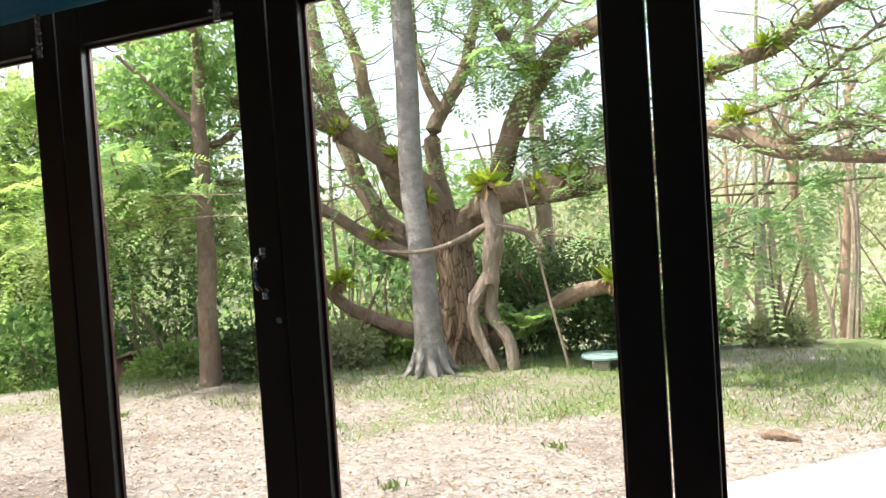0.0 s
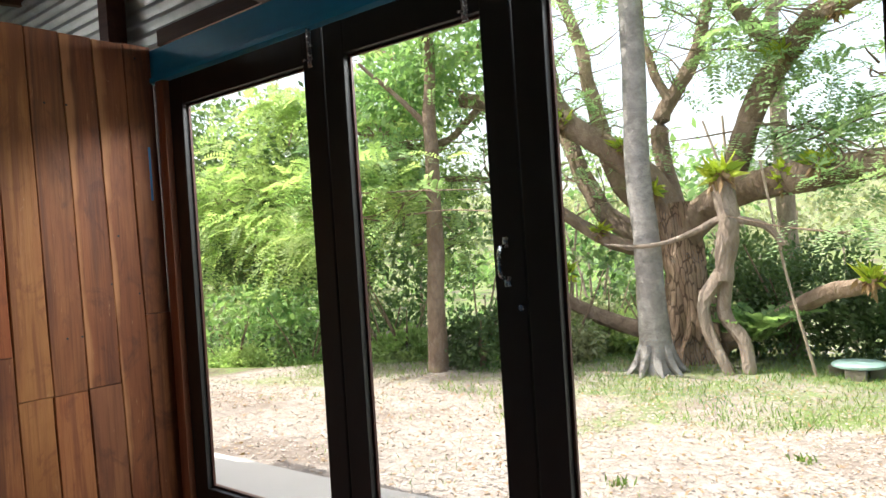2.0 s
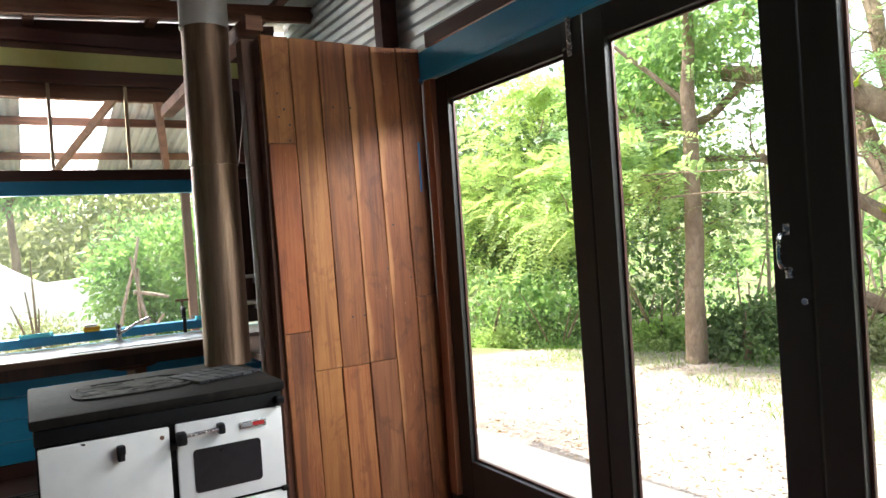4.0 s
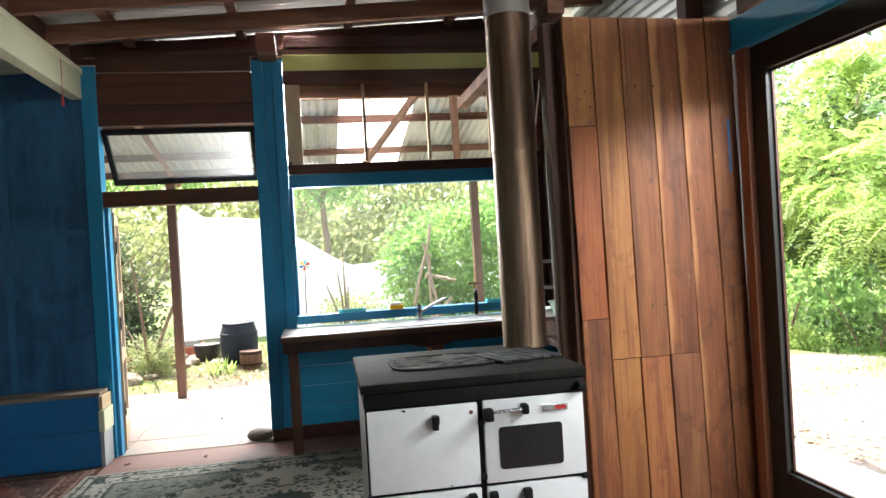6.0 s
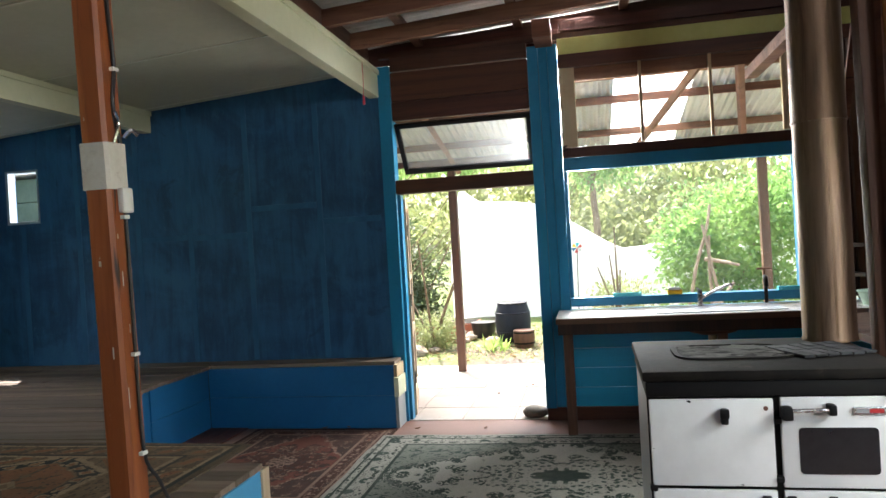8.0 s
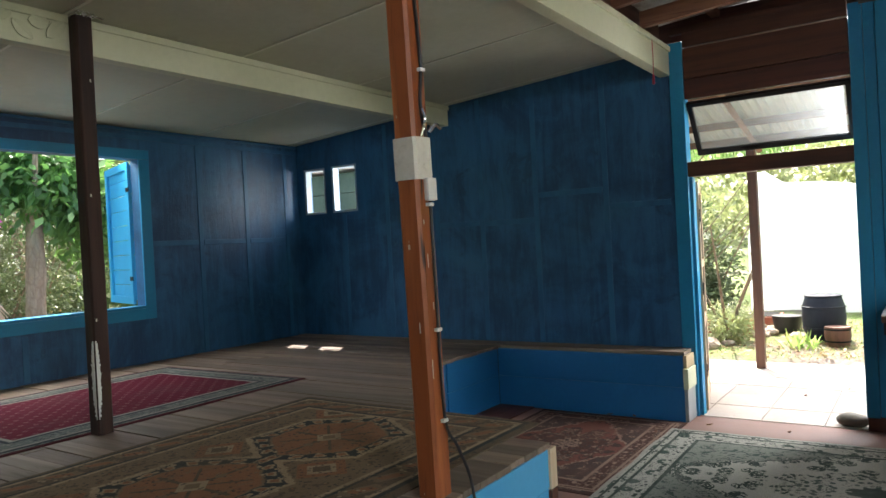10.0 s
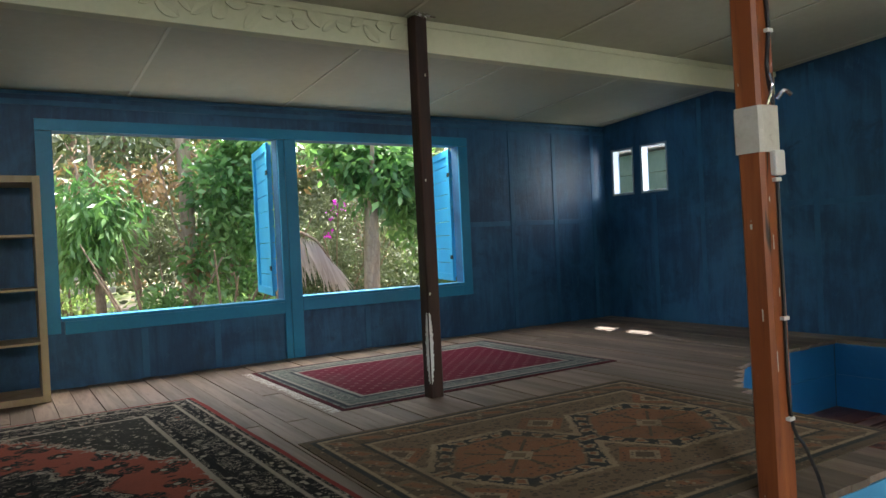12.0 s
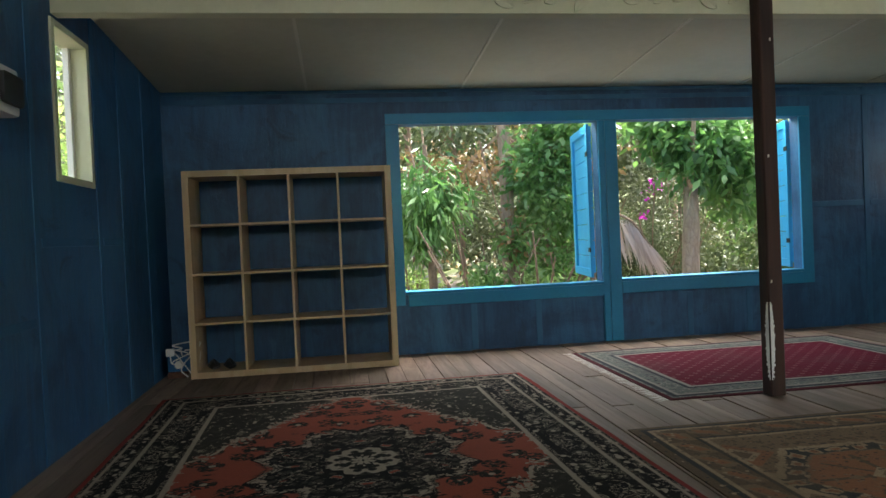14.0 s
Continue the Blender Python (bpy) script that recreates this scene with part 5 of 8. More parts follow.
rug("persian_rug", 1.15, 1.62, (-0.285, -3.12, PLAT), 1.5,
    floral_rug("black_coral_rug", 1.15, 1.62, (0.011, 0.012, 0.012), (0.31, 0.083, 0.052), (0.018, 0.021, 0.018), (0.36, 0.31, 0.24), (0.050, 0.049, 0.038),
               (0.24, 0.04, 0.032), 0.37, (0.12, (0.07, 0.055, 0.045)), 0.54, 1.18),
    "black and coral persian rug with a pale central medallion")
rug("tribal_rug", 1.08, 0.83, (-2.60, -2.405, PLAT), -0.6, geometric_rug("faded_tribal_rug", 1.08, 0.83),
    "faded brown tribal rug with rust hexagon medallions")
rug("maroon_rug", 1.10, 0.82, (-3.065, -4.55, PLAT), 0.4, maroon_rug_mat("maroon_rug_weave", 1.10, 0.82),
    "maroon rug with rows of small lozenges and grey border", (1,))
rug("green_rug", 0.96, 1.42, (-4.86, -0.125, 0.004), 0.6,
    floral_rug("white_green_rug", 0.96, 1.42, (0.34, 0.33, 0.285), (0.36, 0.35, 0.30), (0.028, 0.045, 0.036), (0.035, 0.05, 0.042), (0.05, 0.075, 0.062),
               (0.30, 0.29, 0.25), 0.27, (0.18, (0.33, 0.32, 0.28)), 0.55, 1.6),
    "off-white and dark green floral rug on the kitchen floor")
rug("red_rug", 0.90, 0.62, (-5.12, -2.10, 0.0), 0.0,
    floral_rug("worn_red_rug", 0.90, 0.62, (0.07, 0.034, 0.027), (0.15, 0.056, 0.042), (0.045, 0.026, 0.023), (0.24, 0.16, 0.12), (0.06, 0.045, 0.04),
               (0.06, 0.03, 0.025), 0.2, (0.5, (0.12, 0.062, 0.048)), 0.3, 0.8),
    "worn faded red rug in the sunken corner")
bm = bmesh.new()
add_box(bm, -6.06, -5.20, -3.27, -2.82, 0.001, 0.012, 0.002)
tagged(part("floor_mat", bm, M["dark_timber_x"]), "dark boards lying in the sunken corner", "boards")

# ---- cube shelf ----
shelf = thing("cube_shelf", (-0.625, -5.74, PLAT + 0.002), "birch coloured four by four cube shelf, nearly empty", "shelf", rz=-0.4)
S, D = 1.492, 0.39
box_part("side_panel", (0, 0.045, 0, D, 0, S), M["birch"], shelf, "", 0.002)
box_part("side_panel", (S - 0.045, S, 0, D, 0, S), M["birch"], shelf, "", 0.002)
box_part("top_panel", (0.045, S - 0.045, 0, D, S - 0.045, S), M["birch"], shelf, "", 0.002)
box_part("bottom_panel", (0.045, S - 0.045, 0, D, 0, 0.045), M["birch"], shelf, "", 0.002)
cell = (S - 0.09 - 3 * 0.016) / 4
for i in range(1, 4):
    a = 0.045 + i * cell + (i - 1) * 0.016
    box_part("shelf_board", (0.045, S - 0.045, 0.004, D - 0.004, a, a + 0.016), M["birch"], shelf, "", 0.001)
    for j in range(4):
        z = 0.045 + j * (cell + 0.016)
        box_part("divider", (a, a + 0.016, 0.006, D - 0.006, z + 0.0005, z + cell - 0.0005), M["birch"], shelf, "", 0.001)
pair = thing("shoe_pair", (0.70, -5.60, PLAT + 0.049), "pair of dark sandals lying in a shelf cube", "shoes")
for x in (-0.06, 0.055):
    bm = bmesh.new()
    tube(bm, bend([(x - 0.05, 0.16, 0.012), (x - 0.02, 0.06, 0.014), (x, -0.06, 0.016)], 4), spread([0.03, 0.042, 0.03], 9), 10, flat=0.32)
    tube(bm, bend([(x - 0.055, 0.10, 0.015), (x - 0.02, 0.09, 0.06), (x + 0.02, 0.08, 0.015)], 4), [0.010] * 9, 6)
    part("sandal", bm, M["black"], pair, "", True)

# ---- appliance with cables in the corner ----
box = thing("pump_box", (1.00, -5.52, PLAT + 0.0), "small blue appliance with white plug and tangled cables", "appliance")
box_part("base", (-0.07, 0.05, -0.07, 0.07, 0.002, 0.045), M["rafter"], box, "", 0.004)
box_part("body", (-0.11, 0.05, -0.06, 0.06, 0.047, 0.16), M["step_blue"], box, "", 0.012)
box_part("plug", (0.00, 0.06, 0.02, 0.062, 0.162, 0.215), M["white_plastic"], box, "", 0.008)
bm = bmesh.new()
tube(bm, [(-0.03, 0.06, 0.10), (-0.03, 0.085, 0.10)], [0.03, 0.026], 14)
part("dial", bm, M["white_plastic"], box, "", True)
bm = bmesh.new()
random.seed(5)
for i in range(4):
    q = [(0.02 - 0.03 * i, 0.03, 0.20)] + [(random.uniform(-0.19, 0.02), random.uniform(-0.02, 0.10), random.uniform(0.06, 0.26)) for _ in range(4)] + [(-0.10 - 0.02 * i, 0.10, 0.012)]
    tube(bm, bend(q, 5), [0.005] * 26, 6)
part("cable", bm, M["white_plastic"], box, "white tangled cables", True)

meter = thing("meter_box", (EX - 0.001, -3.04, 2.045), "white meter box with a dark round cover on the wall", "meter box")
bm = bmesh.new()
add_box(bm, -0.09, 0.0, -0.10, 0.10, 0.0, 0.19, 0.02)
part("case", bm, M["white_plastic"], meter, "", True)
bm = bmesh.new()
add_box(bm, -0.115, -0.088, -0.090, 0.090, 0.035, 0.155, 0.02)
part("cover", bm, M["black"], meter, "dark plastic cover", True)

# ---- wood stove ----
stove = thing("wood_stove", (-3.397, 0.315, 0.0), "white enamel wood-burning cooking stove with black iron top", "stove", rz=-0.5)
SW, SD = 0.955, 0.80
box_part("plinth", (-SD + 0.05, -0.05, 0.03, SW - 0.03, 0.012, 0.075), M["iron"], stove, "", 0.004)
box_part("body", (-SD + 0.01, -0.022, 0.008, SW - 0.008, 0.077, 0.822), M["grey_enamel"], stove, "grey enamel side panels", 0.006)
box_part("front_frame", (-0.020, -0.002, 0.006, SW - 0.006, 0.08, 0.823), M["iron"], stove, "black iron front frame", 0.003)
bm = bmesh.new()
add_box(bm, -SD + 0.005, 0.018, 0.002, SW - 0.002, 0.825, 0.886, 0.008)
part("band", bm, M["iron"], stove, "black iron band", True)
bm = bmesh.new()
add_box(bm, -SD - 0.01, 0.035, -0.010, SW + 0.010, 0.888, 0.930, 0.014)
part("top_plate", bm, M["iron_top"], stove, "worn dark hotplate with rounded edge", True)
bm = bmesh.new()
for k in range(28):                                   # raised rim round the hotplate
    a0, a1 = 2 * math.pi * k / 28, 2 * math.pi * (k + 1) / 28
    c = [(-0.40 + s0 * math.copysign(abs(math.cos(a)) ** 0.5, math.cos(a)), 0.40 + s1 * math.copysign(abs(math.sin(a)) ** 0.5, math.sin(a)))
         for a in (a0, a1) for s0, s1 in ((0.20, 0.25), (0.175, 0.225))]
    lo = [bm.verts.new((x, y, 0.9305)) for x, y in c]
    hi = [bm.verts.new((x, y, 0.939)) for x, y in c]
    for q in ((0, 1, 3, 2),):
        bm.faces.new([hi[i] for i in q])
    bm.faces.new((lo[0], lo[2], hi[2], hi[0]))
    bm.faces.new((lo[1], hi[1], hi[3], lo[3]))
part("hotplate_rim", bm, M["iron_top"], stove, "black rim round the hotplate")
bm = bmesh.new()
add_box(bm, -0.57, -0.23, 0.18, 0.62, 0.9305, 0.934, 0.001)
part("hotplate_cover", bm, M["iron_top"], stove, "black hotplate cover")
bm = bmesh.new()
random.seed(2)
for i in range(90):
    x, y = random.uniform(-0.54, -0.25), random.uniform(0.20, 0.60)
    s = random.uniform(0.010, 0.040)
    a = random.uniform(0, 3)
    q = [bm.verts.new((x + s * math.cos(a + k * 1.57) * random.uniform(0.5, 1.2), y + s * 1.6 * math.sin(a + k * 1.57), 0.9345 + random.uniform(0, 0.007))) for k in range(4)]
    bm.faces.new(q)
part("flaking_scale", bm, M["ash"], stove, "flaking grey scale")
doors = []
for y0, y1, z0, z1, nm in ((0.012, 0.478, 0.470, 0.815, "firebox_door"), (0.502, 0.945, 0.468, 0.819, "oven_door"), (0.012, 0.478, 0.10, 0.455, "lower_door"), (0.502, 0.945, 0.10, 0.455, "lower_door")):
    bm = bmesh.new()
    add_box(bm, 0.0, 0.026, y0, y1, z0, z1, 0.008)
    doors.append(part(nm, bm, M["enamel"], stove, "chipped white enamel door", True))
bm = bmesh.new()
add_box(bm, 0.026, 0.064, 0.279, 0.306, 0.722, 0.782, 0.007)
add_box(bm, 0.050, 0.070, 0.276, 0.309, 0.748, 0.784, 0.006)
part("handle", bm, M["iron"], doors[0], "", True)
bm = bmesh.new()
tube(bm, [(0.024, 0.449, 0.778), (0.031, 0.449, 0.778)], [0.010, 0.008], 10)
part("rivet", bm, M["rafter"], doors[0], "", True)
for y, z, w in ((0.165, 0.807, 0.010), (0.35, 0.478, 0.006), (0.022, 0.62, 0.003)):
    bm = bmesh.new()
    tube(bm, [(0.0255, y, z), (0.0266, y, z)], [w, w * 0.8], 7, True, 0.0, 0.5)
    part("enamel_chip", bm, M["iron"], doors[0], "dark chipped spot")
bm = bmesh.new()
ring = [(0.703 + sy * (0.140 - 0.016) + 0.016 * math.cos(w), 0.613 + sz * (0.090 - 0.016) + 0.016 * math.sin(w))
        for sy, sz, w0 in ((1, 1, 0), (-1, 1, 1), (-1, -1, 2), (1, -1, 3)) for w in (math.pi / 2 * (w0 + k / 4) for k in range(5))]
back, face = [bm.verts.new((0.0245, y, z)) for y, z in ring], [bm.verts.new((0.0285, y, z)) for y, z in ring]
bm.faces.new(face)
for k in range(len(ring)):
    bm.faces.new((back[k], back[(k + 1) % len(ring)], face[(k + 1) % len(ring)], face[k]))
part("oven_window", bm, M["black_glass"], doors[1], "black oven glass")
bm = bmesh.new()
tube(bm, [(0.066, 0.530, 0.776), (0.066, 0.680, 0.780)], [0.008, 0.008], 10)
part("handle_bar", bm, M["chrome"], doors[1], "", True)
for y, z, a, c in ((0.518, 0.765, 0.020, 0.026), (0.676, 0.778, 0.015, 0.021)):
    bm = bmesh.new()
    add_box(bm, 0.024, 0.078, y - a, y + a, z - c, z + c, 0.010)
    part("handle_end", bm, M["iron"], doors[1], "", True)
box_part("thermometer", (0.026, 0.034, 0.757, 0.872, 0.752, 0.783), M["chrome"], doors[1], "chrome thermometer plate", 0.004)
box_part("scale", (0.0342, 0.0352, 0.768, 0.812, 0.760, 0.775), M["grey_enamel"], doors[1], "", 0)
M["red_paint"] = surf("red_enamel", (0.45, 0.02, 0.02), (0.5, 0.03, 0.03), 4, 30, 0.4, 0.05, 0.001)
box_part("scale", (0.0342, 0.0352, 0.813, 0.862, 0.760, 0.775), M["red_paint"], doors[1], "", 0)
for d, y in ((2, 0.435), (3, 0.525), (3, 0.672)):
    bm = bmesh.new()
    add_box(bm, 0.026, 0.066, y - 0.017, y + 0.017, 0.395, 0.440, 0.008)
    part("handle", bm, M["iron"], doors[d], "", True)
for y, z in ((0.490, 0.73), (0.490, 0.50), (0.937, 0.461), (0.015, 0.461)):
    box_part("hinge", (0.0, 0.034, y - 0.014, y + 0.014, z - 0.012, z + 0.012), M["iron"], stove, "", 0.005)
box_part("damper_knob", (0.018, 0.060, 0.915, 0.952, 0.835, 0.868), M["iron"], stove, "", 0.008)

flue = thing("flue_pipe", (-4.09, 1.222, 0.931), "tall heat-stained steel flue pipe rising from the stove", "flue")
for z0, z1, r0, r1, m, nm in ((0.0, 1.045, 0.117, 0.117, "flue", "pipe"), (1.03, 1.76, 0.120, 0.118, "flue", "pipe"), (1.74, 2.75, 0.122, 0.122, "flue_top", "collar")):
    bm = bmesh.new()
    zs = [z0, z0 + 0.012, z0 + 0.02, z1 - 0.02, z1]
    tube(bm, [(0, 0, z) for z in zs], [r0 + 0.003, r0 + 0.003, r0, r1, r1], 40)
    part(nm, bm, M[m], flue, "galvanised upper section" if m == "flue_top" else "", True)
bm = bmesh.new()
add_box(bm, 0.114, 0.119, -0.006, 0.006, 0.02, 1.03)
part("seam", bm, M["flue"], flue)

tiles = thing("slate_sheet", (-3.90, 1.02, 0.931), "sheet of grey mosaic tiles lying on the stove", "tile sheet", rz=18)
random.seed(6)
for i in range(4):
    for j in range(6):
        a = 0.075
        box_part("tile", (i * a, i * a + 0.070, j * 0.055 - 0.15, j * 0.055 - 0.102, 0.0005 + 0.004 * (random.random()), 0.011 + 0.004 * random.random()), M["mosaic"], tiles, "", 0.002)

# ---- sink bench ----
bench = thing("kitchen_bench", (-6.25, -0.14, 0.0), "pale topped sink bench with brown timber edge and legs", "bench")
BL = 2.45
box_part("edge_board", (0.60, 0.628, 0.0, 1.66, 0.855, 0.897), M["bench"], bench, "brown timber front edge", 0.004)
box_part("rail", (0.575, 0.606, 0.01, 1.66, 0.775, 0.853), M["post_dark"], bench, "dark brown timber rail", 0.003)
box_part("rail", (0.03, 0.573, 0.01, 0.035, 0.775, 0.853), M["post_dark"], bench, "", 0.003)
for y in (0.04, 1.13):
    box_part("leg", (0.40, 0.47, y, y + 0.07, 0.002, 0.774), M["leg_wood"], bench, "brown timber leg", 0.005)
M["worktop"] = surf("pale_grey_worktop", (0.42, 0.40, 0.38), (0.50, 0.48, 0.46), 2, 20, 0.3, 0.06, 0.001, dirt=(0.32, 0.29, 0.26))
top = thing("worktop", (-6.25, -0.14, 0.858), "worn pale grey laminate worktop along the window", "worktop")
for x0, x1, y0, y1 in ((0.0, 0.598, 0.0, 0.72), (0.0, 0.12, 0.72, 1.60), (0.52, 0.598, 0.72, 1.60), (0.0, 0.598, 1.60, BL)):
    box_part("panel", (x0, x1, y0, y1, 0.0, 0.040), M["worktop"], top, "", 0.0)
side = thing("side_bench", (-5.64, 1.55, 0.0), "brown timber side bench running towards the partition", "bench")
box_part("top", (-0.005, 1.25, 0.0, 0.76, 0.83, 0.872), M["bench"], side, "worn timber top", 0.004)
for x in (0.05, 1.12):
    box_part("leg", (x, x + 0.07, 0.05, 0.12, 0.002, 0.828), M["leg_wood"], side, "", 0.004)

sink = thing("kitchen_sink", (-6.13, 0.58, 0.858), "stainless steel sink with drainer set in the bench", "sink")
bm = bmesh.new()
add_box(bm, 0.0, 0.40, 0.0, 0.88, 0.041, 0.047, 0.002)
part("rim", bm, M["steel"], sink)
for y0, y1, dp in ((0.20, 0.42, 0.05), (0.46, 0.84, 0.12)):
    bm = bmesh.new()
    n = 24
    rings = []
    for s, z in ((1.06, 0.0475), (1.0, 0.049), (0.94, 0.0485)):
        rings.append([bm.verts.new((0.20 + 0.15 * s * max(-1, min(1, 1.25 * math.cos(k * 2 * math.pi / n))), (y0 + y1) / 2 + (y1 - y0) / 2 * s * max(-1, min(1, 1.25 * math.sin(k * 2 * math.pi / n))), z)) for k in range(n)])
    for r0, r1 in zip(rings, rings[1:]):
        for k in range(n):
            bm.faces.new((r0[k], r0[(k + 1) % n], r1[(k + 1) % n], r1[k]))
    bm.faces.new(rings[-1])
    part("bowl", bm, M["steel"], sink, "", True)
tap = thing("mixer_tap", (-6.10, 0.93, 0.906), "chrome mixer tap with a raised spout", "tap")
bm = bmesh.new()
tube(bm, [(0, 0, 0), (0, 0, 0.015), (0, 0, 0.018), (0, 0, 0.10), (0, 0, 0.125)], [0.028, 0.028, 0.02, 0.02, 0.016], 14)
part("body", bm, M["chrome"], tap, "", True)
bm = bmesh.new()
tube(bm, bend([(0, 0.01, 0.06), (0.02, 0.10, 0.11), (0.04, 0.20, 0.155), (0.045, 0.225, 0.15)], 5), [0.011] * 16, 10)
part("spout", bm, M["chrome"], tap, "", True)
bm = bmesh.new()
tube(bm, [(0, 0, 0.12), (0.05, -0.03, 0.145)], [0.008, 0.006], 8)
part("lever", bm, M["chrome"], tap, "", True)
tap = thing("garden_tap", (-6.19, 1.42, 0.905), "dark brass garden tap on an upright pipe", "tap")
bm = bmesh.new()
tube(bm, [(0, 0, 0), (0, 0, 0.20)], [0.014, 0.014], 10)
tube(bm, bend([(0, 0, 0.19), (0.06, -0.02, 0.20), (0.13, -0.03, 0.19), (0.15, -0.03, 0.13)], 4), [0.017] * 13, 10)
part("pipe", bm, M["iron"], tap, "", True)
bm = bmesh.new()
tube(bm, [(0.06, -0.02, 0.21), (0.06, -0.02, 0.26)], [0.008, 0.008], 8)
tube(bm, [(0.06, -0.07, 0.262), (0.06, 0.03, 0.262)], [0.008, 0.008], 8)
part("handle", bm, M["rafter"], tap, "", True)
M["turquoise"] = surf("turquoise_plastic", (0.05, 0.45, 0.55), (0.06, 0.5, 0.6), 4, 40, 0.4, 0.05, 0.001)
M["sponge"] = surf("yellow_sponge", (0.75, 0.45, 0.03), (0.8, 0.5, 0.05), 8, 90, 0.9, 0.5, 0.003)
for y in (0.40, 1.62):
    e = thing("soap_tray", (-6.22, y, 0.994), "turquoise plastic tray on the window sill", "tray", "sill trays")
    bm = bmesh.new()
    add_box(bm, -0.03, 0.03, -0.11, 0.11, 0.0, 0.012, 0.004)
    for a in (-0.10, 0.10):
        add_box(bm, -0.03, 0.03, a - 0.008, a + 0.008, 0.012, 0.03, 0.004)
    add_box(bm, 0.022, 0.03, -0.09, 0.09, 0.012, 0.03, 0.003)
    part("tray", bm, M["turquoise"], e, "", True)
e = thing("sponge", (-6.215, 0.76, 0.994), "yellow sponge with a white scourer", "sponge")
box_part("foam", (-0.03, 0.03, -0.055, 0.055, 0.0, 0.035), M["sponge"], e, "", 0.008)
box_part("scourer", (-0.03, 0.03, -0.05, 0.04, 0.036, 0.055), M["white_plastic"], e, "", 0.006)
e = thing("hanging_pan", (-5.92, 0.98, 0.62), "wooden bowl on a post under the bench", "bowl")
bm = bmesh.new()
tube(bm, [(0, 0, 0.0), (0, 0, 0.10)], [0.035, 0.035], 12)
part("stem", bm, M["raw_pale"], e, "", True)
bm = bmesh.new()
tube(bm, [(0, 0, 0.10), (0, 0, 0.12), (0, 0, 0.14)], [0.10, 0.17, 0.18], 20)
part("bowl", bm, M["leg_wood"], e, "", True)
bm = bmesh.new()
tube(bm, [(0, 0, -0.618), (0, 0, 0.0)], [0.03, 0.03], 10)
part("post", bm, M["leg_wood"], e)
e = thing("wash_tub", (-5.86, 2.12, 0.874), "pale green plastic tub on the side bench", "tub")
M["tub"] = surf("pale_green_plastic", (0.42, 0.58, 0.46), (0.48, 0.64, 0.52), 4, 40, 0.4, 0.04, 0.001)
bm = bmesh.new()
tube(bm, [(0, 0, 0.0), (0, 0, 0.11), (0, 0, 0.12), (0, 0, 0.118)], [0.13, 0.17, 0.185, 0.165], 24)
part("tub", bm, M["tub"], e, "", True)
rack = thing("wall_shelf", (KX + 0.002, 1.80, 1.08), "two pale painted boards on brackets against the wall", "shelf")
for z in (0.0, 0.215):
    box_part("board", (0.0, 0.20, 0.0, 0.275, z, z + 0.026), M["worktop"], rack, "pale painted shelf board", 0.002)
    for y in (0.04, 0.20):
        box_part("bracket", (0.0, 0.15, y, y + 0.02, z - 0.05, z - 0.001), M["dark_timber"], rack, "", 0.002)

stone = thing("door_stone", (-6.36, -0.385, 0.0), "grey oval stone lying by the doorway", "stone")
bm = bmesh.new()
bmesh.ops.create_icosphere(bm, subdivisions=3, radius=1)
for v in bm.verts:
    k = 1 + 0.10 * noise.noise(v.co * 1.7)
    v.co = Vector((v.co.x * 0.075 * k, v.co.y * 0.108 * k, 0.050 + v.co.z * 0.052 * k))
part("stone", bm, M["stone"], stone, "", True)
random.seed(9)
for x, y in ((-5.95, -0.75), (-5.95, -1.30), (-6.0, -1.9), (-5.98, -2.1), (-5.6, -1.6), (-7.2, -0.8), (-7.6, -0.5)):
    leaf_ob = thing("dry_leaf", (x, y, 0.014), "curled brown dry leaf on the floor", "leaf", "fallen leaves", rz=random.uniform(0, 360))
    bm = bmesh.new()
    r = [bm.verts.new((0.05 * (k / 4 - 0.5), 0, 0.004 + 0.012 * abs(k / 4 - 0.5))) for k in range(5)]
    for sgn in (-1, 1):
        o = [bm.verts.new((0.05 * (k / 4 - 0.5), sgn * 0.014 * math.sin(math.pi * k / 4 + 0.05), 0.012 + 0.008 * abs(k / 4 - 0.5))) for k in range(5)]
        for k in range(4):
            bm.faces.new((r[k], r[k + 1], o[k + 1], o[k]))
    part("blade", bm, M["rafter"], leaf_ob)

# ---- outside: ground ----
def ease(v, a, b):
    t = max(0.0, min(1.0, (v - a) / (b - a)))
    return t * t * (3 - 2 * t)


def ground_z(x, y):
    """Yard in front, a rise behind the house, garden by the kitchen, valley and hills far off."""
    front = -0.10 - 0.20 * ease(y, 3.4, 7.5)
    lip = 9.9 + 0.28 * min(x + 2, 4) if x > -5 else 9.0 + 0.55 * (x + 5)
    front -= 3.2 * ease(y, lip, lip + 9) if y > 3 else 0
    back = 0.55 * ease(-y, 6.2, 12.0)
    west = 0.02 + 0.10 * ease(-x, 8.9, 11.5) + 0.5 * ease(-x, 14, 24)
    z = front if y > 2.2 else back if y < -6.0 and x > -7 else west if x < -6.4 else -0.1
    if x < -6.4 and y > 2.2:
        k = ease(y, 2.2, 6.0)
        z = west * (1 - k) + front * k
    if -9.1 < x < -6.2 and -3.4 < y < 3.6:
        z = -0.16
    if KX - 0.1 < x < EX + 0.1 and WY - 0.1 < y < DY + 0.1:
        z = -0.35
    r = math.hypot(x, y)
    z += (r > 3) * 0.03 * noise.noise((x * 0.6, y * 0.6, 0)) + 0.012 * noise.noise((x * 2.5, y * 2.5, 3))
    z += ease(r, 45, 220) * (13 + 8 * noise.noise((x * 0.012, y * 0.012, 7)))
    return z


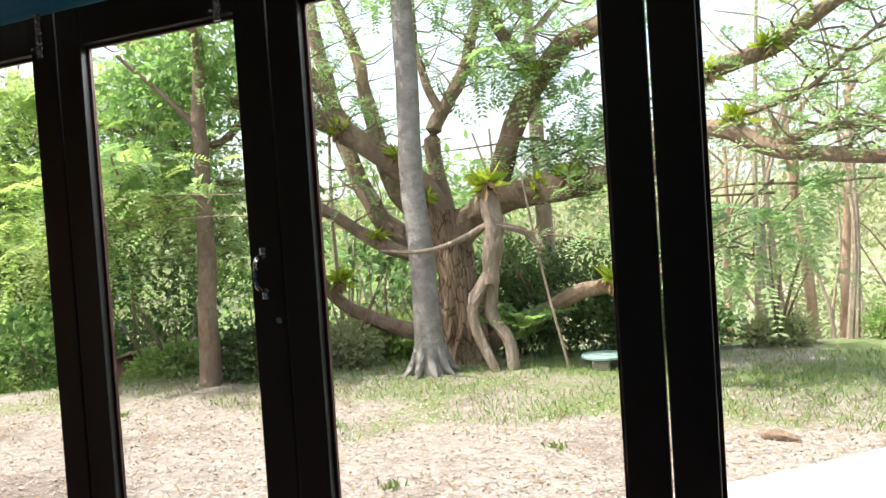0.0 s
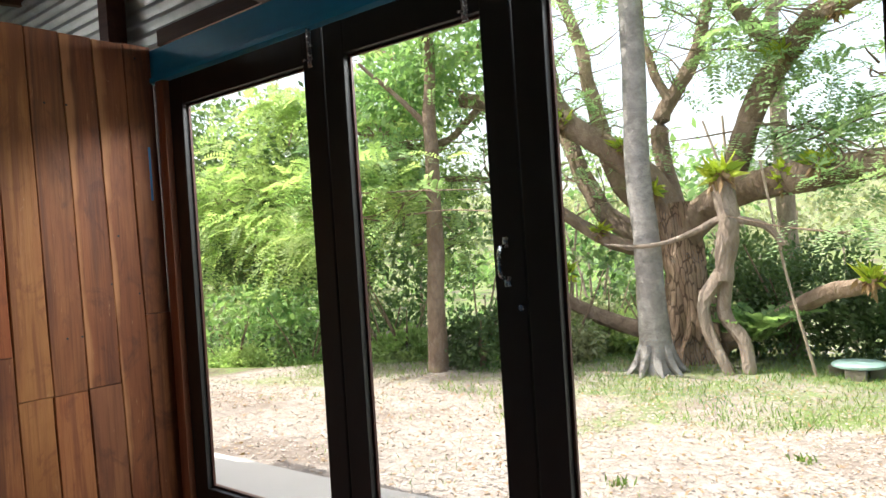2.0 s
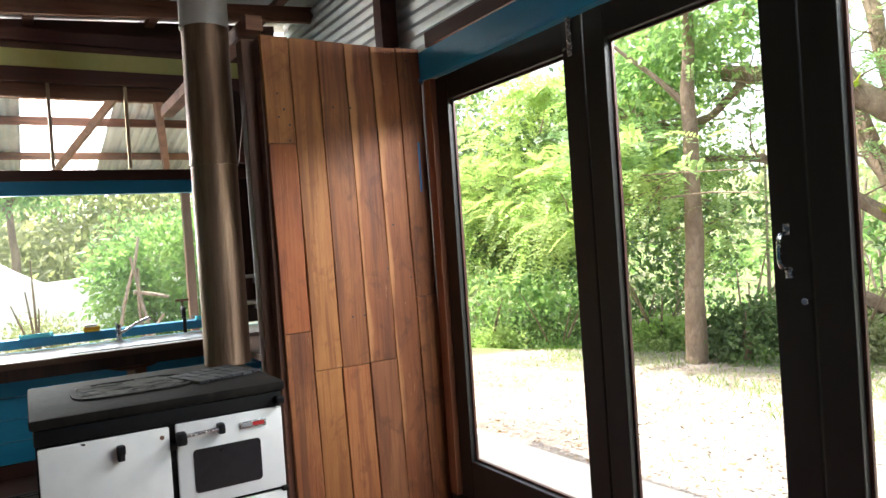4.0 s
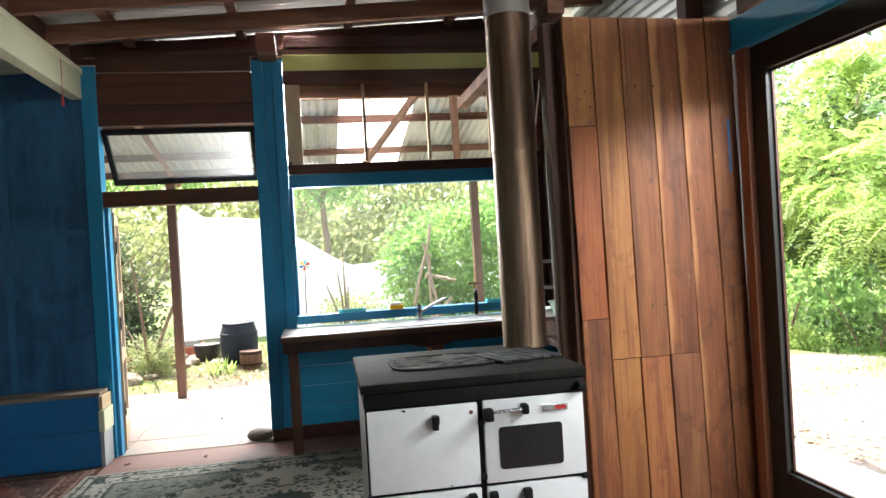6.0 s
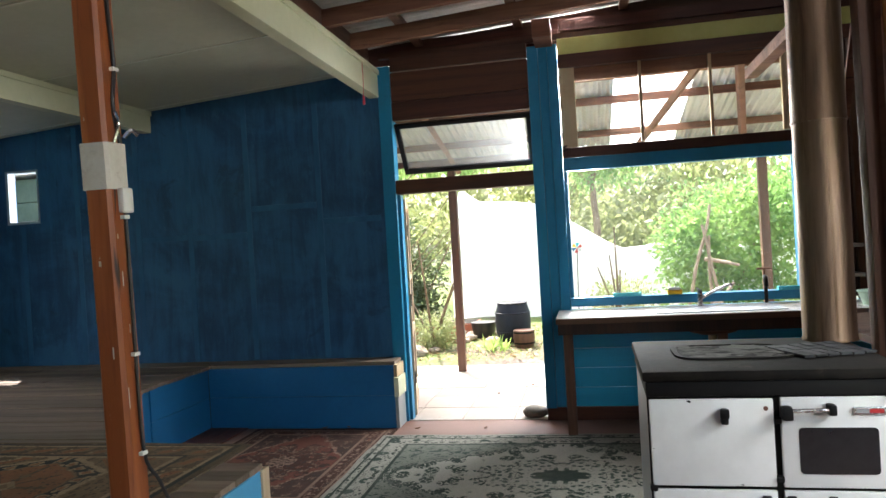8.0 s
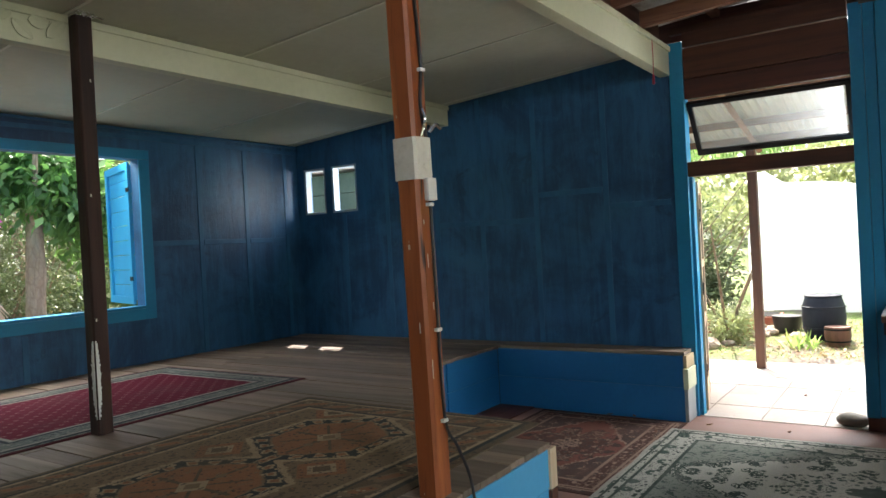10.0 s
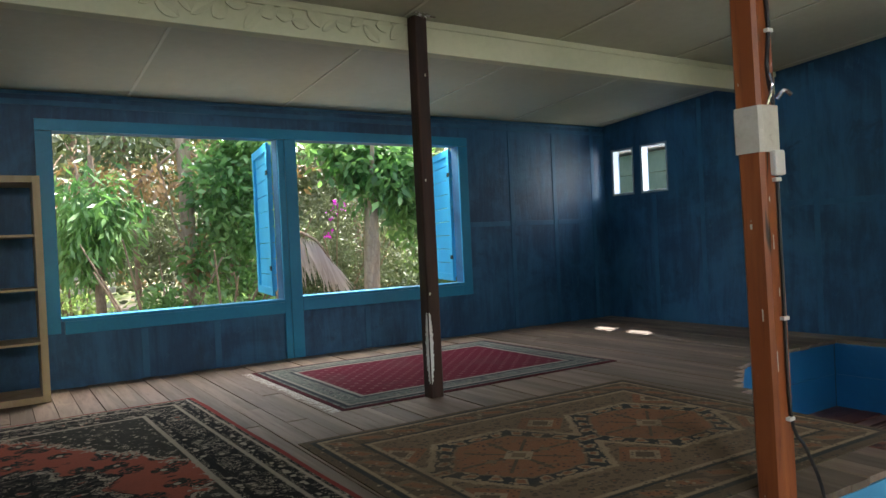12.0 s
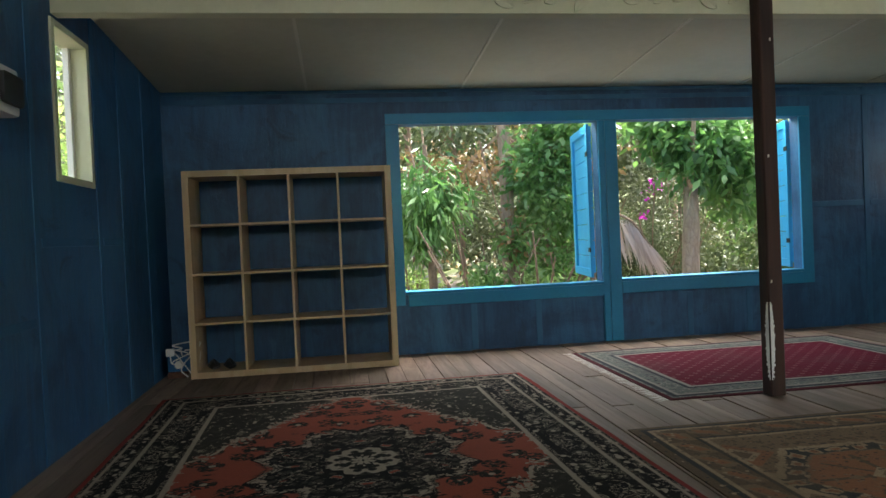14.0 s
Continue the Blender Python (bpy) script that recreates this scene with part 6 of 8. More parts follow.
def axis_steps(c, near, far, fine):
    out, v, s = [c], c, fine
    while v < far:
        if v - c > near:
            s *= 1.18
        v += s
        out.append(v)
    lo, v, s = [], c, fine
    while v > -far:
        if c - v > near:
            s *= 1.18
        v -= s
        lo.append(v)
    return lo[::-1] + out


xs, ys = axis_steps(-3, 11, 420, 0.22), axis_steps(1, 12, 420, 0.22)
verts = [(x, y, ground_z(x, y)) for x in xs for y in ys]
ny = len(ys)
faces = [(i * ny + j, (i + 1) * ny + j, (i + 1) * ny + j + 1, i * ny + j + 1) for i in range(len(xs) - 1) for j in range(ny - 1)]
me = bpy.data.meshes.new("ground")
me.from_pydata(verts, [], faces)
me.shade_smooth()
m, t, b = begin("dry_leaf_strewn_earth")
v = coords(t)
sp = t.nodes.new("ShaderNodeSeparateXYZ")
t.links.new(v, sp.inputs[0])
n1, n2, n3 = noise_tex(t, v, 0.55, 4, 0.6, 0.4), noise_tex(t, v, 9.0, 6, 0.7), noise_tex(t, v, 45.0, 4, 0.7)
earth = blend(t, step(t, n2, 0.25, 0.75), (0.205, 0.175, 0.150), (0.345, 0.308, 0.275))
earth = blend(t, step(t, n3, 0.55, 0.72), earth, (0.41, 0.372, 0.335))
earth = blend(t, calc(t, "MULTIPLY", step(t, n3, 0.42, 0.30), 0.7), earth, (0.13, 0.09, 0.06))
# broad darker patches: dappled tree shade put into the soil colour
earth = blend(t, calc(t, "MULTIPLY", step(t, noise_tex(t, v, 0.9, 5, 0.65, 0.8), 0.48, 0.64), 0.65), earth, (0.145, 0.108, 0.085))
earth = blend(t, calc(t, "MULTIPLY", step(t, sp.outputs[0], -8.9, -9.3), 0.75), earth, blend(t, step(t, n2, 0.35, 0.65), (0.055, 0.04, 0.03), (0.13, 0.10, 0.075)))
grass = blend(t, step(t, n3, 0.35, 0.65), (0.085, 0.14, 0.035), (0.19, 0.24, 0.08))
far = calc(t, "MAXIMUM", step(t, sp.outputs[1], 5.2, 8.2), step(t, sp.outputs[1], -9.0, -14.0))
far = calc(t, "MAXIMUM", far, step(t, sp.outputs[0], -8.9, -9.4))
amt = calc(t, "ADD", calc(t, "MULTIPLY", far, 0.24), n1)
amt = calc(t, "ADD", amt, calc(t, "MULTIPLY", calc(t, "SUBTRACT", n2, 0.5), 0.5))
col = blend(t, calc(t, "MULTIPLY", step(t, amt, 0.60, 0.78), 0.85), earth, grass)
finish(t, b, col, 0.95, n2, 0.6, 0.03, spec=0.15)
me.materials.append(m)
tagged(new("ground", me), "dry leaf-strewn earth with patches of grass", kind="structure")

# concrete apron and brick strip before the doors
bm = bmesh.new()
outline = ((-6.2, 2.52), (-6.2, 3.38), (-4.0, 3.44), (-1.6, 3.62), (0.06, 5.0), (1.6, 6.4), (4.0, 6.4), (4.0, 2.52))
lo = [bm.verts.new((x, y, -0.30)) for x, y in outline]
hi = [bm.verts.new((x, y, -0.045)) for x, y in outline]
bm.faces.new(hi)
for i in range(len(outline)):
    bm.faces.new((lo[i], lo[(i + 1) % len(lo)], hi[(i + 1) % len(hi)], hi[i]))
apron = structure("pavement", bm, M["apron"], "pale concrete apron before the glazed doors")
bm = bmesh.new()
add_box(bm, 0, 0.222, 0, 0.106, -0.03, 0.012, 0.004)
brick_mesh = to_mesh("brick", bm, M["brick"])
for j in range(4):
    for i in range(22):
        ob = new("brick", brick_mesh)
        ob.parent = apron
        ob.location = (-5.6 + 0.23 * i + 0.115 * (j % 2), 2.53 + 0.112 * j, -0.043 + 0.002 * ((i * 3 + j) % 3))

# ---- foliage ----
def leaf_mesh(name, pos, along, side, length, width, material, fold=0.12):
    """Many leaves: four-cornered blades at pos, pointing along, spreading to side."""
    n = len(pos)
    up = np.cross(along, side)
    L, W = length.reshape(-1, 1), width.reshape(-1, 1)
    v = np.empty((n, 4, 3))
    v[:, 0] = pos
    v[:, 1] = pos + along * L * 0.45 + side * W * 0.5 + up * W * fold
    v[:, 2] = pos + along * L
    v[:, 3] = pos + along * L * 0.45 - side * W * 0.5 + up * W * fold
    me = bpy.data.meshes.new(name)
    me.vertices.add(n * 4)
    me.vertices.foreach_set("co", v.reshape(-1))
    me.loops.add(n * 4)
    me.loops.foreach_set("vertex_index", np.arange(n * 4, dtype=np.int32))
    me.polygons.add(n)
    me.polygons.foreach_set("loop_start", np.arange(0, n * 4, 4, dtype=np.int32))
    me.update(calc_edges=True)
    me.materials.append(material)
    return me


def unit(a):
    return a / np.maximum(np.linalg.norm(a, axis=1, keepdims=True), 1e-6)


def in_blobs(rng, blobs, n, shell=0.55):
    """Random points in ellipsoids (x, y, z, rx, ry, rz), gathered in clumps near their skins."""
    w = np.array([b[3] * b[4] * b[5] for b in blobs]) ** 0.75
    k = rng.choice(len(blobs), n, p=w / w.sum())
    B = np.array(blobs, dtype=float)[k]
    d = unit(rng.normal(size=(n, 3)))
    r = (shell + (1 - shell) * rng.random((n, 1))) * (0.8 + 0.35 * rng.random((n, 1)))
    return B[:, :3] + d * B[:, 3:] * r, d


def broad_leaves(name, blobs, n, size, material, seed, droop=0.3, clump=7, slim=0.45, shell=0.45, pad=(0.9, 0.9, 0.9)):
    rng = np.random.default_rng(seed)
    c, d = in_blobs(rng, blobs, max(1, n // clump), shell)
    pos = np.repeat(c, clump, 0) + rng.normal(size=(len(c) * clump, 3)) * size * np.array(pad)
    out = np.repeat(d, clump, 0) + rng.normal(size=pos.shape) * 0.9
    out[:, 2] -= droop
    along = unit(out)
    side = unit(np.cross(along, rng.normal(size=pos.shape)))
    L = size * (0.6 + 0.8 * rng.random(len(pos)))
    return leaf_mesh(name, pos, along, side, L, L * slim, material)


def feather_leaves(name, centres, dirs, seed, material, pairs=9, length=0.34, leaflet=0.06):
    """Feathery compound leaves: a row of leaflets on both sides of a drooping midrib."""
    rng = np.random.default_rng(seed)
    n = len(centres)
    d = unit(dirs)
    d = unit(d * np.array([[1.0, 1.0, 0.6]]))
    s = unit(np.cross(d, np.array([[0, 0, 1.0]]) + rng.normal(size=(n, 3)) * 0.30))
    u = np.cross(s, d)
    Ls = length * (0.6 + 0.7 * rng.random((n, 1)))
    P, A, S = [], [], []
    for k in range(pairs):
        f = (k + 0.6) / pairs
        base = centres + d * Ls * f - np.array([[0, 0, 1.0]]) * Ls * 0.35 * f * f
        for sg in (-1, 1):
            P.append(base)
            a = unit(s * sg + d * 0.45 + u * 0.1 * rng.normal(size=(n, 1)))
            A.append(a)
            S.append(unit(np.cross(a, u)))
    P, A, S = np.concatenate(P), np.concatenate(A), np.concatenate(S)
    L = leaflet * (0.7 + 0.6 * rng.random(len(P)))
    return leaf_mesh(name, P, A, S, L, L * 0.42, material)


M["leaf_bright"] = leafy("bright_feathery_leaf", (0.20, 0.30, 0.105), (0.32, 0.42, 0.165), (0.40, 0.46, 0.21), 0.55)
M["leaf_mid"] = leafy("mid_green_leaf", (0.12, 0.215, 0.085), (0.20, 0.32, 0.125), (0.27, 0.37, 0.15), 0.5)
M["leaf_feather"] = leafy("light_feathery_leaf", (0.17, 0.27, 0.13), (0.27, 0.39, 0.20), (0.33, 0.43, 0.22), 0.5)
M["leaf_dark"] = leafy("dark_green_leaf", (0.045, 0.08, 0.03), (0.09, 0.145, 0.055), (0.14, 0.20, 0.08), 0.4)
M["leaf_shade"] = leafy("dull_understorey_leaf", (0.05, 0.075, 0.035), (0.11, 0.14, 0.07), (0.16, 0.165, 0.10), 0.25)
M["leaf_gloss"] = leafy("glossy_garden_leaf", (0.055, 0.135, 0.045), (0.12, 0.24, 0.08), (0.20, 0.31, 0.11), 0.4, 0.35)
M["leaf_olive"] = leafy("olive_gum_leaf", (0.20, 0.22, 0.11), (0.30, 0.32, 0.18), (0.36, 0.36, 0.22), 0.4)
M["leaf_dry"] = leafy("dry_brown_leaf", (0.20, 0.12, 0.06), (0.32, 0.20, 0.10), (0.26, 0.17, 0.09), 0.2)
M["leaf_litter"] = leafy("fallen_leaf_litter", (0.17, 0.130, 0.105), (0.42, 0.37, 0.325), (0.30, 0.252, 0.215), 0.05, 0.8)
M["leaf_yellow"] = leafy("yellow_green_fern", (0.20, 0.30, 0.03), (0.42, 0.46, 0.05), (0.30, 0.38, 0.05), 0.4)
M["magenta"] = leafy("magenta_bract", (0.36, 0.01, 0.34), (0.5, 0.03, 0.52), (0.42, 0.02, 0.42), 0.25)
M["grass"] = leafy("grass_blade", (0.085, 0.16, 0.035), (0.16, 0.25, 0.06), (0.22, 0.26, 0.09), 0.4)


def bark(name, c1, c2, c3, vert=0.25, strength=0.7):
    m, t, b = begin(name)
    v = coords(t, (1, 1, vert))
    a, c = noise_tex(t, v, 5.0, 6, 0.7, 0.5), cells(t, v, 16.0, "DISTANCE_TO_EDGE")
    col = blend(t, step(t, a, 0.35, 0.65), c1, c2)
    col = blend(t, calc(t, "MULTIPLY", step(t, c, 0.10, 0.02), 0.8 if vert < 0.3 else 0.22), col, c3)
    col = blend(t, calc(t, "MULTIPLY", step(t, noise_tex(t, coords(t), 2.2, 4), 0.55, 0.7), 0.6), col, c2)
    finish(t, b, col, 0.9, calc(t, "ADD", c, a), strength, 0.03, spec=0.2)
    return m


M["bark_brown"] = bark("fibrous_brown_bark", (0.21, 0.14, 0.095), (0.33, 0.235, 0.165), (0.06, 0.038, 0.026), 0.16, 1.0)
M["bark_limb"] = bark("brown_limb_bark", (0.17, 0.12, 0.085), (0.27, 0.20, 0.145), (0.07, 0.05, 0.035), 0.5)
M["bark_grey"] = bark("smooth_grey_bark", (0.20, 0.182, 0.17), (0.31, 0.288, 0.268), (0.11, 0.098, 0.09), 1.6, 0.35)
M["bark_pale"] = bark("weathered_pale_wood", (0.27, 0.21, 0.155), (0.39, 0.315, 0.245), (0.13, 0.095, 0.07), 0.4)
M["bark_sculpt"] = bark("weathered_brown_wood", (0.20, 0.155, 0.12), (0.32, 0.26, 0.21), (0.09, 0.065, 0.05), 0.4)
M["bark_gum"] = bark("pinkish_gum_bark", (0.34, 0.22, 0.15), (0.46, 0.33, 0.24), (0.22, 0.14, 0.10), 0.5, 0.3)


def limb(bm, pts, r0, r1, seg=10, rough=0.16, n=6):
    p = bend(pts, n)
    wob = [Vector((noise.noise(q * 1.7), noise.noise(q * 1.7 + Vector((9, 0, 0))), noise.noise(q * 1.7 + Vector((0, 9, 0))))) * 0.05 for q in p]
    tube(bm, [a + w for a, w in zip(p, wob)], spread([r0, (r0 + r1) * 0.52, r1], len(p)), seg, True, rough)


def twigs(bm, rng, start, n, reach, up=0.2, r=0.018):
    """Thin side branches off a point, returning their ends."""
    ends = []
    for _ in range(n):
        d = unit(rng.normal(size=(1, 3)))[0]
        d[2] = abs(d[2]) * 0.5 + up
        mid = np.array(start) + d * reach * 0.5 + rng.normal(size=3) * 0.08
        end = np.array(start) + d * reach * (0.8 + 0.5 * rng.random()) + rng.normal(size=3) * 0.15
        tube(bm, bend([tuple(start), tuple(mid), tuple(end)], 3), spread([r, r * 0.3], 7), 5, False)
        ends += [mid, end]
    return ends


def leafed(parent, name, mesh, label=""):
    ob = new(name, mesh)
    ob.parent = parent
    if label:
        tagged(ob, label)
    return ob


# the grey trunk before the old tree
tree = thing("grey_tree", (-3.83, 8.70, ground_z(-3.83, 8.7)), "tall smooth grey tree trunk with spreading root feet", "tree")
bm = bmesh.new()
pts = [(0.02, 0, -0.05), (0, 0, 0.35), (-0.03, 0, 1.5), (-0.10, 0, 2.6), (-0.07, 0, 3.8), (-0.08, 0, 5.2), (-0.05, 0.1, 7.0)]
p = bend(pts, 7)
tube(bm, p, [float(np.interp(q.z, (-0.1, 0.1, 0.4, 1.0, 2.0, 3.2, 5.0), (0.25, 0.22, 0.185, 0.170, 0.155, 0.145, 0.13))) for q in p], 18, True, 0.10)
part("trunk", bm, M["bark_grey"], tree, "", True)
for i in range(9):
    a = i * 0.70 + 0.3
    bm = bmesh.new()
    tube(bm, bend([(0.16 * math.cos(a), 0.16 * math.sin(a), 0.34), (0.24 * math.cos(a), 0.24 * math.sin(a), 0.12), (0.42 * math.cos(a + 0.1), 0.42 * math.sin(a + 0.1), -0.05)], 4), spread([0.055, 0.055, 0.015], 9), 8, True, 0.2)
    part("root", bm, M["bark_grey"], tree, "", True)

# the great old tree with its limbs
rng = np.random.default_rng(31)
TZ = ground_z(-3.85, 9.6)
old = thing("old_spreading_tree", (0, 0, 0), "huge old spreading tree with fibrous bark, limbs and feathery leaves", "tree")
old.location = (-3.85, 9.60, TZ)
OFF = Vector((3.85, -9.60, -TZ))


def oldpart(name, pts, r0, r1, mat="bark_limb", seg=10, rough=0.18):
    bm = bmesh.new()
    limb(bm, [Vector(q) + OFF for q in pts], r0, r1, seg, rough)
    part(name, bm, M[mat], old, "", True)


bm = bmesh.new()
p = bend([Vector(q) + OFF for q in ((-3.72, 9.6, TZ - 0.1), (-3.74, 9.6, 0.0), (-3.72, 9.6, 0.6), (-3.76, 9.6, 1.2), (-3.80, 9.62, 1.75))], 7)
tube(bm, p, [float(np.interp(q.z, (-0.4, 0.15, 0.5, 1.0, 1.6, 2.2), (0.56, 0.42, 0.33, 0.27, 0.25, 0.30))) for q in p], 30, True, 0.34)
part("trunk", bm, M["bark_brown"], old, "deeply furrowed brown bark", True)
OLD_LIMBS = (
    (((-3.85, 9.6, 1.4), (-3.98, 9.45, 1.98), (-4.44, 9.28, 2.47), (-5.2, 9.12, 3.03), (-5.6, 8.96, 3.21), (-6.6, 8.8, 3.5)), 0.20, 0.11),
    (((-4.38, 9.35, 2.39), (-4.98, 9.35, 2.83), (-5.46, 9.3, 3.52), (-5.85, 9.25, 4.28), (-6.1, 9.2, 5.1)), 0.13, 0.08),
    (((-3.96, 9.8, 1.3), (-4.63, 9.92, 1.45), (-5.3, 10.0, 2.16), (-5.79, 10.16, 3.42), (-6.17, 10.28, 4.91), (-6.4, 10.4, 5.9)), 0.17, 0.09),
    (((-4.15, 9.8, 1.5), (-4.81, 10.0, 2.21), (-5.18, 10.2, 3.19), (-5.47, 10.4, 4.21), (-5.95, 10.6, 5.5)), 0.15, 0.08),
    (((-3.9, 9.8, 1.6), (-4.1, 9.92, 2.81), (-3.86, 10.04, 3.28), (-3.57, 10.16, 3.91), (-3.45, 10.28, 4.48), (-3.2, 10.4, 5.4)), 0.13, 0.06),
    (((-3.92, 9.95, 3.15), (-4.15, 10.0, 3.55), (-4.35, 10.1, 4.2), (-4.4, 10.2, 5.0)), 0.07, 0.04),
    (((-3.75, 9.6, 1.35), (-3.31, 9.45, 1.71), (-2.49, 9.3, 1.91), (-1.68, 9.15, 1.99), (-1.19, 9.0, 2.05), (-0.5, 8.6, 2.3)), 0.22, 0.12),
    (((-3.2, 9.6, 1.75), (-2.74, 9.4, 2.77), (-2.33, 9.2, 3.27), (-1.98, 9.0, 3.6), (-1.61, 8.8, 3.67), (-1.0, 8.6, 3.85)), 0.16, 0.10),
    (((-2.36, 9.2, 3.28), (-2.56, 9.33, 3.61), (-2.88, 9.47, 4.12), (-3.25, 9.6, 4.9)), 0.11, 0.07),
    (((-4.0, 9.7, -0.02), (-4.63, 9.75, 0.10), (-5.24, 9.7, 0.31), (-5.76, 9.65, 0.66), (-6.1, 9.6, 1.2)), 0.14, 0.07),
    (((-3.9, 9.6, 1.05), (-4.66, 9.4, 1.31), (-5.15, 9.2, 1.65), (-5.65, 9.0, 2.0), (-6.2, 8.8, 2.3)), 0.11, 0.06),
    (((-3.35, 9.7, -0.1), (-2.62, 9.5, 0.26), (-2.02, 9.2, 0.62), (-1.56, 8.9, 0.75), (-0.9, 8.6, 0.9)), 0.12, 0.075),
    (((-1.0, 8.6, 2.35), (-0.39, 8.2, 2.87), (0.23, 8.0, 3.02), (0.6, 7.8, 3.24), (1.3, 7.5, 3.6)), 0.11, 0.06),
    (((-0.9, 8.3, 2.36), (-0.2, 8.0, 2.28), (0.33, 7.8, 2.0), (0.76, 7.6, 1.91), (1.4, 7.3, 1.8)), 0.10, 0.055),
    (((0.19, 7.85, 2.08), (0.51, 7.73, 2.16), (0.8, 7.57, 2.18), (1.3, 7.4, 2.15)), 0.055, 0.035),
    (((-0.5, 8.25, 2.36), (0.06, 8.1, 2.44), (0.46, 8.0, 2.57), (0.73, 7.9, 2.73), (1.3, 7.7, 3.2)), 0.035, 0.015),
    (((-6.3, 8.85, 3.40), (-6.9, 8.6, 2.9), (-7.6, 8.3, 3.0), (-8.4, 8.0, 3.3)), 0.06, 0.03),
    (((-6.0, 9.1, 2.25), (-6.9, 8.6, 2.35), (-8.2, 8.2, 2.3), (-9.4, 7.8, 2.25)), 0.05, 0.02),
    (((-6.2, 8.9, 4.3), (-6.9, 8.6, 4.0), (-7.6, 8.4, 4.3), (-8.6, 8.2, 4.6)), 0.09, 0.05),
)
for pts, r0, r1 in OLD_LIMBS:
    oldpart("limb", pts, r0, r1)
cen, drs = [], []
bm = bmesh.new()
for pts, r0, r1 in OLD_LIMBS:
    for q in bend(pts, 3)[5:]:
        if q.z > 1.6:
            for e in twigs(bm, rng, tuple(q + OFF), 2, 0.75, 0.12, 0.016):
                for _ in range(3):
                    cen.append(e + rng.normal(size=3) * 0.16)
                    drs.append(rng.normal(size=3) + np.array([0, -0.3, -0.1]))
part("twigs", bm, M["bark_limb"], old, "fine twigs")["kind"] = "stuff"
leafed(old, "crown", feather_leaves("crown", np.array(cen), np.array(drs), 5, M["leaf_feather"], 8, 0.36, 0.066))
# hanging feathery boughs of the same tree towards the house side
for k, (blobs, n, mat) in enumerate((
        (((-7.6, 8.4, 2.9, 1.3, 0.8, 0.9), (-9.0, 7.6, 2.2, 1.4, 0.8, 1.0), (-10.6, 8.2, 2.4, 1.5, 1.0, 1.3), (-8.2, 8.6, 3.9, 1.6, 0.9, 0.8), (-10.0, 8.4, 3.9, 1.6, 1.0, 0.9), (-7.2, 8.5, 1.55, 0.9, 0.6, 0.45), (-11.8, 7.8, 2.4, 1.2, 1.0, 1.4), (-8.0, 7.3, 1.7, 0.9, 0.5, 0.5), (-7.0, 7.2, 2.3, 0.6, 0.4, 0.4)), 2700, "leaf_bright"),
        (((-7.4, 7.6, 2.7, 1.0, 0.5, 0.6), (-6.5, 7.4, 1.85, 0.6, 0.4, 0.35), (-5.6, 8.3, 4.6, 0.9, 0.6, 0.4), (-4.6, 8.9, 4.9, 0.9, 0.5, 0.4), (-2.9, 9.0, 4.7, 0.8, 0.5, 0.4), (-1.9, 8.9, 4.2, 0.8, 0.5, 0.4), (-2.7, 9.2, 3.5, 0.5, 0.4, 0.3)), 560, "leaf_feather"),
        (((-1.0, 8.9, 1.5, 0.9, 0.6, 0.55), (-0.1, 8.5, 1.15, 0.8, 0.6, 0.4), (0.3, 8.4, 1.75, 0.7, 0.5, 0.25), (-2.3, 9.5, 2.5, 0.8, 0.5, 0.35), (-1.6, 9.4, 2.95, 0.8, 0.5, 0.4), (1.2, 8.0, 2.5, 0.5, 0.5, 0.25)), 430, "leaf_feather"))):
    c, d = in_blobs(np.random.default_rng(60 + k), blobs, n // 14, 0.2)
    c, d = np.repeat(c, 14, 0), np.repeat(d, 14, 0)          # layered pads of sprays
    c = c + np.random.default_rng(80 + k).normal(size=c.shape) * np.array([0.34, 0.28, 0.07])
    d = d + np.array([[0, -0.2, -0.35]])
    leafed(old, "bough", feather_leaves("bough", c - np.array([[-3.85, 9.60, TZ]]), d + np.random.default_rng(k).normal(size=d.shape) * 0.9, 70 + k, M[mat], 10, 0.44, 0.084), "hanging feathery green bough")
    bm = bmesh.new()
    r2 = np.random.default_rng(90 + k)
    for bl in blobs:
        for _ in range(5):
            a = np.array(bl[:3]) + r2.normal(size=3) * np.array(bl[3:]) * 0.3
            e = a + r2.normal(size=3) * np.array([0.9, 0.4, 0.25])
            tube(bm, bend([Vector(a) + OFF, Vector((a + e) / 2 + r2.normal(size=3) * 0.08) + OFF, Vector(e) + OFF], 3), spread([0.016, 0.006], 7), 5, False)
    part("twigs", bm, M["bark_limb"], old, "fine twigs")["kind"] = "stuff"


def staghorn(at, s, seed):
    e = thing("staghorn_fern", at, "yellow-green staghorn fern growing on a limb", "fern", "staghorn ferns")
    r = np.random.default_rng(seed)
    n = 46
    a = r.random(n) * 6.283
    al = unit(np.stack([np.cos(a), np.sin(a), 0.55 + 0.5 * r.normal(size=n)], 1))
    sd = unit(np.cross(al, r.normal(size=(n, 3))))
    L = s * (0.6 + 0.6 * r.random(n))
    leafed(e, "fronds", leaf_mesh("fronds", r.normal(size=(n, 3)) * s * 0.12, al, sd, L, L * 0.28, M["leaf_yellow"], 0.3))["kind"] = "stuff"
    n = 40
    al = unit(np.stack([r.normal(size=n) * 0.5, r.normal(size=n) * 0.5, -np.ones(n)], 1))
    leafed(e, "dead_skirt", leaf_mesh("dead_skirt", r.normal(size=(n, 3)) * s * 0.14, al, unit(np.cross(al, r.normal(size=(n, 3)))), np.full(n, s * 0.7), np.full(n, s * 0.25), M["leaf_dry"]))["kind"] = "stuff"


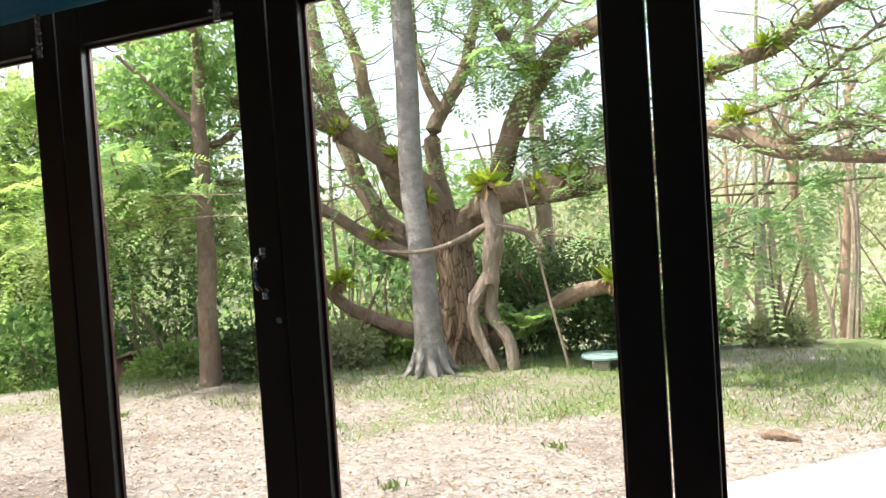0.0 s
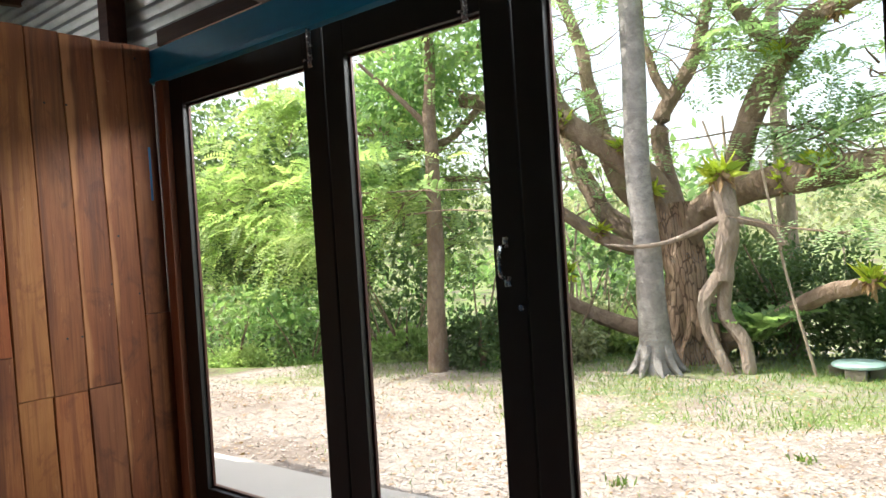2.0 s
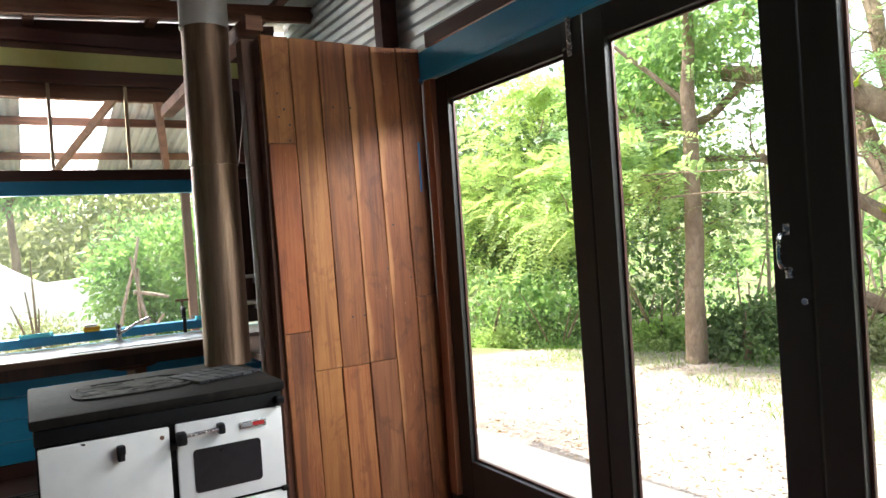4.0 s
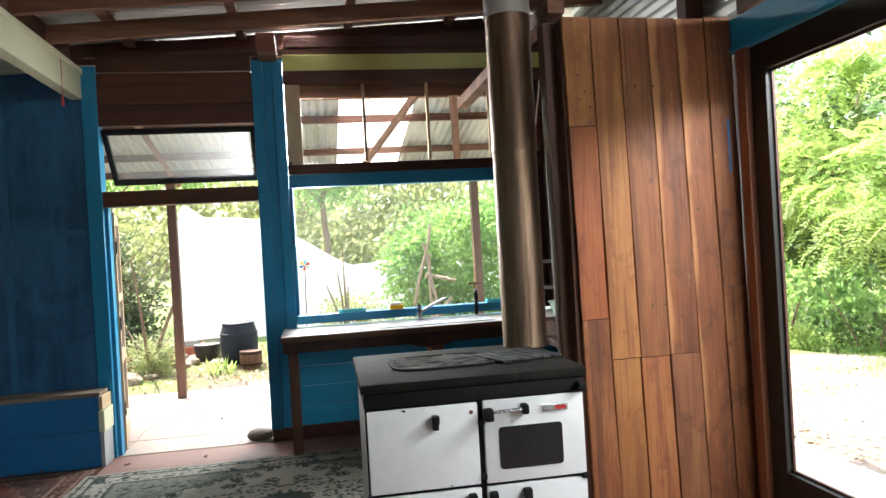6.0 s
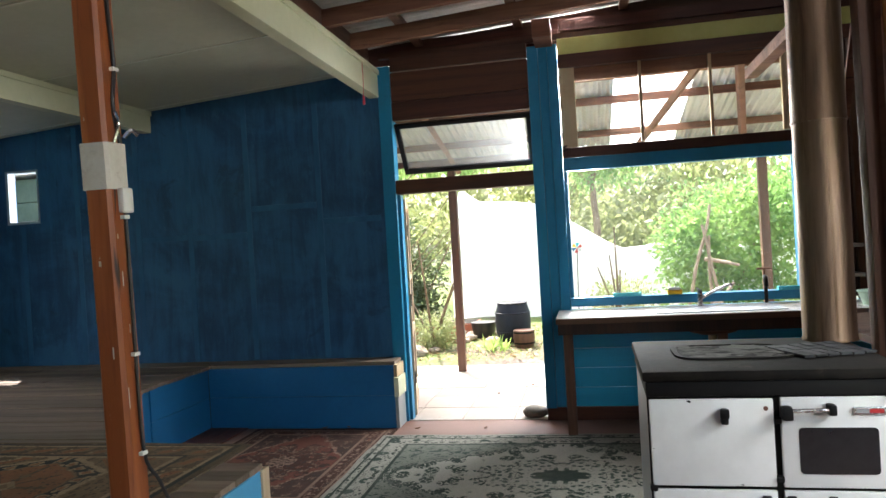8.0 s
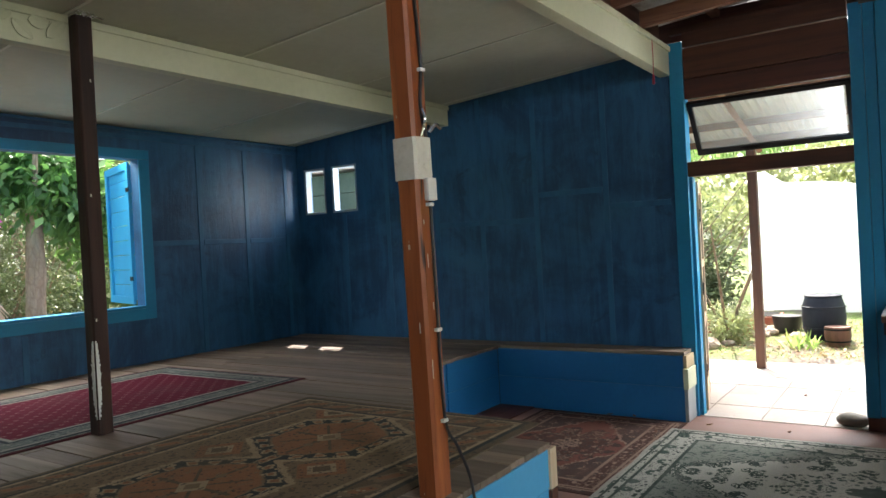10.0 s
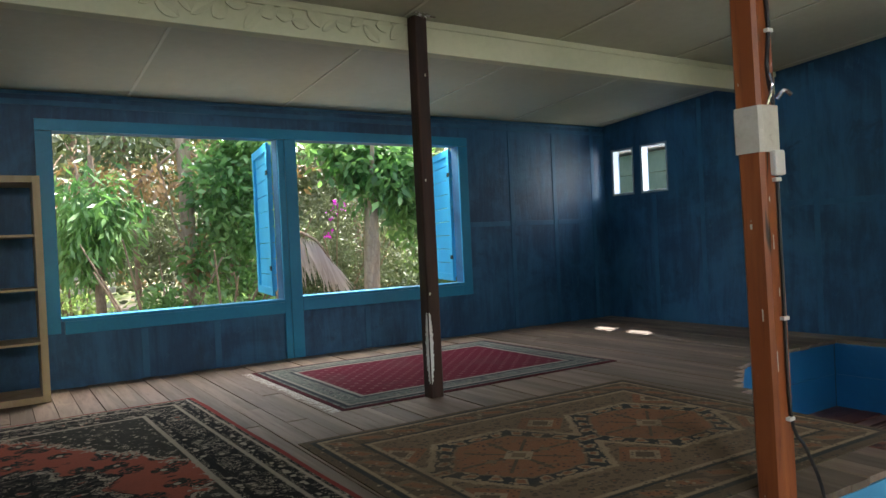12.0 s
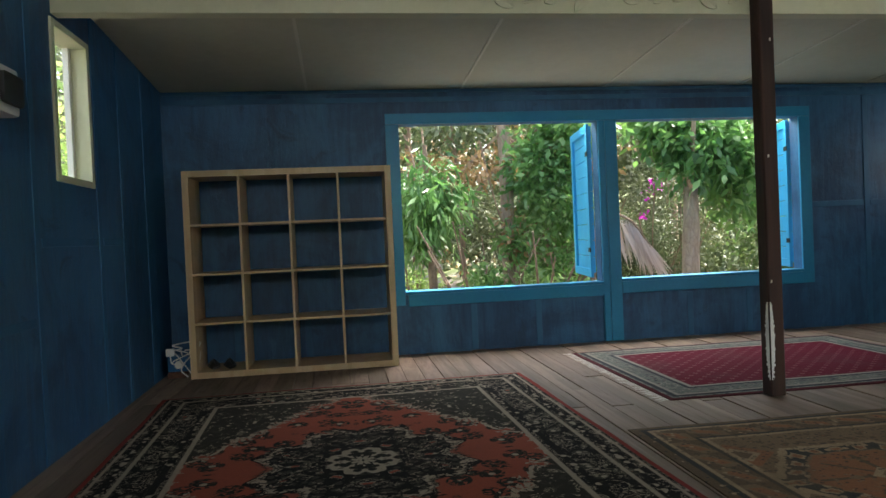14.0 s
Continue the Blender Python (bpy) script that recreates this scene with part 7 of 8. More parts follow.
for i, (at, s) in enumerate((((-2.95, 8.75, 2.02), 0.30), ((-4.30, 9.15, 2.55), 0.20), ((-5.1, 9.0, 2.95), 0.22), ((-4.0, 9.25, 1.95), 0.22), ((-2.3, 9.05, 3.32), 0.22), ((-2.0, 9.1, 2.05), 0.25),
                             ((-1.5, 8.7, 0.80), 0.22), ((-0.35, 8.1, 2.90), 0.20), ((0.2, 7.9, 3.05), 0.18), ((-2.4, 9.2, 1.95), 0.26), ((-5.55, 9.5, 0.85), 0.25), ((-1.7, 8.85, 3.65), 0.2), ((-0.1, 8.0, 2.4), 0.2), ((-4.8, 9.3, 1.45), 0.18))):
    staghorn(at, s, 200 + i)
fern = thing("birdsnest_fern", (-2.75, 9.25, 0.10), "large green fern beside the old trunk", "fern")
r = np.random.default_rng(17)
a = r.random(46) * 6.283
leafed(fern, "fronds", feather_leaves("fronds", r.normal(size=(46, 3)) * 0.05, np.stack([np.cos(a), np.sin(a), 1.3 + 0.7 * r.random(46)], 1), 18, M["leaf_mid"], 12, 0.62, 0.10))["kind"] = "stuff"

# branch sculpture standing before the trunk
bm = bmesh.new()
for pts, r0, r1 in ((((-2.97, 8.8, 0.78), (-2.95, 8.8, 1.1), (-2.93, 8.8, 1.45), (-2.94, 8.8, 1.95)), 0.10, 0.125),
                    (((-2.99, 8.8, 0.90), (-3.22, 8.8, 0.58), (-3.20, 8.8, 0.25), (-2.98, 8.8, -0.36)), 0.080, 0.065),
                    (((-2.99, 8.9, 0.86), (-3.03, 8.9, 0.42), (-2.84, 8.9, 0.10), (-2.82, 8.9, -0.36)), 0.085, 0.075),
                    (((-3.02, 8.8, 1.50), (-3.32, 8.77, 1.36), (-3.77, 8.50, 1.24), (-4.31, 8.45, 1.29)), 0.045, 0.014),
                    (((-2.86, 8.8, 1.50), (-2.54, 8.85, 1.40), (-2.35, 8.9, 1.17)), 0.05, 0.03)):
    limb(bm, pts, r0, r1, 10, 0.22)
tagged(part("branch_sculpture", bm, M["bark_sculpt"], None, "", True), "weathered grey branch sculpture with two curved legs", "sculpture")

# low round table, leaning pole
table = thing("round_garden_table", (-1.72, 9.15, ground_z(-1.72, 9.15)), "low round pale green garden table on white blocks", "table")
bm = bmesh.new()
tube(bm, [(0, 0, 0.125), (0, 0, 0.132), (0, 0, 0.155), (0, 0, 0.165)], [0.25, 0.27, 0.27, 0.25], 28)
M["table_green"] = surf("weathered_pale_green_paint", (0.17, 0.27, 0.24), (0.26, 0.37, 0.33), 5, 40, 0.6, 0.15, 0.002, dirt=(0.30, 0.22, 0.20))
part("top", bm, M["table_green"], table, "", True)
for a in (0.0, 1.6, 3.14, 4.7):
    bm = bmesh.new()
    add_box(bm, 0.2 * math.cos(a) - 0.10, 0.2 * math.cos(a) + 0.10, 0.2 * math.sin(a) - 0.05, 0.2 * math.sin(a) + 0.05, -0.01, 0.122, 0.012)
    part("block", bm, M["stone"], table)
pole = thing("leaning_pole", (-2.10, 8.95, ground_z(-2.1, 8.95)), "thin pale pole leaning against the tree", "pole")
bm = bmesh.new()
tube(bm, bend([(0, 0, -0.02), (-0.28, 0.05, 1.2), (-0.50, 0.12, 2.45)], 4), spread([0.018, 0.014], 9), 7)
part("rod", bm, M["bark_pale"], pole, "", True)
log = thing("fallen_log", (0.05, 6.25, ground_z(0.05, 6.25) + 0.02), "short dark weathered log on the ground", "log")
bm = bmesh.new()
tube(bm, bend([(-0.13, 0.02, 0.01), (0, 0, 0.02), (0.13, -0.04, 0.005)], 4), spread([0.025, 0.045, 0.018], 9), 9, True, 0.4)
part("wood", bm, M["bark_limb"], log, "", True)


def small_tree(name, at, height, r, mat, label, blobs, leafmat, n, size, seed, lean=0.0, fork=3, slim=0.4, droop=0.3, shell=0.3):
    e = thing(name, (*at, ground_z(*at)), label, "tree")
    g = np.random.default_rng(seed)
    bm = bmesh.new()
    limb(bm, [(0, 0, -0.1), (lean * 0.3, 0.02, height * 0.35), (lean * 0.7, -0.03, height * 0.7), (lean, 0, height)], r, r * 0.45, 12, 0.12)
    part("trunk", bm, M[mat], e, "", True)
    for i in range(fork):
        h = height * (0.45 + 0.5 * g.random())
        a = g.random() * 6.28
        bm = bmesh.new()
        k = 0.5 + 0.6 * g.random()
        base = lean * h / height
        limb(bm, [(base, 0, h), (base + k * 0.5 * math.cos(a), k * 0.5 * math.sin(a), h + k * 0.5), (base + k * 1.3 * math.cos(a), k * 1.3 * math.sin(a), h + k * 1.3)], r * 0.4, r * 0.15, 7, 0.1, 4)
        part("limb", bm, M[mat], e, "", True)
    if n:
        leafed(e, "crown", broad_leaves("crown", blobs, n, size, M[leafmat], seed, droop, 7, slim, shell))
    return e


def bush(name, at, blobs, leafmat, n, size, seed, label, slim=0.45, droop=0.1):
    z = ground_z(*at)
    e = thing(name, (*at, z), label, "bush")
    g = np.random.default_rng(seed)
    for _ in range(5):
        a, k = g.random() * 6.28, 0.3 + 0.4 * g.random()
        bm = bmesh.new()
        tube(bm, bend([(0, 0, -0.05), (k * 0.4 * math.cos(a), k * 0.4 * math.sin(a), k), (k * math.cos(a), k * math.sin(a), 2.2 * k)], 3), spread([0.025, 0.008], 7), 6)
        part("stem", bm, M["bark_limb"], e)
    leafed(e, "foliage", broad_leaves("foliage", blobs, n, size, M[leafmat], seed, droop, 8, slim))
    return e


# trees and bushes beyond the yard
small_tree("yard_tree", (-6.45, 7.65), 4.6, 0.135, "bark_limb", "straight brown-barked tree at the yard's edge",
           ((0.2, 0.3, 4.4, 1.0, 0.8, 0.8), (-0.6, 0.2, 3.9, 0.9, 0.7, 0.6)), "leaf_mid", 3600, 0.12, 41, 0.22)
small_tree("gum_tree", (-2.78, 11.0), 6.0, 0.15, "bark_pale", "pale straight gum trunk behind the old tree", ((0, 0, 6.2, 1.2, 1.0, 0.8),), "leaf_olive", 2500, 0.14, 42, -0.1)
for i, (x, y, h, r, ln) in enumerate(((0.9, 12.2, 3.6, 0.085, -0.3), (1.35, 12.8, 4.2, 0.075, 0.25), (2.2, 14.0, 4.4, 0.08, 0.2), (-0.3, 13.5, 3.8, 0.06, 0.1), (-1.5, 14.0, 4.0, 0.07, -0.2), (3.4, 13.2, 4.3, 0.08, -0.2), (-0.9, 15.5, 4.6, 0.07, 0.3), (2.9, 16.0, 4.8, 0.08, 0.1))):
    small_tree("gum_tree", (x, y), h, r, "bark_gum", "slender pink-barked gum tree with sparse olive leaves",
               ((ln + 0.2, 0, h + 0.2, 1.0, 0.9, 0.55), (ln - 0.7, 0.1, h - 0.5, 0.7, 0.6, 0.4), (ln + 0.8, 0, h - 0.9, 0.6, 0.6, 0.35)), "leaf_olive", 900, 0.10, 300 + i, ln, 5, 0.22, 0.7)
YARD = ((-5.3, 10.4, 0.7, 0.6, "leaf_bright"), (-4.5, 10.3, 0.42, 0.45, "leaf_bright"), (-6.05, 8.1, 0.55, 0.7, "leaf_dark"), (-5.9, 10.4, 0.9, 0.8, "leaf_olive"), (-5.2, 9.0, 0.35, 0.35, "leaf_olive"), (-7.6, 8.3, 0.35, 0.4, "leaf_bright"),
        (-12.0, 8.2, 0.75, 0.7, "leaf_bright"), (-10.3, 8.6, 0.35, 0.35, "leaf_mid"), (-8.1, 8.4, 0.25, 0.3, "leaf_bright"), (-12.9, 7.0, 0.7, 0.6, "leaf_mid"), (-13.4, 6.6, 0.9, 0.9, "leaf_olive"), (-14.2, 5.8, 1.1, 1.4, "leaf_mid"),
        (-2.6, 10.2, 0.9, 1.3, "leaf_dark"), (-1.5, 10.4, 0.8, 1.0, "leaf_dark"), (-0.7, 10.6, 0.5, 0.55, "leaf_mid"), (0.3, 10.8, 0.4, 0.3, "leaf_olive"), (2.0, 11.6, 0.5, 0.45, "leaf_bright"), (-3.6, 10.6, 1.0, 1.5, "leaf_dark"))
for i, (x, y, w, h, mt) in enumerate(YARD):
    bush("bush", (x, y), ((0, 0, h * 0.55, w, w * 0.7, h * 0.6), (w * 0.5, 0.1, h * 0.8, w * 0.5, w * 0.5, h * 0.45), (-w * 0.5, -0.1, h * 0.4, w * 0.6, w * 0.5, h * 0.45)),
         mt, 5200 if w > 0.6 else 2600, 0.085, 400 + i, {"leaf_dark": "dark green leafy bush at the yard's edge", "leaf_mid": "green leafy bush at the yard's edge", "leaf_bright": "bright yellow-green bush at the yard's edge", "leaf_olive": "low olive shrub at the yard's edge"}[mt])


def woods(name, rows, n, size, mat, seed, label):
    g = np.random.default_rng(seed)
    blobs = []
    for x0, y0, x1, y1, k, z0, h, w in rows:
        for _ in range(k):
            f = g.random()
            x, y = x0 + (x1 - x0) * f + g.normal() * w * 0.5, y0 + (y1 - y0) * f + g.normal() * w * 0.5
            hh = h * (0.55 + 0.7 * g.random())
            z = ground_z(x, y) if z0 is None else z0
            for q in range(4):
                blobs.append((x + g.normal() * w * 0.5, y + g.normal() * w * 0.5, z + hh * (0.15 + 0.27 * q), w * (0.55 + 0.4 * g.random()), w * (0.5 + 0.4 * g.random()), hh * 0.20))
    ob = new(name, broad_leaves(name, blobs, n, size, M[mat], seed, 0.15, 44, 0.5, 0.35, (3.0, 3.0, 0.9)))
    return tagged(ob, label, "woods", kind="stuff")


# dark leaf here: the shade behind the bright boughs is in the colour
woods("far_woods", ((-22, 8.5, -7.5, 11.5, 16, 0.8, 3.2, 1.2), (-12, 11.2, -5.5, 13.5, 3, None, 4.2, 1.2)), 24000, 0.17, "leaf_dark", 1, "dense woods behind the yard, leaf darkened for shade")
woods("far_woods", ((-20, 9.4, -6.0, 12.2, 14, None, 2.0, 1.0), (-12, 11.5, -5.5, 13.5, 6, None, 3.6, 1.1)), 20000, 0.13, "leaf_dark", 5, "undergrowth behind the yard, leaf darkened for shade")
woods("far_woods", ((-34, 10, -9, 19, 18, None, 7.0, 2.0),), 30000, 0.26, "leaf_mid", 2, "green forest trees in the valley")
woods("far_woods", ((-6, 17, 9, 21, 13, None, 3.6, 1.2), (-14, 26, 16, 30, 16, None, 5.0, 2.0)), 26000, 0.2, "leaf_olive", 3, "sparse olive scrub in the valley")
# pale olive leaf puts the distance haze into the colour
woods("far_woods", ((-120, 55, 90, 105, 60, None, 9, 7),), 22000, 0.9, "leaf_olive", 4, "olive forest on the far hillside, leaf paled for haze")
g = np.random.default_rng(77)
bm = bmesh.new()
for _ in range(70):
    x, y = g.uniform(-13, 4.5), g.uniform(11, 19)
    z = ground_z(x, y)
    h = g.uniform(2.5, 5.5)
    tube(bm, bend([(x, y, z - 0.1), (x + g.normal() * 0.15, y, z + h * 0.5), (x + g.normal() * 0.4, y, z + h)], 3), spread([0.05, 0.02], 7), 6, False)
tagged(part("far_stems", bm, M["bark_pale"]), "thin pale stems of distant saplings", "woods", kind="stuff")

# small sheds half hidden at the yard's edge
for x, y, w, h, mat, label in ((-8.95, 9.6, 1.4, 0.80, "slab", "low pinkish shed half hidden by bushes"), (-11.4, 9.9, 0.9, 0.85, "tile_out", "small pale shed with a pitched roof")):
    z = ground_z(x, y)
    e = thing("garden_shed", (x, y, z), label, "shed")
    box_part("wall", (-w / 2, w / 2, -0.5, 0.5, -0.4, h), M[mat], e, "", 0.01)
    bm = bmesh.new()
    for sg in (-1, 1):
        vs = [bm.verts.new(q) for q in ((0, -0.65, h + 0.16), (0, 0.65, h + 0.16), (sg * (w / 2 + 0.15), 0.65, h - 0.05), (sg * (w / 2 + 0.15), -0.65, h - 0.05))]
        lo = [bm.verts.new(v.co - Vector((0, 0, 0.04))) for v in vs]
        bm.faces.new(vs)
        bm.faces.new(lo[::-1])
        for k in range(4):
            bm.faces.new((vs[k], lo[k], lo[(k + 1) % 4], vs[(k + 1) % 4]))
    part("roof", bm, M["bark_pale"], e)
    box_part("door", (-0.25, 0.25, -0.53, -0.502, -0.2, h * 0.85), M["leg_wood"], e, "", 0.004)

# fallen leaves and grass over the yard
def scatter(name, n, x0, x1, y0, y1, size, mat, seed, label, upright=False, keep=None):
    g = np.random.default_rng(seed)
    x, y = g.uniform(x0, x1, n), g.uniform(y0, y1, n)
    if keep:
        ok = np.array([keep(a, b, g) for a, b in zip(x, y)])
        x, y = x[ok], y[ok]
    z = np.array([ground_z(a, b) for a, b in zip(x, y)])
    pos = np.stack([x, y, z + (0.0 if upright else 0.012)], 1)
    a = g.random(len(x)) * 6.283
    tilt = g.uniform(0.8, 2.5, len(x)) if upright else g.normal(size=len(x)) * 0.25
    al = unit(np.stack([np.cos(a), np.sin(a), tilt], 1))
    sd = unit(np.cross(al, np.stack([np.zeros_like(a), np.zeros_like(a), np.ones_like(a)], 1) + g.normal(size=(len(a), 3)) * 0.3))
    L = size * (0.5 + g.random(len(x)))
    ob = new(name, leaf_mesh(name, pos, al, sd, L, L * (0.10 if upright else 0.5), M[mat], 0.15))
    return tagged(ob, label, "ground cover", kind="stuff")


def off_apron(x, y, g):
    return y > (3.5 if x < -1.6 else 3.6 + (x + 1.6) * 0.83) + 0.05


scatter("leaf_litter", 42000, -9, 3.5, 3.45, 8.5, 0.030, "leaf_litter", 11, "pale fallen leaves strewn over the yard", False, off_apron)
scatter("leaf_litter", 9000, -8, 3.5, 3.5, 9.5, 0.035, "leaf_dry", 12, "brown fallen leaves strewn over the yard", False, off_apron)
scatter("grass", 30000, -9, 4, 5.4, 10.2, 0.075, "grass", 13, "short uneven grass towards the yard's edge", True,
        lambda x, y, g: noise.noise((x * 0.7, y * 0.9, 2)) + 0.35 * noise.noise((x * 2.3, y * 2.3, 8)) + (y - 7.1) * 0.28 > g.uniform(-0.15, 0.25))
scatter("grass", 7000, -8, 3.5, 3.7, 6.4, 0.045, "grass", 14, "sparse short grass in the dry yard", True,
        lambda x, y, g: off_apron(x, y, g) and noise.noise((x * 1.3, y * 1.6, 12)) > g.uniform(0.05, 0.5))
for i, (x, y) in enumerate(((-6.2, 6.0), (-1.5, 5.6), (-5.2, 4.9), (0.5, 7.6), (-2.3, 4.4))):
    e = thing("weed_tuft", (x, y, ground_z(x, y)), "small green weed tuft in the dry yard", "weed", "weed tufts")
    g = np.random.default_rng(500 + i)
    al = unit(np.stack([g.normal(size=40), g.normal(size=40), 0.9 + g.random(40)], 1))
    L = 0.035 + 0.05 * g.random(40)
    leafed(e, "leaves", leaf_mesh("leaves", g.normal(size=(40, 3)) * np.array([0.04, 0.04, 0.0]), al, unit(np.cross(al, g.normal(size=(40, 3)))), L, L * 0.22, M["grass"]))["kind"] = "stuff"

# ---- kitchen side: paved veranda, garden, white tunnel ----
bm = bmesh.new()
add_box(bm, -8.92, KX - 0.122, -3.2, 3.4, -0.30, -0.022)
veranda = structure("veranda_floor", bm, M["apron"], "paved veranda floor outside the kitchen")
bm = bmesh.new()
add_box(bm, 0, 0.432, 0, 0.432, -0.03, 0.0, 0.004)
paver = to_mesh("paver", bm, M["tile_out"])
for i in range(6):
    for j in range(15):
        ob = new("paver", paver)
        ob.parent = veranda
        ob.location = (-8.90 + 0.437 * i, -3.18 + 0.437 * j, 0.004 + 0.002 * ((i * 5 + j * 3) % 3))


def veranda_z(x):
    return 2.98 + 0.20 * (x + 6.4)


M["clear_sheet"] = glass("white_translucent_sheet", (0.95, 0.95, 0.95), 0.75)
for y0, y1, m, lab in ((-3.2, 0.42, "zinc", "corrugated iron veranda roof"), (0.42, 1.12, "clear_sheet", "translucent veranda roof sheet"), (1.12, 2.48, "zinc", "corrugated iron veranda roof")):
    structure("veranda_roof", corrugated(-9.0, KX - 0.14, y0, y1, lambda x, y: veranda_z(x), 0.076, 0.012, "x"), M[m], lab, True)
for x in (-6.75, -7.3, -8.2, -8.75):
    bm = bmesh.new()
    add_box(bm, x - 0.02, x + 0.02, -3.2, 2.48, veranda_z(x) - 0.085, veranda_z(x) - 0.014, 0.003)
    tagged(new("veranda_purlin", to_mesh("veranda_purlin", bm, M["rafter"])), "brown timber veranda purlin", kind="structure")
for y, dy in ((-1.37, 0.0), (0.62, 0.5), (1.87, -0.5)):
    bm = bmesh.new()
    tube(bm, [(KX - 0.15, y + dy, veranda_z(KX) - 0.13), (-8.9, y, veranda_z(-8.9) - 0.13)], [0.04, 0.04], 4)
    tagged(new("veranda_rafter", to_mesh("veranda_rafter", bm, M["rafter"])), "brown timber veranda rafter", kind="structure")
for y in (-1.385, 1.965):
    e = thing("veranda_post", (-8.52, y, 0.006), "square brown timber veranda post", "post", "veranda posts")
    box_part("shaft", (-0.045, 0.045, -0.045, 0.045, 0.0, veranda_z(-8.52) - 0.175), M["leg_wood"], e, "", 0.006)

barrel = thing("rain_barrel", (-10.4, -0.98, ground_z(-10.4, -0.98)), "dark blue-grey plastic barrel with hoops", "barrel")
M["barrel"] = surf("dark_blue_plastic", (0.012, 0.014, 0.022), (0.022, 0.026, 0.036), 2, 20, 0.6, 0.1, 0.002, spec=0.25)
bm = bmesh.new()
tube(bm, [(0, 0, z) for z in (-0.02, 0.02, 0.16, 0.28, 0.40, 0.52, 0.545)], [0.20, 0.212, 0.242, 0.25, 0.242, 0.205, 0.195], 26)
part("body", bm, M["barrel"], barrel, "", True)
for z, r in ((0.14, 0.240), (0.40, 0.244), (0.535, 0.208)):
    bm = bmesh.new()
    tube(bm, [(0, 0, z - 0.012), (0, 0, z - 0.008), (0, 0, z + 0.008), (0, 0, z + 0.012)], [r - 0.004, r + 0.006, r + 0.006, r - 0.004], 26)
    part("hoop", bm, M["barrel"], barrel, "", True)
tub = thing("half_barrel", (-10.02, -0.80, ground_z(-10.02, -0.8)), "small brown wooden half barrel", "planter")
bm = bmesh.new()
tube(bm, [(0, 0, -0.01), (0, 0, 0.12), (0, 0, 0.23), (0, 0, 0.225)], [0.12, 0.145, 0.14, 0.12], 18)
part("body", bm, M["leg_wood"], tub, "", True)
for z in (0.05, 0.19):
    bm = bmesh.new()
    tube(bm, [(0, 0, z), (0, 0, z + 0.02)], [0.143, 0.147], 18, False)
    part("hoop", bm, M["iron"], tub)
iris = thing("strap_leaf_plant", (-9.75, -1.15, ground_z(-9.75, -1.15)), "green strap-leaved plant in the garden", "plant")
g = np.random.default_rng(5)
al = unit(np.stack([g.normal(size=60) * 0.6, g.normal(size=60) * 0.6, 0.5 + g.random(60)], 1))
leafed(iris, "leaves", leaf_mesh("leaves", g.normal(size=(60, 3)) * np.array([0.08, 0.08, 0.01]), al, unit(np.cross(al, g.normal(size=(60, 3)))), 0.12 + 0.14 * g.random(60), np.full(60, 0.03), M["leaf_bright"], 0.3))["kind"] = "stuff"
M["terracotta"] = surf("terracotta", (0.30, 0.09, 0.05), (0.38, 0.13, 0.075), 3, 30, 0.8, 0.2, 0.003)
for x, y, lx, ly, h in ((-10.6, -2.25, 0.22, 0.45, 0.2), (-11.2, -1.9, 0.3, 0.3, 0.16)):
    e = thing("planter_box", (x, y, ground_z(x, y)), "terracotta red planter trough", "planter")
    box_part("trough", (-lx, lx, -ly, ly, -0.01, h), M["terracotta"], e, "", 0.01)
    box_part("soil", (-lx + 0.03, lx - 0.03, -ly + 0.03, ly - 0.03, h - 0.002, h + 0.008), M["iron_top"], e, "", 0.003)
e = thing("black_tub", (-10.75, -1.45, ground_z(-10.75, -1.45)), "black plastic garden tub", "tub")
bm = bmesh.new()
tube(bm, [(0, 0, -0.01), (0, 0, 0.22), (0, 0, 0.215)], [0.15, 0.19, 0.17], 18)
part("tub", bm, M["black"], e, "", True)
random.seed(14)
for i in range(26):
    x, y = random.uniform(-11.4, -9.5), random.uniform(-3.0, -1.0) if i < 20 else random.uniform(0.2, 2.6)
    s = random.uniform(0.05, 0.14)
    e = thing("garden_rock", (x, y, ground_z(x, y)), "rough pale garden rock", "rock", "garden rocks", rz=random.uniform(0, 180))
    bm = bmesh.new()
    bmesh.ops.create_icosphere(bm, subdivisions=2, radius=1)
    for v in bm.verts:
        k = 1 + 0.3 * noise.noise(v.co * 1.3 + Vector((i, 0, 0)))
        v.co = Vector((v.co.x * s * 1.3 * k, v.co.y * s * k, s * 0.35 + v.co.z * s * 0.6 * k))
    part("rock", bm, M["bark_pale"] if i % 3 else M["brick"], e)
for i, (a, b2) in enumerate((((-10.9, -2.6, 0.25), (-10.3, -1.7, 0.12)), ((-10.5, -1.9, 0.10), (-10.45, -1.75, 0.52)), ((-11.3, -2.6, 0.3), (-11.1, -1.4, 0.22)))):
    e = thing("loose_timber", a, "pale loose timber lying in the garden", "timber", "loose timbers")
    bm = bmesh.new()
    tube(bm, [(0, 0, 0), tuple(Vector(b2) - Vector(a))], [0.035, 0.03], 7)
    part("length", bm, M["bark_pale"], e)

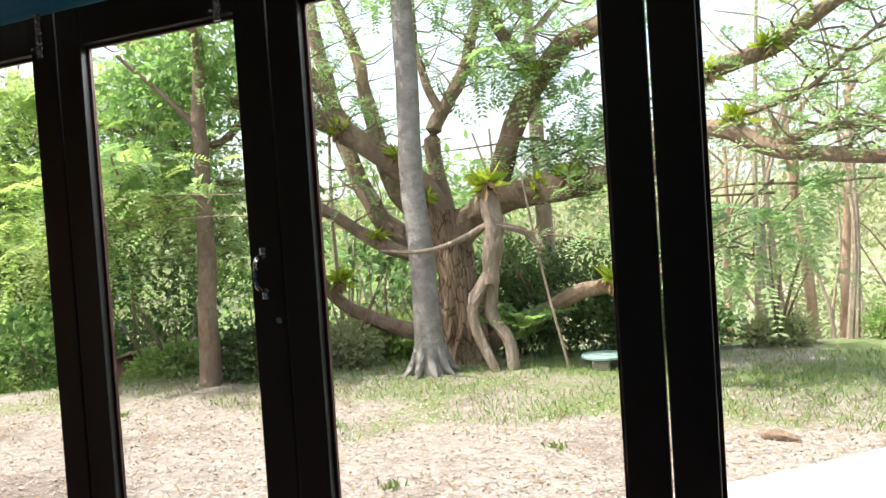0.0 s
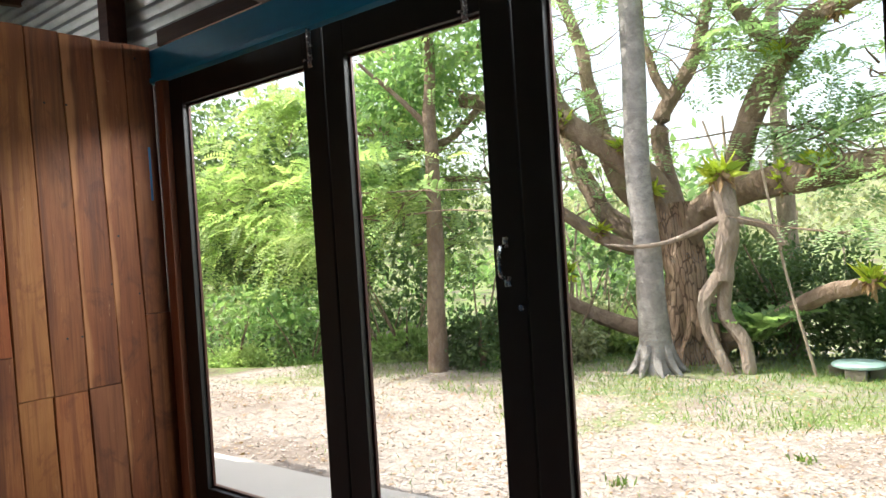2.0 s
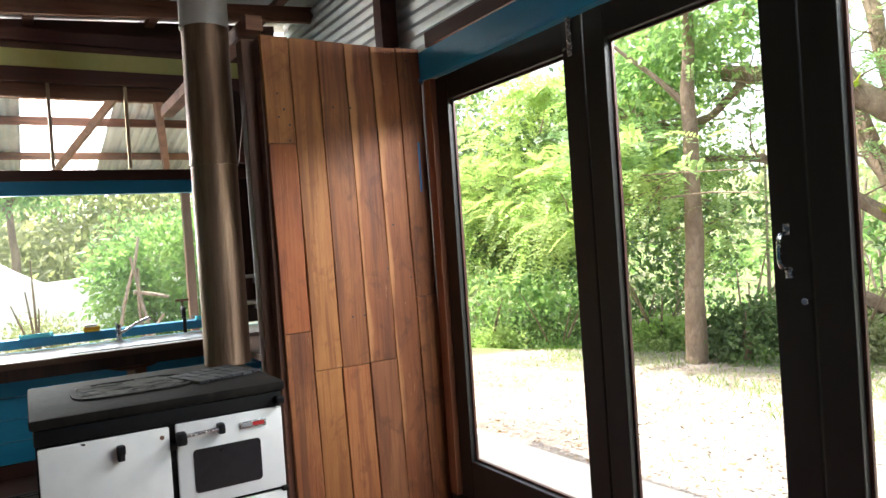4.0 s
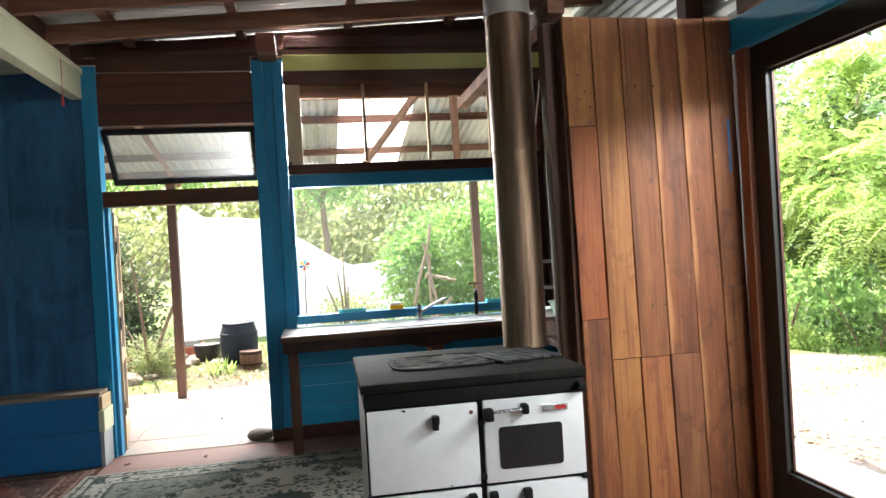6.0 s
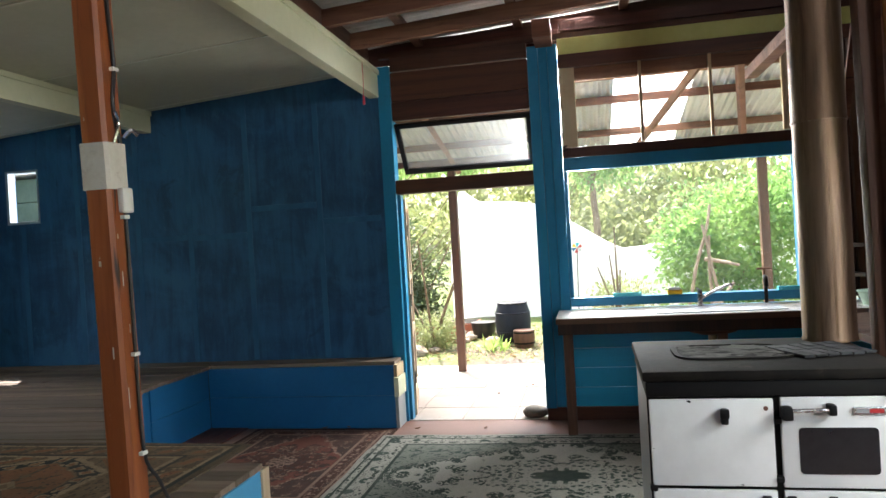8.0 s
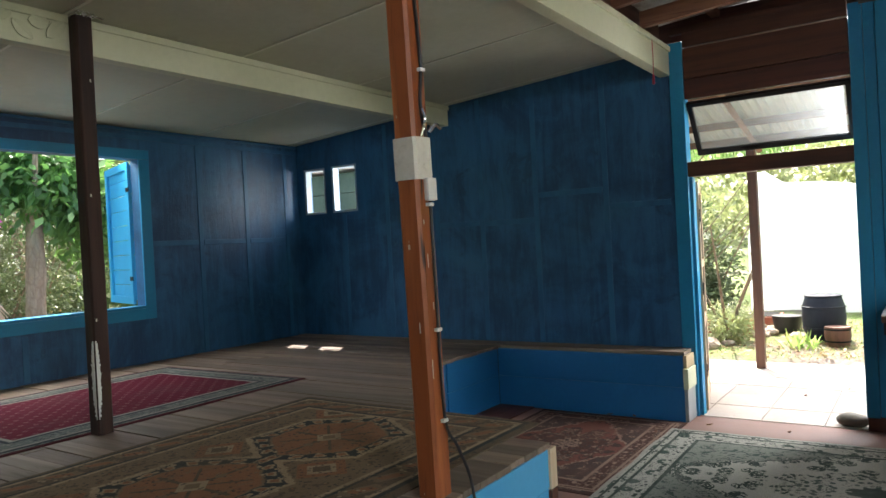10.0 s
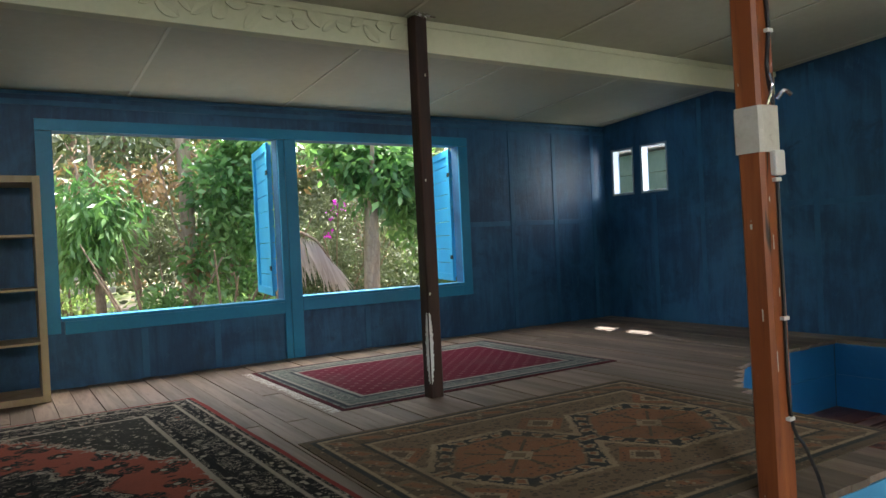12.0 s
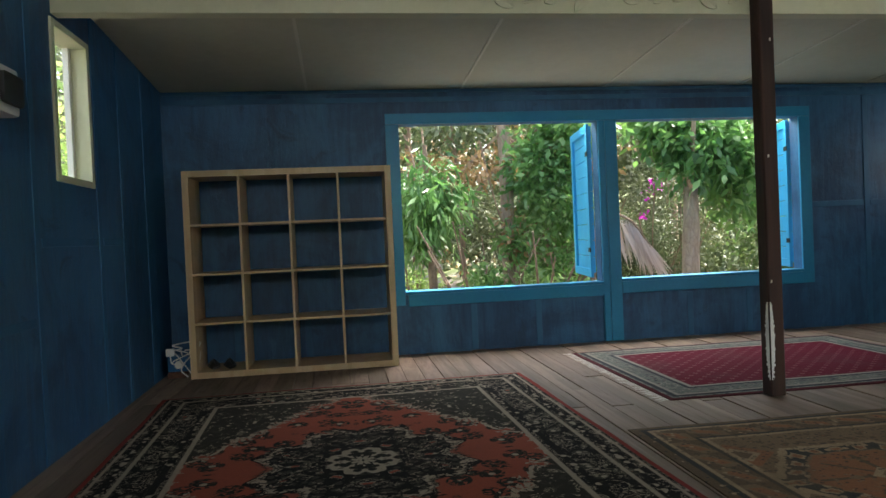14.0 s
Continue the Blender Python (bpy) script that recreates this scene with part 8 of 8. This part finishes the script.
# white sheeted growing tunnel
tunnel = thing("white_tunnel", (-13.2, 0.0, ground_z(-13.2, 0)), "large white sheeted garden tunnel", "tunnel")
bm = bmesh.new()
rows = []
NY = 90
for j in range(NY + 1):
    y = -2.35 + 8.4 * j / NY
    ridge = 0.02 + float(np.interp(y, (-2.4, -2.1, -1.8, -0.8, -0.15, 0.7, 1.15, 1.65, 1.95, 3.4, 6.1), (2.25, 2.42, 2.2, 2.1, 1.72, 1.18, 1.25, 1.38, 1.10, 1.25, 1.0)))
    ridge += 0.03 * noise.noise((y * 2.0, 0, 4))
    if y < -2.2:
        ridge *= 0.6 + 0.4 * (y + 2.35) / 0.15
    row = []
    for k in range(11):
        f = k / 10
        xx = 0.25 * noise.noise((y * 1.5, f * 2, 1)) * 0.4 - 2.4 * ease(f, 0.55, 1.0)
        row.append(bm.verts.new((xx + 0.1 * math.sin(y * 5) * (1 - f), y, -0.1 + ridge * math.sin(min(1.0, f / 0.62) * math.pi / 2) * (1 - 0.35 * ease(f, 0.62, 1.0)))))
    rows.append(row)
for r0, r1 in zip(rows, rows[1:]):
    for k in range(10):
        bm.faces.new((r0[k], r0[k + 1], r1[k + 1], r1[k]))
part("sheet", bm, M["white_sheet"], tunnel, "", True)
for y in (-2.2, -0.6, 1.9, 3.4):
    bm = bmesh.new()
    tube(bm, [(-0.3, y, -0.1), (-0.35, y + 0.03, 1.3)], [0.02, 0.02], 6)
    part("pole", bm, M["bark_pale"], tunnel)

# pole tripod, whirligig
tri = thing("pole_frame", (-10.0, 1.55, ground_z(-10, 1.55)), "grey weathered poles tied together in the garden", "poles")
for a, c in (((-0.1, -0.35, 0), (0, 0.10, 1.75)), ((0.1, 0.25, 0), (0, -0.02, 1.5)), ((0, 0.05, 0), (0.0, 0.06, 1.35)), ((0, 0.02, 1.05), (0.05, 0.42, 0.95)), ((0.05, -0.2, 0.2), (0.0, 0.35, 0.75))):
    bm = bmesh.new()
    limb(bm, [a, tuple((Vector(a) + Vector(c)) / 2 + Vector((0, 0.03, 0))), c], 0.028, 0.018, 7, 0.2, 4)
    part("pole", bm, M["bark_pale"], tri)
pin = thing("pinwheel", (-8.6, -0.01, 0.02), "small coloured pinwheel on a thin stick", "pinwheel")
bm = bmesh.new()
tube(bm, [(0, -0.03, 0.0), (0, 0, 1.32)], [0.006, 0.005], 6)
part("stick", bm, M["iron"], pin)
for i, m in enumerate(("red_paint", "turquoise", "sponge", "step_blue", "red_paint", "worktop")):
    a = i * math.pi / 3
    bm = bmesh.new()
    vs = [bm.verts.new(q) for q in ((0.012, 0, 1.34), (0.014, 0.065 * math.cos(a), 1.34 + 0.065 * math.sin(a)), (0.03, 0.06 * math.cos(a + 0.8), 1.34 + 0.06 * math.sin(a + 0.8)))]
    vs += [bm.verts.new(v.co + Vector((0.003, 0, 0))) for v in vs]
    for q in ((0, 1, 2), (5, 4, 3), (0, 3, 4, 1), (1, 4, 5, 2), (2, 5, 3, 0)):
        bm.faces.new([vs[k] for k in q])
    part("vane", bm, M[m], pin)

bush("garden_bush", (-12.3, 2.25), ((0, 0.1, 1.3, 1.0, 1.15, 0.9), (0.1, -0.6, 1.0, 0.6, 0.6, 0.6), (0, 0.9, 1.7, 0.8, 0.8, 0.6), (0, 0.2, 0.4, 0.9, 1.2, 0.5)), "leaf_mid", 13000, 0.10, 601, "dense rounded green garden bush")
bush("garden_bush", (-11.2, -2.6), ((0, 0, 0.9, 0.5, 0.55, 0.55), (0, -0.5, 1.5, 0.6, 0.6, 0.5), (0.2, 0.1, 0.4, 0.4, 0.4, 0.35)), "leaf_shade", 6500, 0.075, 602, "dark green shrub beside the garden beds")
bush("lavender_bush", (-10.0, -2.05), ((0, 0, 0.22, 0.3, 0.35, 0.22),), "leaf_olive", 2500, 0.07, 603, "grey-green lavender clump beside the planters", 0.18)
bush("garden_bush", (-10.9, 0.5), ((0, 0, 0.35, 0.3, 0.5, 0.4),), "leaf_olive", 2200, 0.06, 604, "low pale shrub before the tunnel")
small_tree("garden_tree", (-16.5, -4.2), 3.6, 0.06, "bark_limb", "slender tree behind the garden", ((0, 0, 3.6, 1.6, 1.8, 0.8), (0.3, 1.4, 3.3, 1.0, 1.2, 0.6)), "leaf_mid", 5500, 0.13, 605)
small_tree("garden_tree", (-17.5, 0.3), 3.8, 0.10, "bark_limb", "slender tree behind the tunnel", ((0, 0, 3.2, 1.5, 1.6, 0.9),), "leaf_mid", 4500, 0.14, 606)
small_tree("bare_shrub", (-10.9, -2.75), 1.3, 0.025, "bark_limb", "thin twiggy shrub in the garden", ((0, 0, 1.3, 0.35, 0.4, 0.35),), "leaf_shade", 420, 0.06, 607, 0.1, 7)
# slope woods in the pale leaf too, its colour standing for haze
woods("hill_woods", ((-26, -9, -24, 14, 20, None, 5.2, 2.0),), 26000, 0.26, "leaf_olive", 8, "trees on the slope behind the garden, leaf paled for haze")
woods("hill_woods", ((-44, -30, -40, 40, 34, None, 9.5, 4.0),), 26000, 0.5, "leaf_olive", 9, "forest on the slope behind the garden")
woods("hill_woods", ((-34, 3, -34, 18, 8, None, 8.0, 2.2),), 12000, 0.3, "leaf_dark", 10, "dark conifers on the slope")
scatter("garden_grass", 9000, -12.5, -8.95, -3.2, 3.4, 0.05, "grass", 21, "rough garden grass beside the veranda", True, lambda x, y, g: noise.noise((x * 0.9, y * 0.9, 5)) > g.uniform(-0.35, 0.3))
scatter("garden_litter", 6500, -11.5, -8.95, -3.2, 3.2, 0.05, "leaf_dry", 22, "dry leaves on the garden soil")

# outside the small windows
M["green_board"] = surf("mossy_green_board", (0.04, 0.075, 0.055), (0.075, 0.115, 0.085), 2, 20, 0.8, 0.3, 0.004)
e = thing("water_tank_shed", (-8.3, -7.5, ground_z(-8.3, -7.5)), "weathered greenish boarded shed with a pale roof edge", "shed")
for i in range(9):
    box_part("board", (-0.6, 0.0 - 0.006 * (i % 2), -1.2, 1.6, -0.1 + 0.30 * i, 0.195 + 0.30 * i), M["leg_wood"] if i in (1, 6) else M["green_board"], e, "", 0.006)
box_part("roof", (-0.9, 0.12, -1.4, 1.8, 2.64, 2.72), M["white_cloth"], e, "pale roof edge", 0.006)

# ---- behind the shutters: close garden ----
small_tree("garden_tree", (-2.38, -9.0), 5.2, 0.105, "bark_pale", "pale grey trunk with glossy leaves", ((-0.40, 0.25, 2.0, 0.45, 0.4, 0.5), (-0.75, 0.3, 2.6, 0.55, 0.5, 0.5), (-0.6, 0.25, 1.5, 0.45, 0.4, 0.3), (-0.05, 0.3, 1.15, 0.25, 0.2, 0.2)), "leaf_gloss", 5000, 0.115, 701, 0.03, 3, 0.4, 0.6)
small_tree("garden_tree", (-4.57, -8.5), 3.4, 0.122, "bark_pale", "brown trunk under a glossy leafy crown", ((-0.2, 0.1, 2.3, 0.55, 0.5, 0.45), (-0.75, 0, 1.75, 0.32, 0.3, 0.40), (0.35, 0.1, 2.55, 0.35, 0.4, 0.3), (-0.45, 0.1, 1.95, 0.3, 0.3, 0.25), (-0.02, 0.32, 2.25, 0.45, 0.22, 0.40), (-0.55, 0.3, 2.2, 0.4, 0.25, 0.4)), "leaf_gloss", 4600, 0.15, 702, -0.1, 3, 0.42, 0.7)
small_tree("mango_tree", (-1.36, -8.8), 2.4, 0.065, "bark_limb", "small tree with long drooping leaves", ((0.05, 0.1, 1.75, 0.42, 0.4, 0.38), (0.25, 0, 1.35, 0.35, 0.4, 0.25)), "leaf_gloss", 2400, 0.17, 703, 0.05, 3, 0.2, 1.6)
for i, (x, y, w, h, mt, sz) in enumerate(((-2.0, -8.3, 0.32, 0.75, "leaf_gloss", 0.10), (-1.75, -8.0, 0.25, 0.45, "leaf_bright", 0.11), (-2.9, -8.6, 0.4, 0.95, "leaf_gloss", 0.10), (-2.55, -8.2, 0.3, 0.7, "leaf_mid", 0.09), (-3.7, -10.0, 0.8, 1.4, "leaf_shade", 0.06),
                                          (-5.3, -10.2, 1.0, 1.6, "leaf_shade", 0.06), (-4.7, -9.7, 0.7, 1.1, "leaf_shade", 0.05), (-4.4, -10.8, 0.9, 1.2, "leaf_dark", 0.06), (-1.2, -10.5, 0.5, 0.5, "leaf_bright", 0.08), (-3.0, -11.5, 1.2, 1.3, "leaf_shade", 0.08), (-6.4, -9.0, 0.8, 1.6, "leaf_dark", 0.09))):
    bush("garden_bush", (x, y), ((0, 0, h * 0.7, w, w * 0.8, h * 0.5), (w * 0.4, 0, h, w * 0.5, w * 0.5, h * 0.3)), mt, 5200 if w > 0.5 else 900, sz, 720 + i, "leafy garden shrub outside the open window", 0.4, 0.4)
for x, y, h, r in ((-1.9, -9.6, 3.0, 0.04), (-3.15, -9.8, 3.6, 0.07), (-2.75, -10.6, 4.0, 0.06), (-5.6, -11.0, 4.4, 0.10), (-0.9, -11.0, 3.6, 0.07), (-3.9, -12.5, 5.0, 0.09), (-1.6, -13.0, 5.0, 0.08)):
    small_tree("garden_sapling", (x, y), h, r, "bark_limb", "thin brown trunk in the garden", ((0, 0, h * 0.9, 0.8, 0.8, 0.5),), "leaf_shade", 1400, 0.11, int(700 + 10 * h + 100 * r), 0.1, 3)
dry = thing("dry_leaf_vine", (-2.3, -9.1, ground_z(-2.3, -9.1)), "brown dry leaves hanging on a vine", "vine")
bm = bmesh.new()
tube(bm, bend([(0, 0.2, 0), (-0.1, 0.25, 0.9), (0.1, 0.22, 1.6), (0.3, 0.3, 2.4)], 5), [0.012] * 16, 6)
part("stem", bm, M["bark_limb"], dry)
leafed(dry, "leaves", broad_leaves("leaves", ((0.4, 0.2, 2.0, 0.35, 0.3, 0.22), (-0.1, 0.3, 1.2, 0.15, 0.15, 0.4), (-0.6, 0.1, 2.15, 0.4, 0.3, 0.15), (-1.2, 0, 2.2, 0.4, 0.3, 0.15), (0.1, -1.5, 2.3, 1.2, 0.4, 0.3)), 1600, 0.10, M["leaf_dry"], 730, 0.9, 6))
flower = thing("magenta_flowers", (-4.30, -8.9, ground_z(-4.3, -8.9)), "spray of magenta flowers on a thin stem", "flowers")
bm = bmesh.new()
tube(bm, bend([(0, 0, 0), (0.05, 0.05, 1.0), (-0.02, 0.05, 1.85)], 4), [0.008] * 9, 6)
part("stem", bm, M["bark_limb"], flower)
leafed(flower, "blossom", broad_leaves("blossom", ((-0.03, 0.05, 1.80, 0.06, 0.06, 0.055), (0.05, 0.05, 1.65, 0.04, 0.04, 0.04), (0.12, 0.0, 1.4, 0.03, 0.03, 0.03)), 70, 0.04, M["magenta"], 731, 0, 6, 0.8))
frond = thing("dead_palm_frond", (-3.14, -7.7, ground_z(-3.05, -7.7) + 0.12), "dry pinkish palm frond hanging down", "palm frond")
M["frond"] = leafy("dry_palm_leaf", (0.40, 0.31, 0.28), (0.54, 0.44, 0.40), (0.46, 0.37, 0.34), 0.4)
bm = bmesh.new()
tube(bm, bend([(0.10, 0, 0.0), (0.12, 0, 0.9), (0.0, 0, 1.42), (-0.32, 0, 1.37), (-0.56, 0, 1.06)], 5), spread([0.03, 0.012], 21), 7)
part("midrib", bm, M["bark_limb"], frond)
sp_pts = bend([(0.06, 0.02, 1.40), (-0.32, 0, 1.36), (-0.56, 0, 1.06)], 34)
n = len(sp_pts) * 2
P = np.repeat(np.array([tuple(q) for q in sp_pts]), 2, 0)
g = np.random.default_rng(9)
al = unit(np.stack([g.normal(size=n) * 0.12 - np.linspace(0.05, 0.42, n), g.normal(size=n) * 0.15, -np.linspace(1.0, 0.85, n)], 1))
leafed(frond, "dry_fringe", leaf_mesh("dry_fringe", P, al, unit(np.cross(al, np.tile([[0, 1.0, 0.2]], (n, 1)))), 0.40 + 0.22 * g.random(n), np.full(n, 0.030), M["frond"]))["kind"] = "stuff"
fence = thing("rail_fence", (-0.75, -12.2, ground_z(-0.75, -12.2)), "whitewashed rail fence beyond the trees", "fence")
for x in (-0.9, 0.0, 0.9):
    box_part("post", (x - 0.05, x + 0.05, -0.05, 0.05, -0.1, 0.75), M["apron"], fence, "", 0.008)
for z in (0.15, 0.38, 0.61):
    box_part("rail", (-1.2, 1.2, 0.052, 0.075, z, z + 0.09), M["apron"], fence, "", 0.006)
e = thing("tree_stump", (-1.5, -8.4, ground_z(-1.5, -8.4)), "short sawn tree stump", "stump")
bm = bmesh.new()
tube(bm, [(0, 0, -0.05), (0, 0, 0.45), (0.01, 0, 0.62)], [0.11, 0.085, 0.085], 12, True, 0.15)
part("wood", bm, M["bark_pale"], e, "", True)
woods("back_woods", ((-11, -13.5, 5, -13.5, 15, None, 4.6, 1.1),), 20000, 0.17, "leaf_shade", 15, "dull green trees behind the garden")
woods("back_woods", ((-10, -12.8, 4, -12.8, 14, None, 3.8, 1.0),), 16000, 0.14, "leaf_shade", 25, "green saplings behind the garden")
woods("back_woods", ((-22, -20, 14, -20, 26, None, 8.0, 2.4),), 26000, 0.34, "leaf_shade", 16, "dappled forest behind the garden")
woods("back_woods", ((-40, -36, 30, -36, 26, None, 13.0, 4.5),), 18000, 0.5, "leaf_shade", 17, "tall forest behind the garden")
bush("garden_bush", (2.2, -7.2), ((0, 0, 1.4, 0.8, 1.3, 0.8), (0.2, 0.5, 2.4, 0.8, 1.2, 0.7), (0.3, 0.2, 0.6, 0.8, 1.2, 0.6)), "leaf_bright", 7000, 0.10, 740, "bright green bush outside the narrow window")
woods("back_woods", ((7, -14, 9, 3, 12, None, 5.0, 1.6),), 9000, 0.2, "leaf_mid", 18, "green trees beside the house")
scatter("garden_litter", 9000, -7, 1.5, -12, -6.4, 0.07, "leaf_dry", 31, "brown leaves under the garden trees")
scatter("garden_grass", 9000, -7, 1.5, -12.5, -7.0, 0.10, "grass", 32, "sparse grass under the garden trees", True, lambda x, y, g: noise.noise((x, y, 9)) > 0)
woods("back_woods", ((-12, -15.5, 6, -15.5, 14, None, 5.0, 1.0),), 7000, 0.14, "leaf_dry", 19, "dry brown creeper among the back trees")
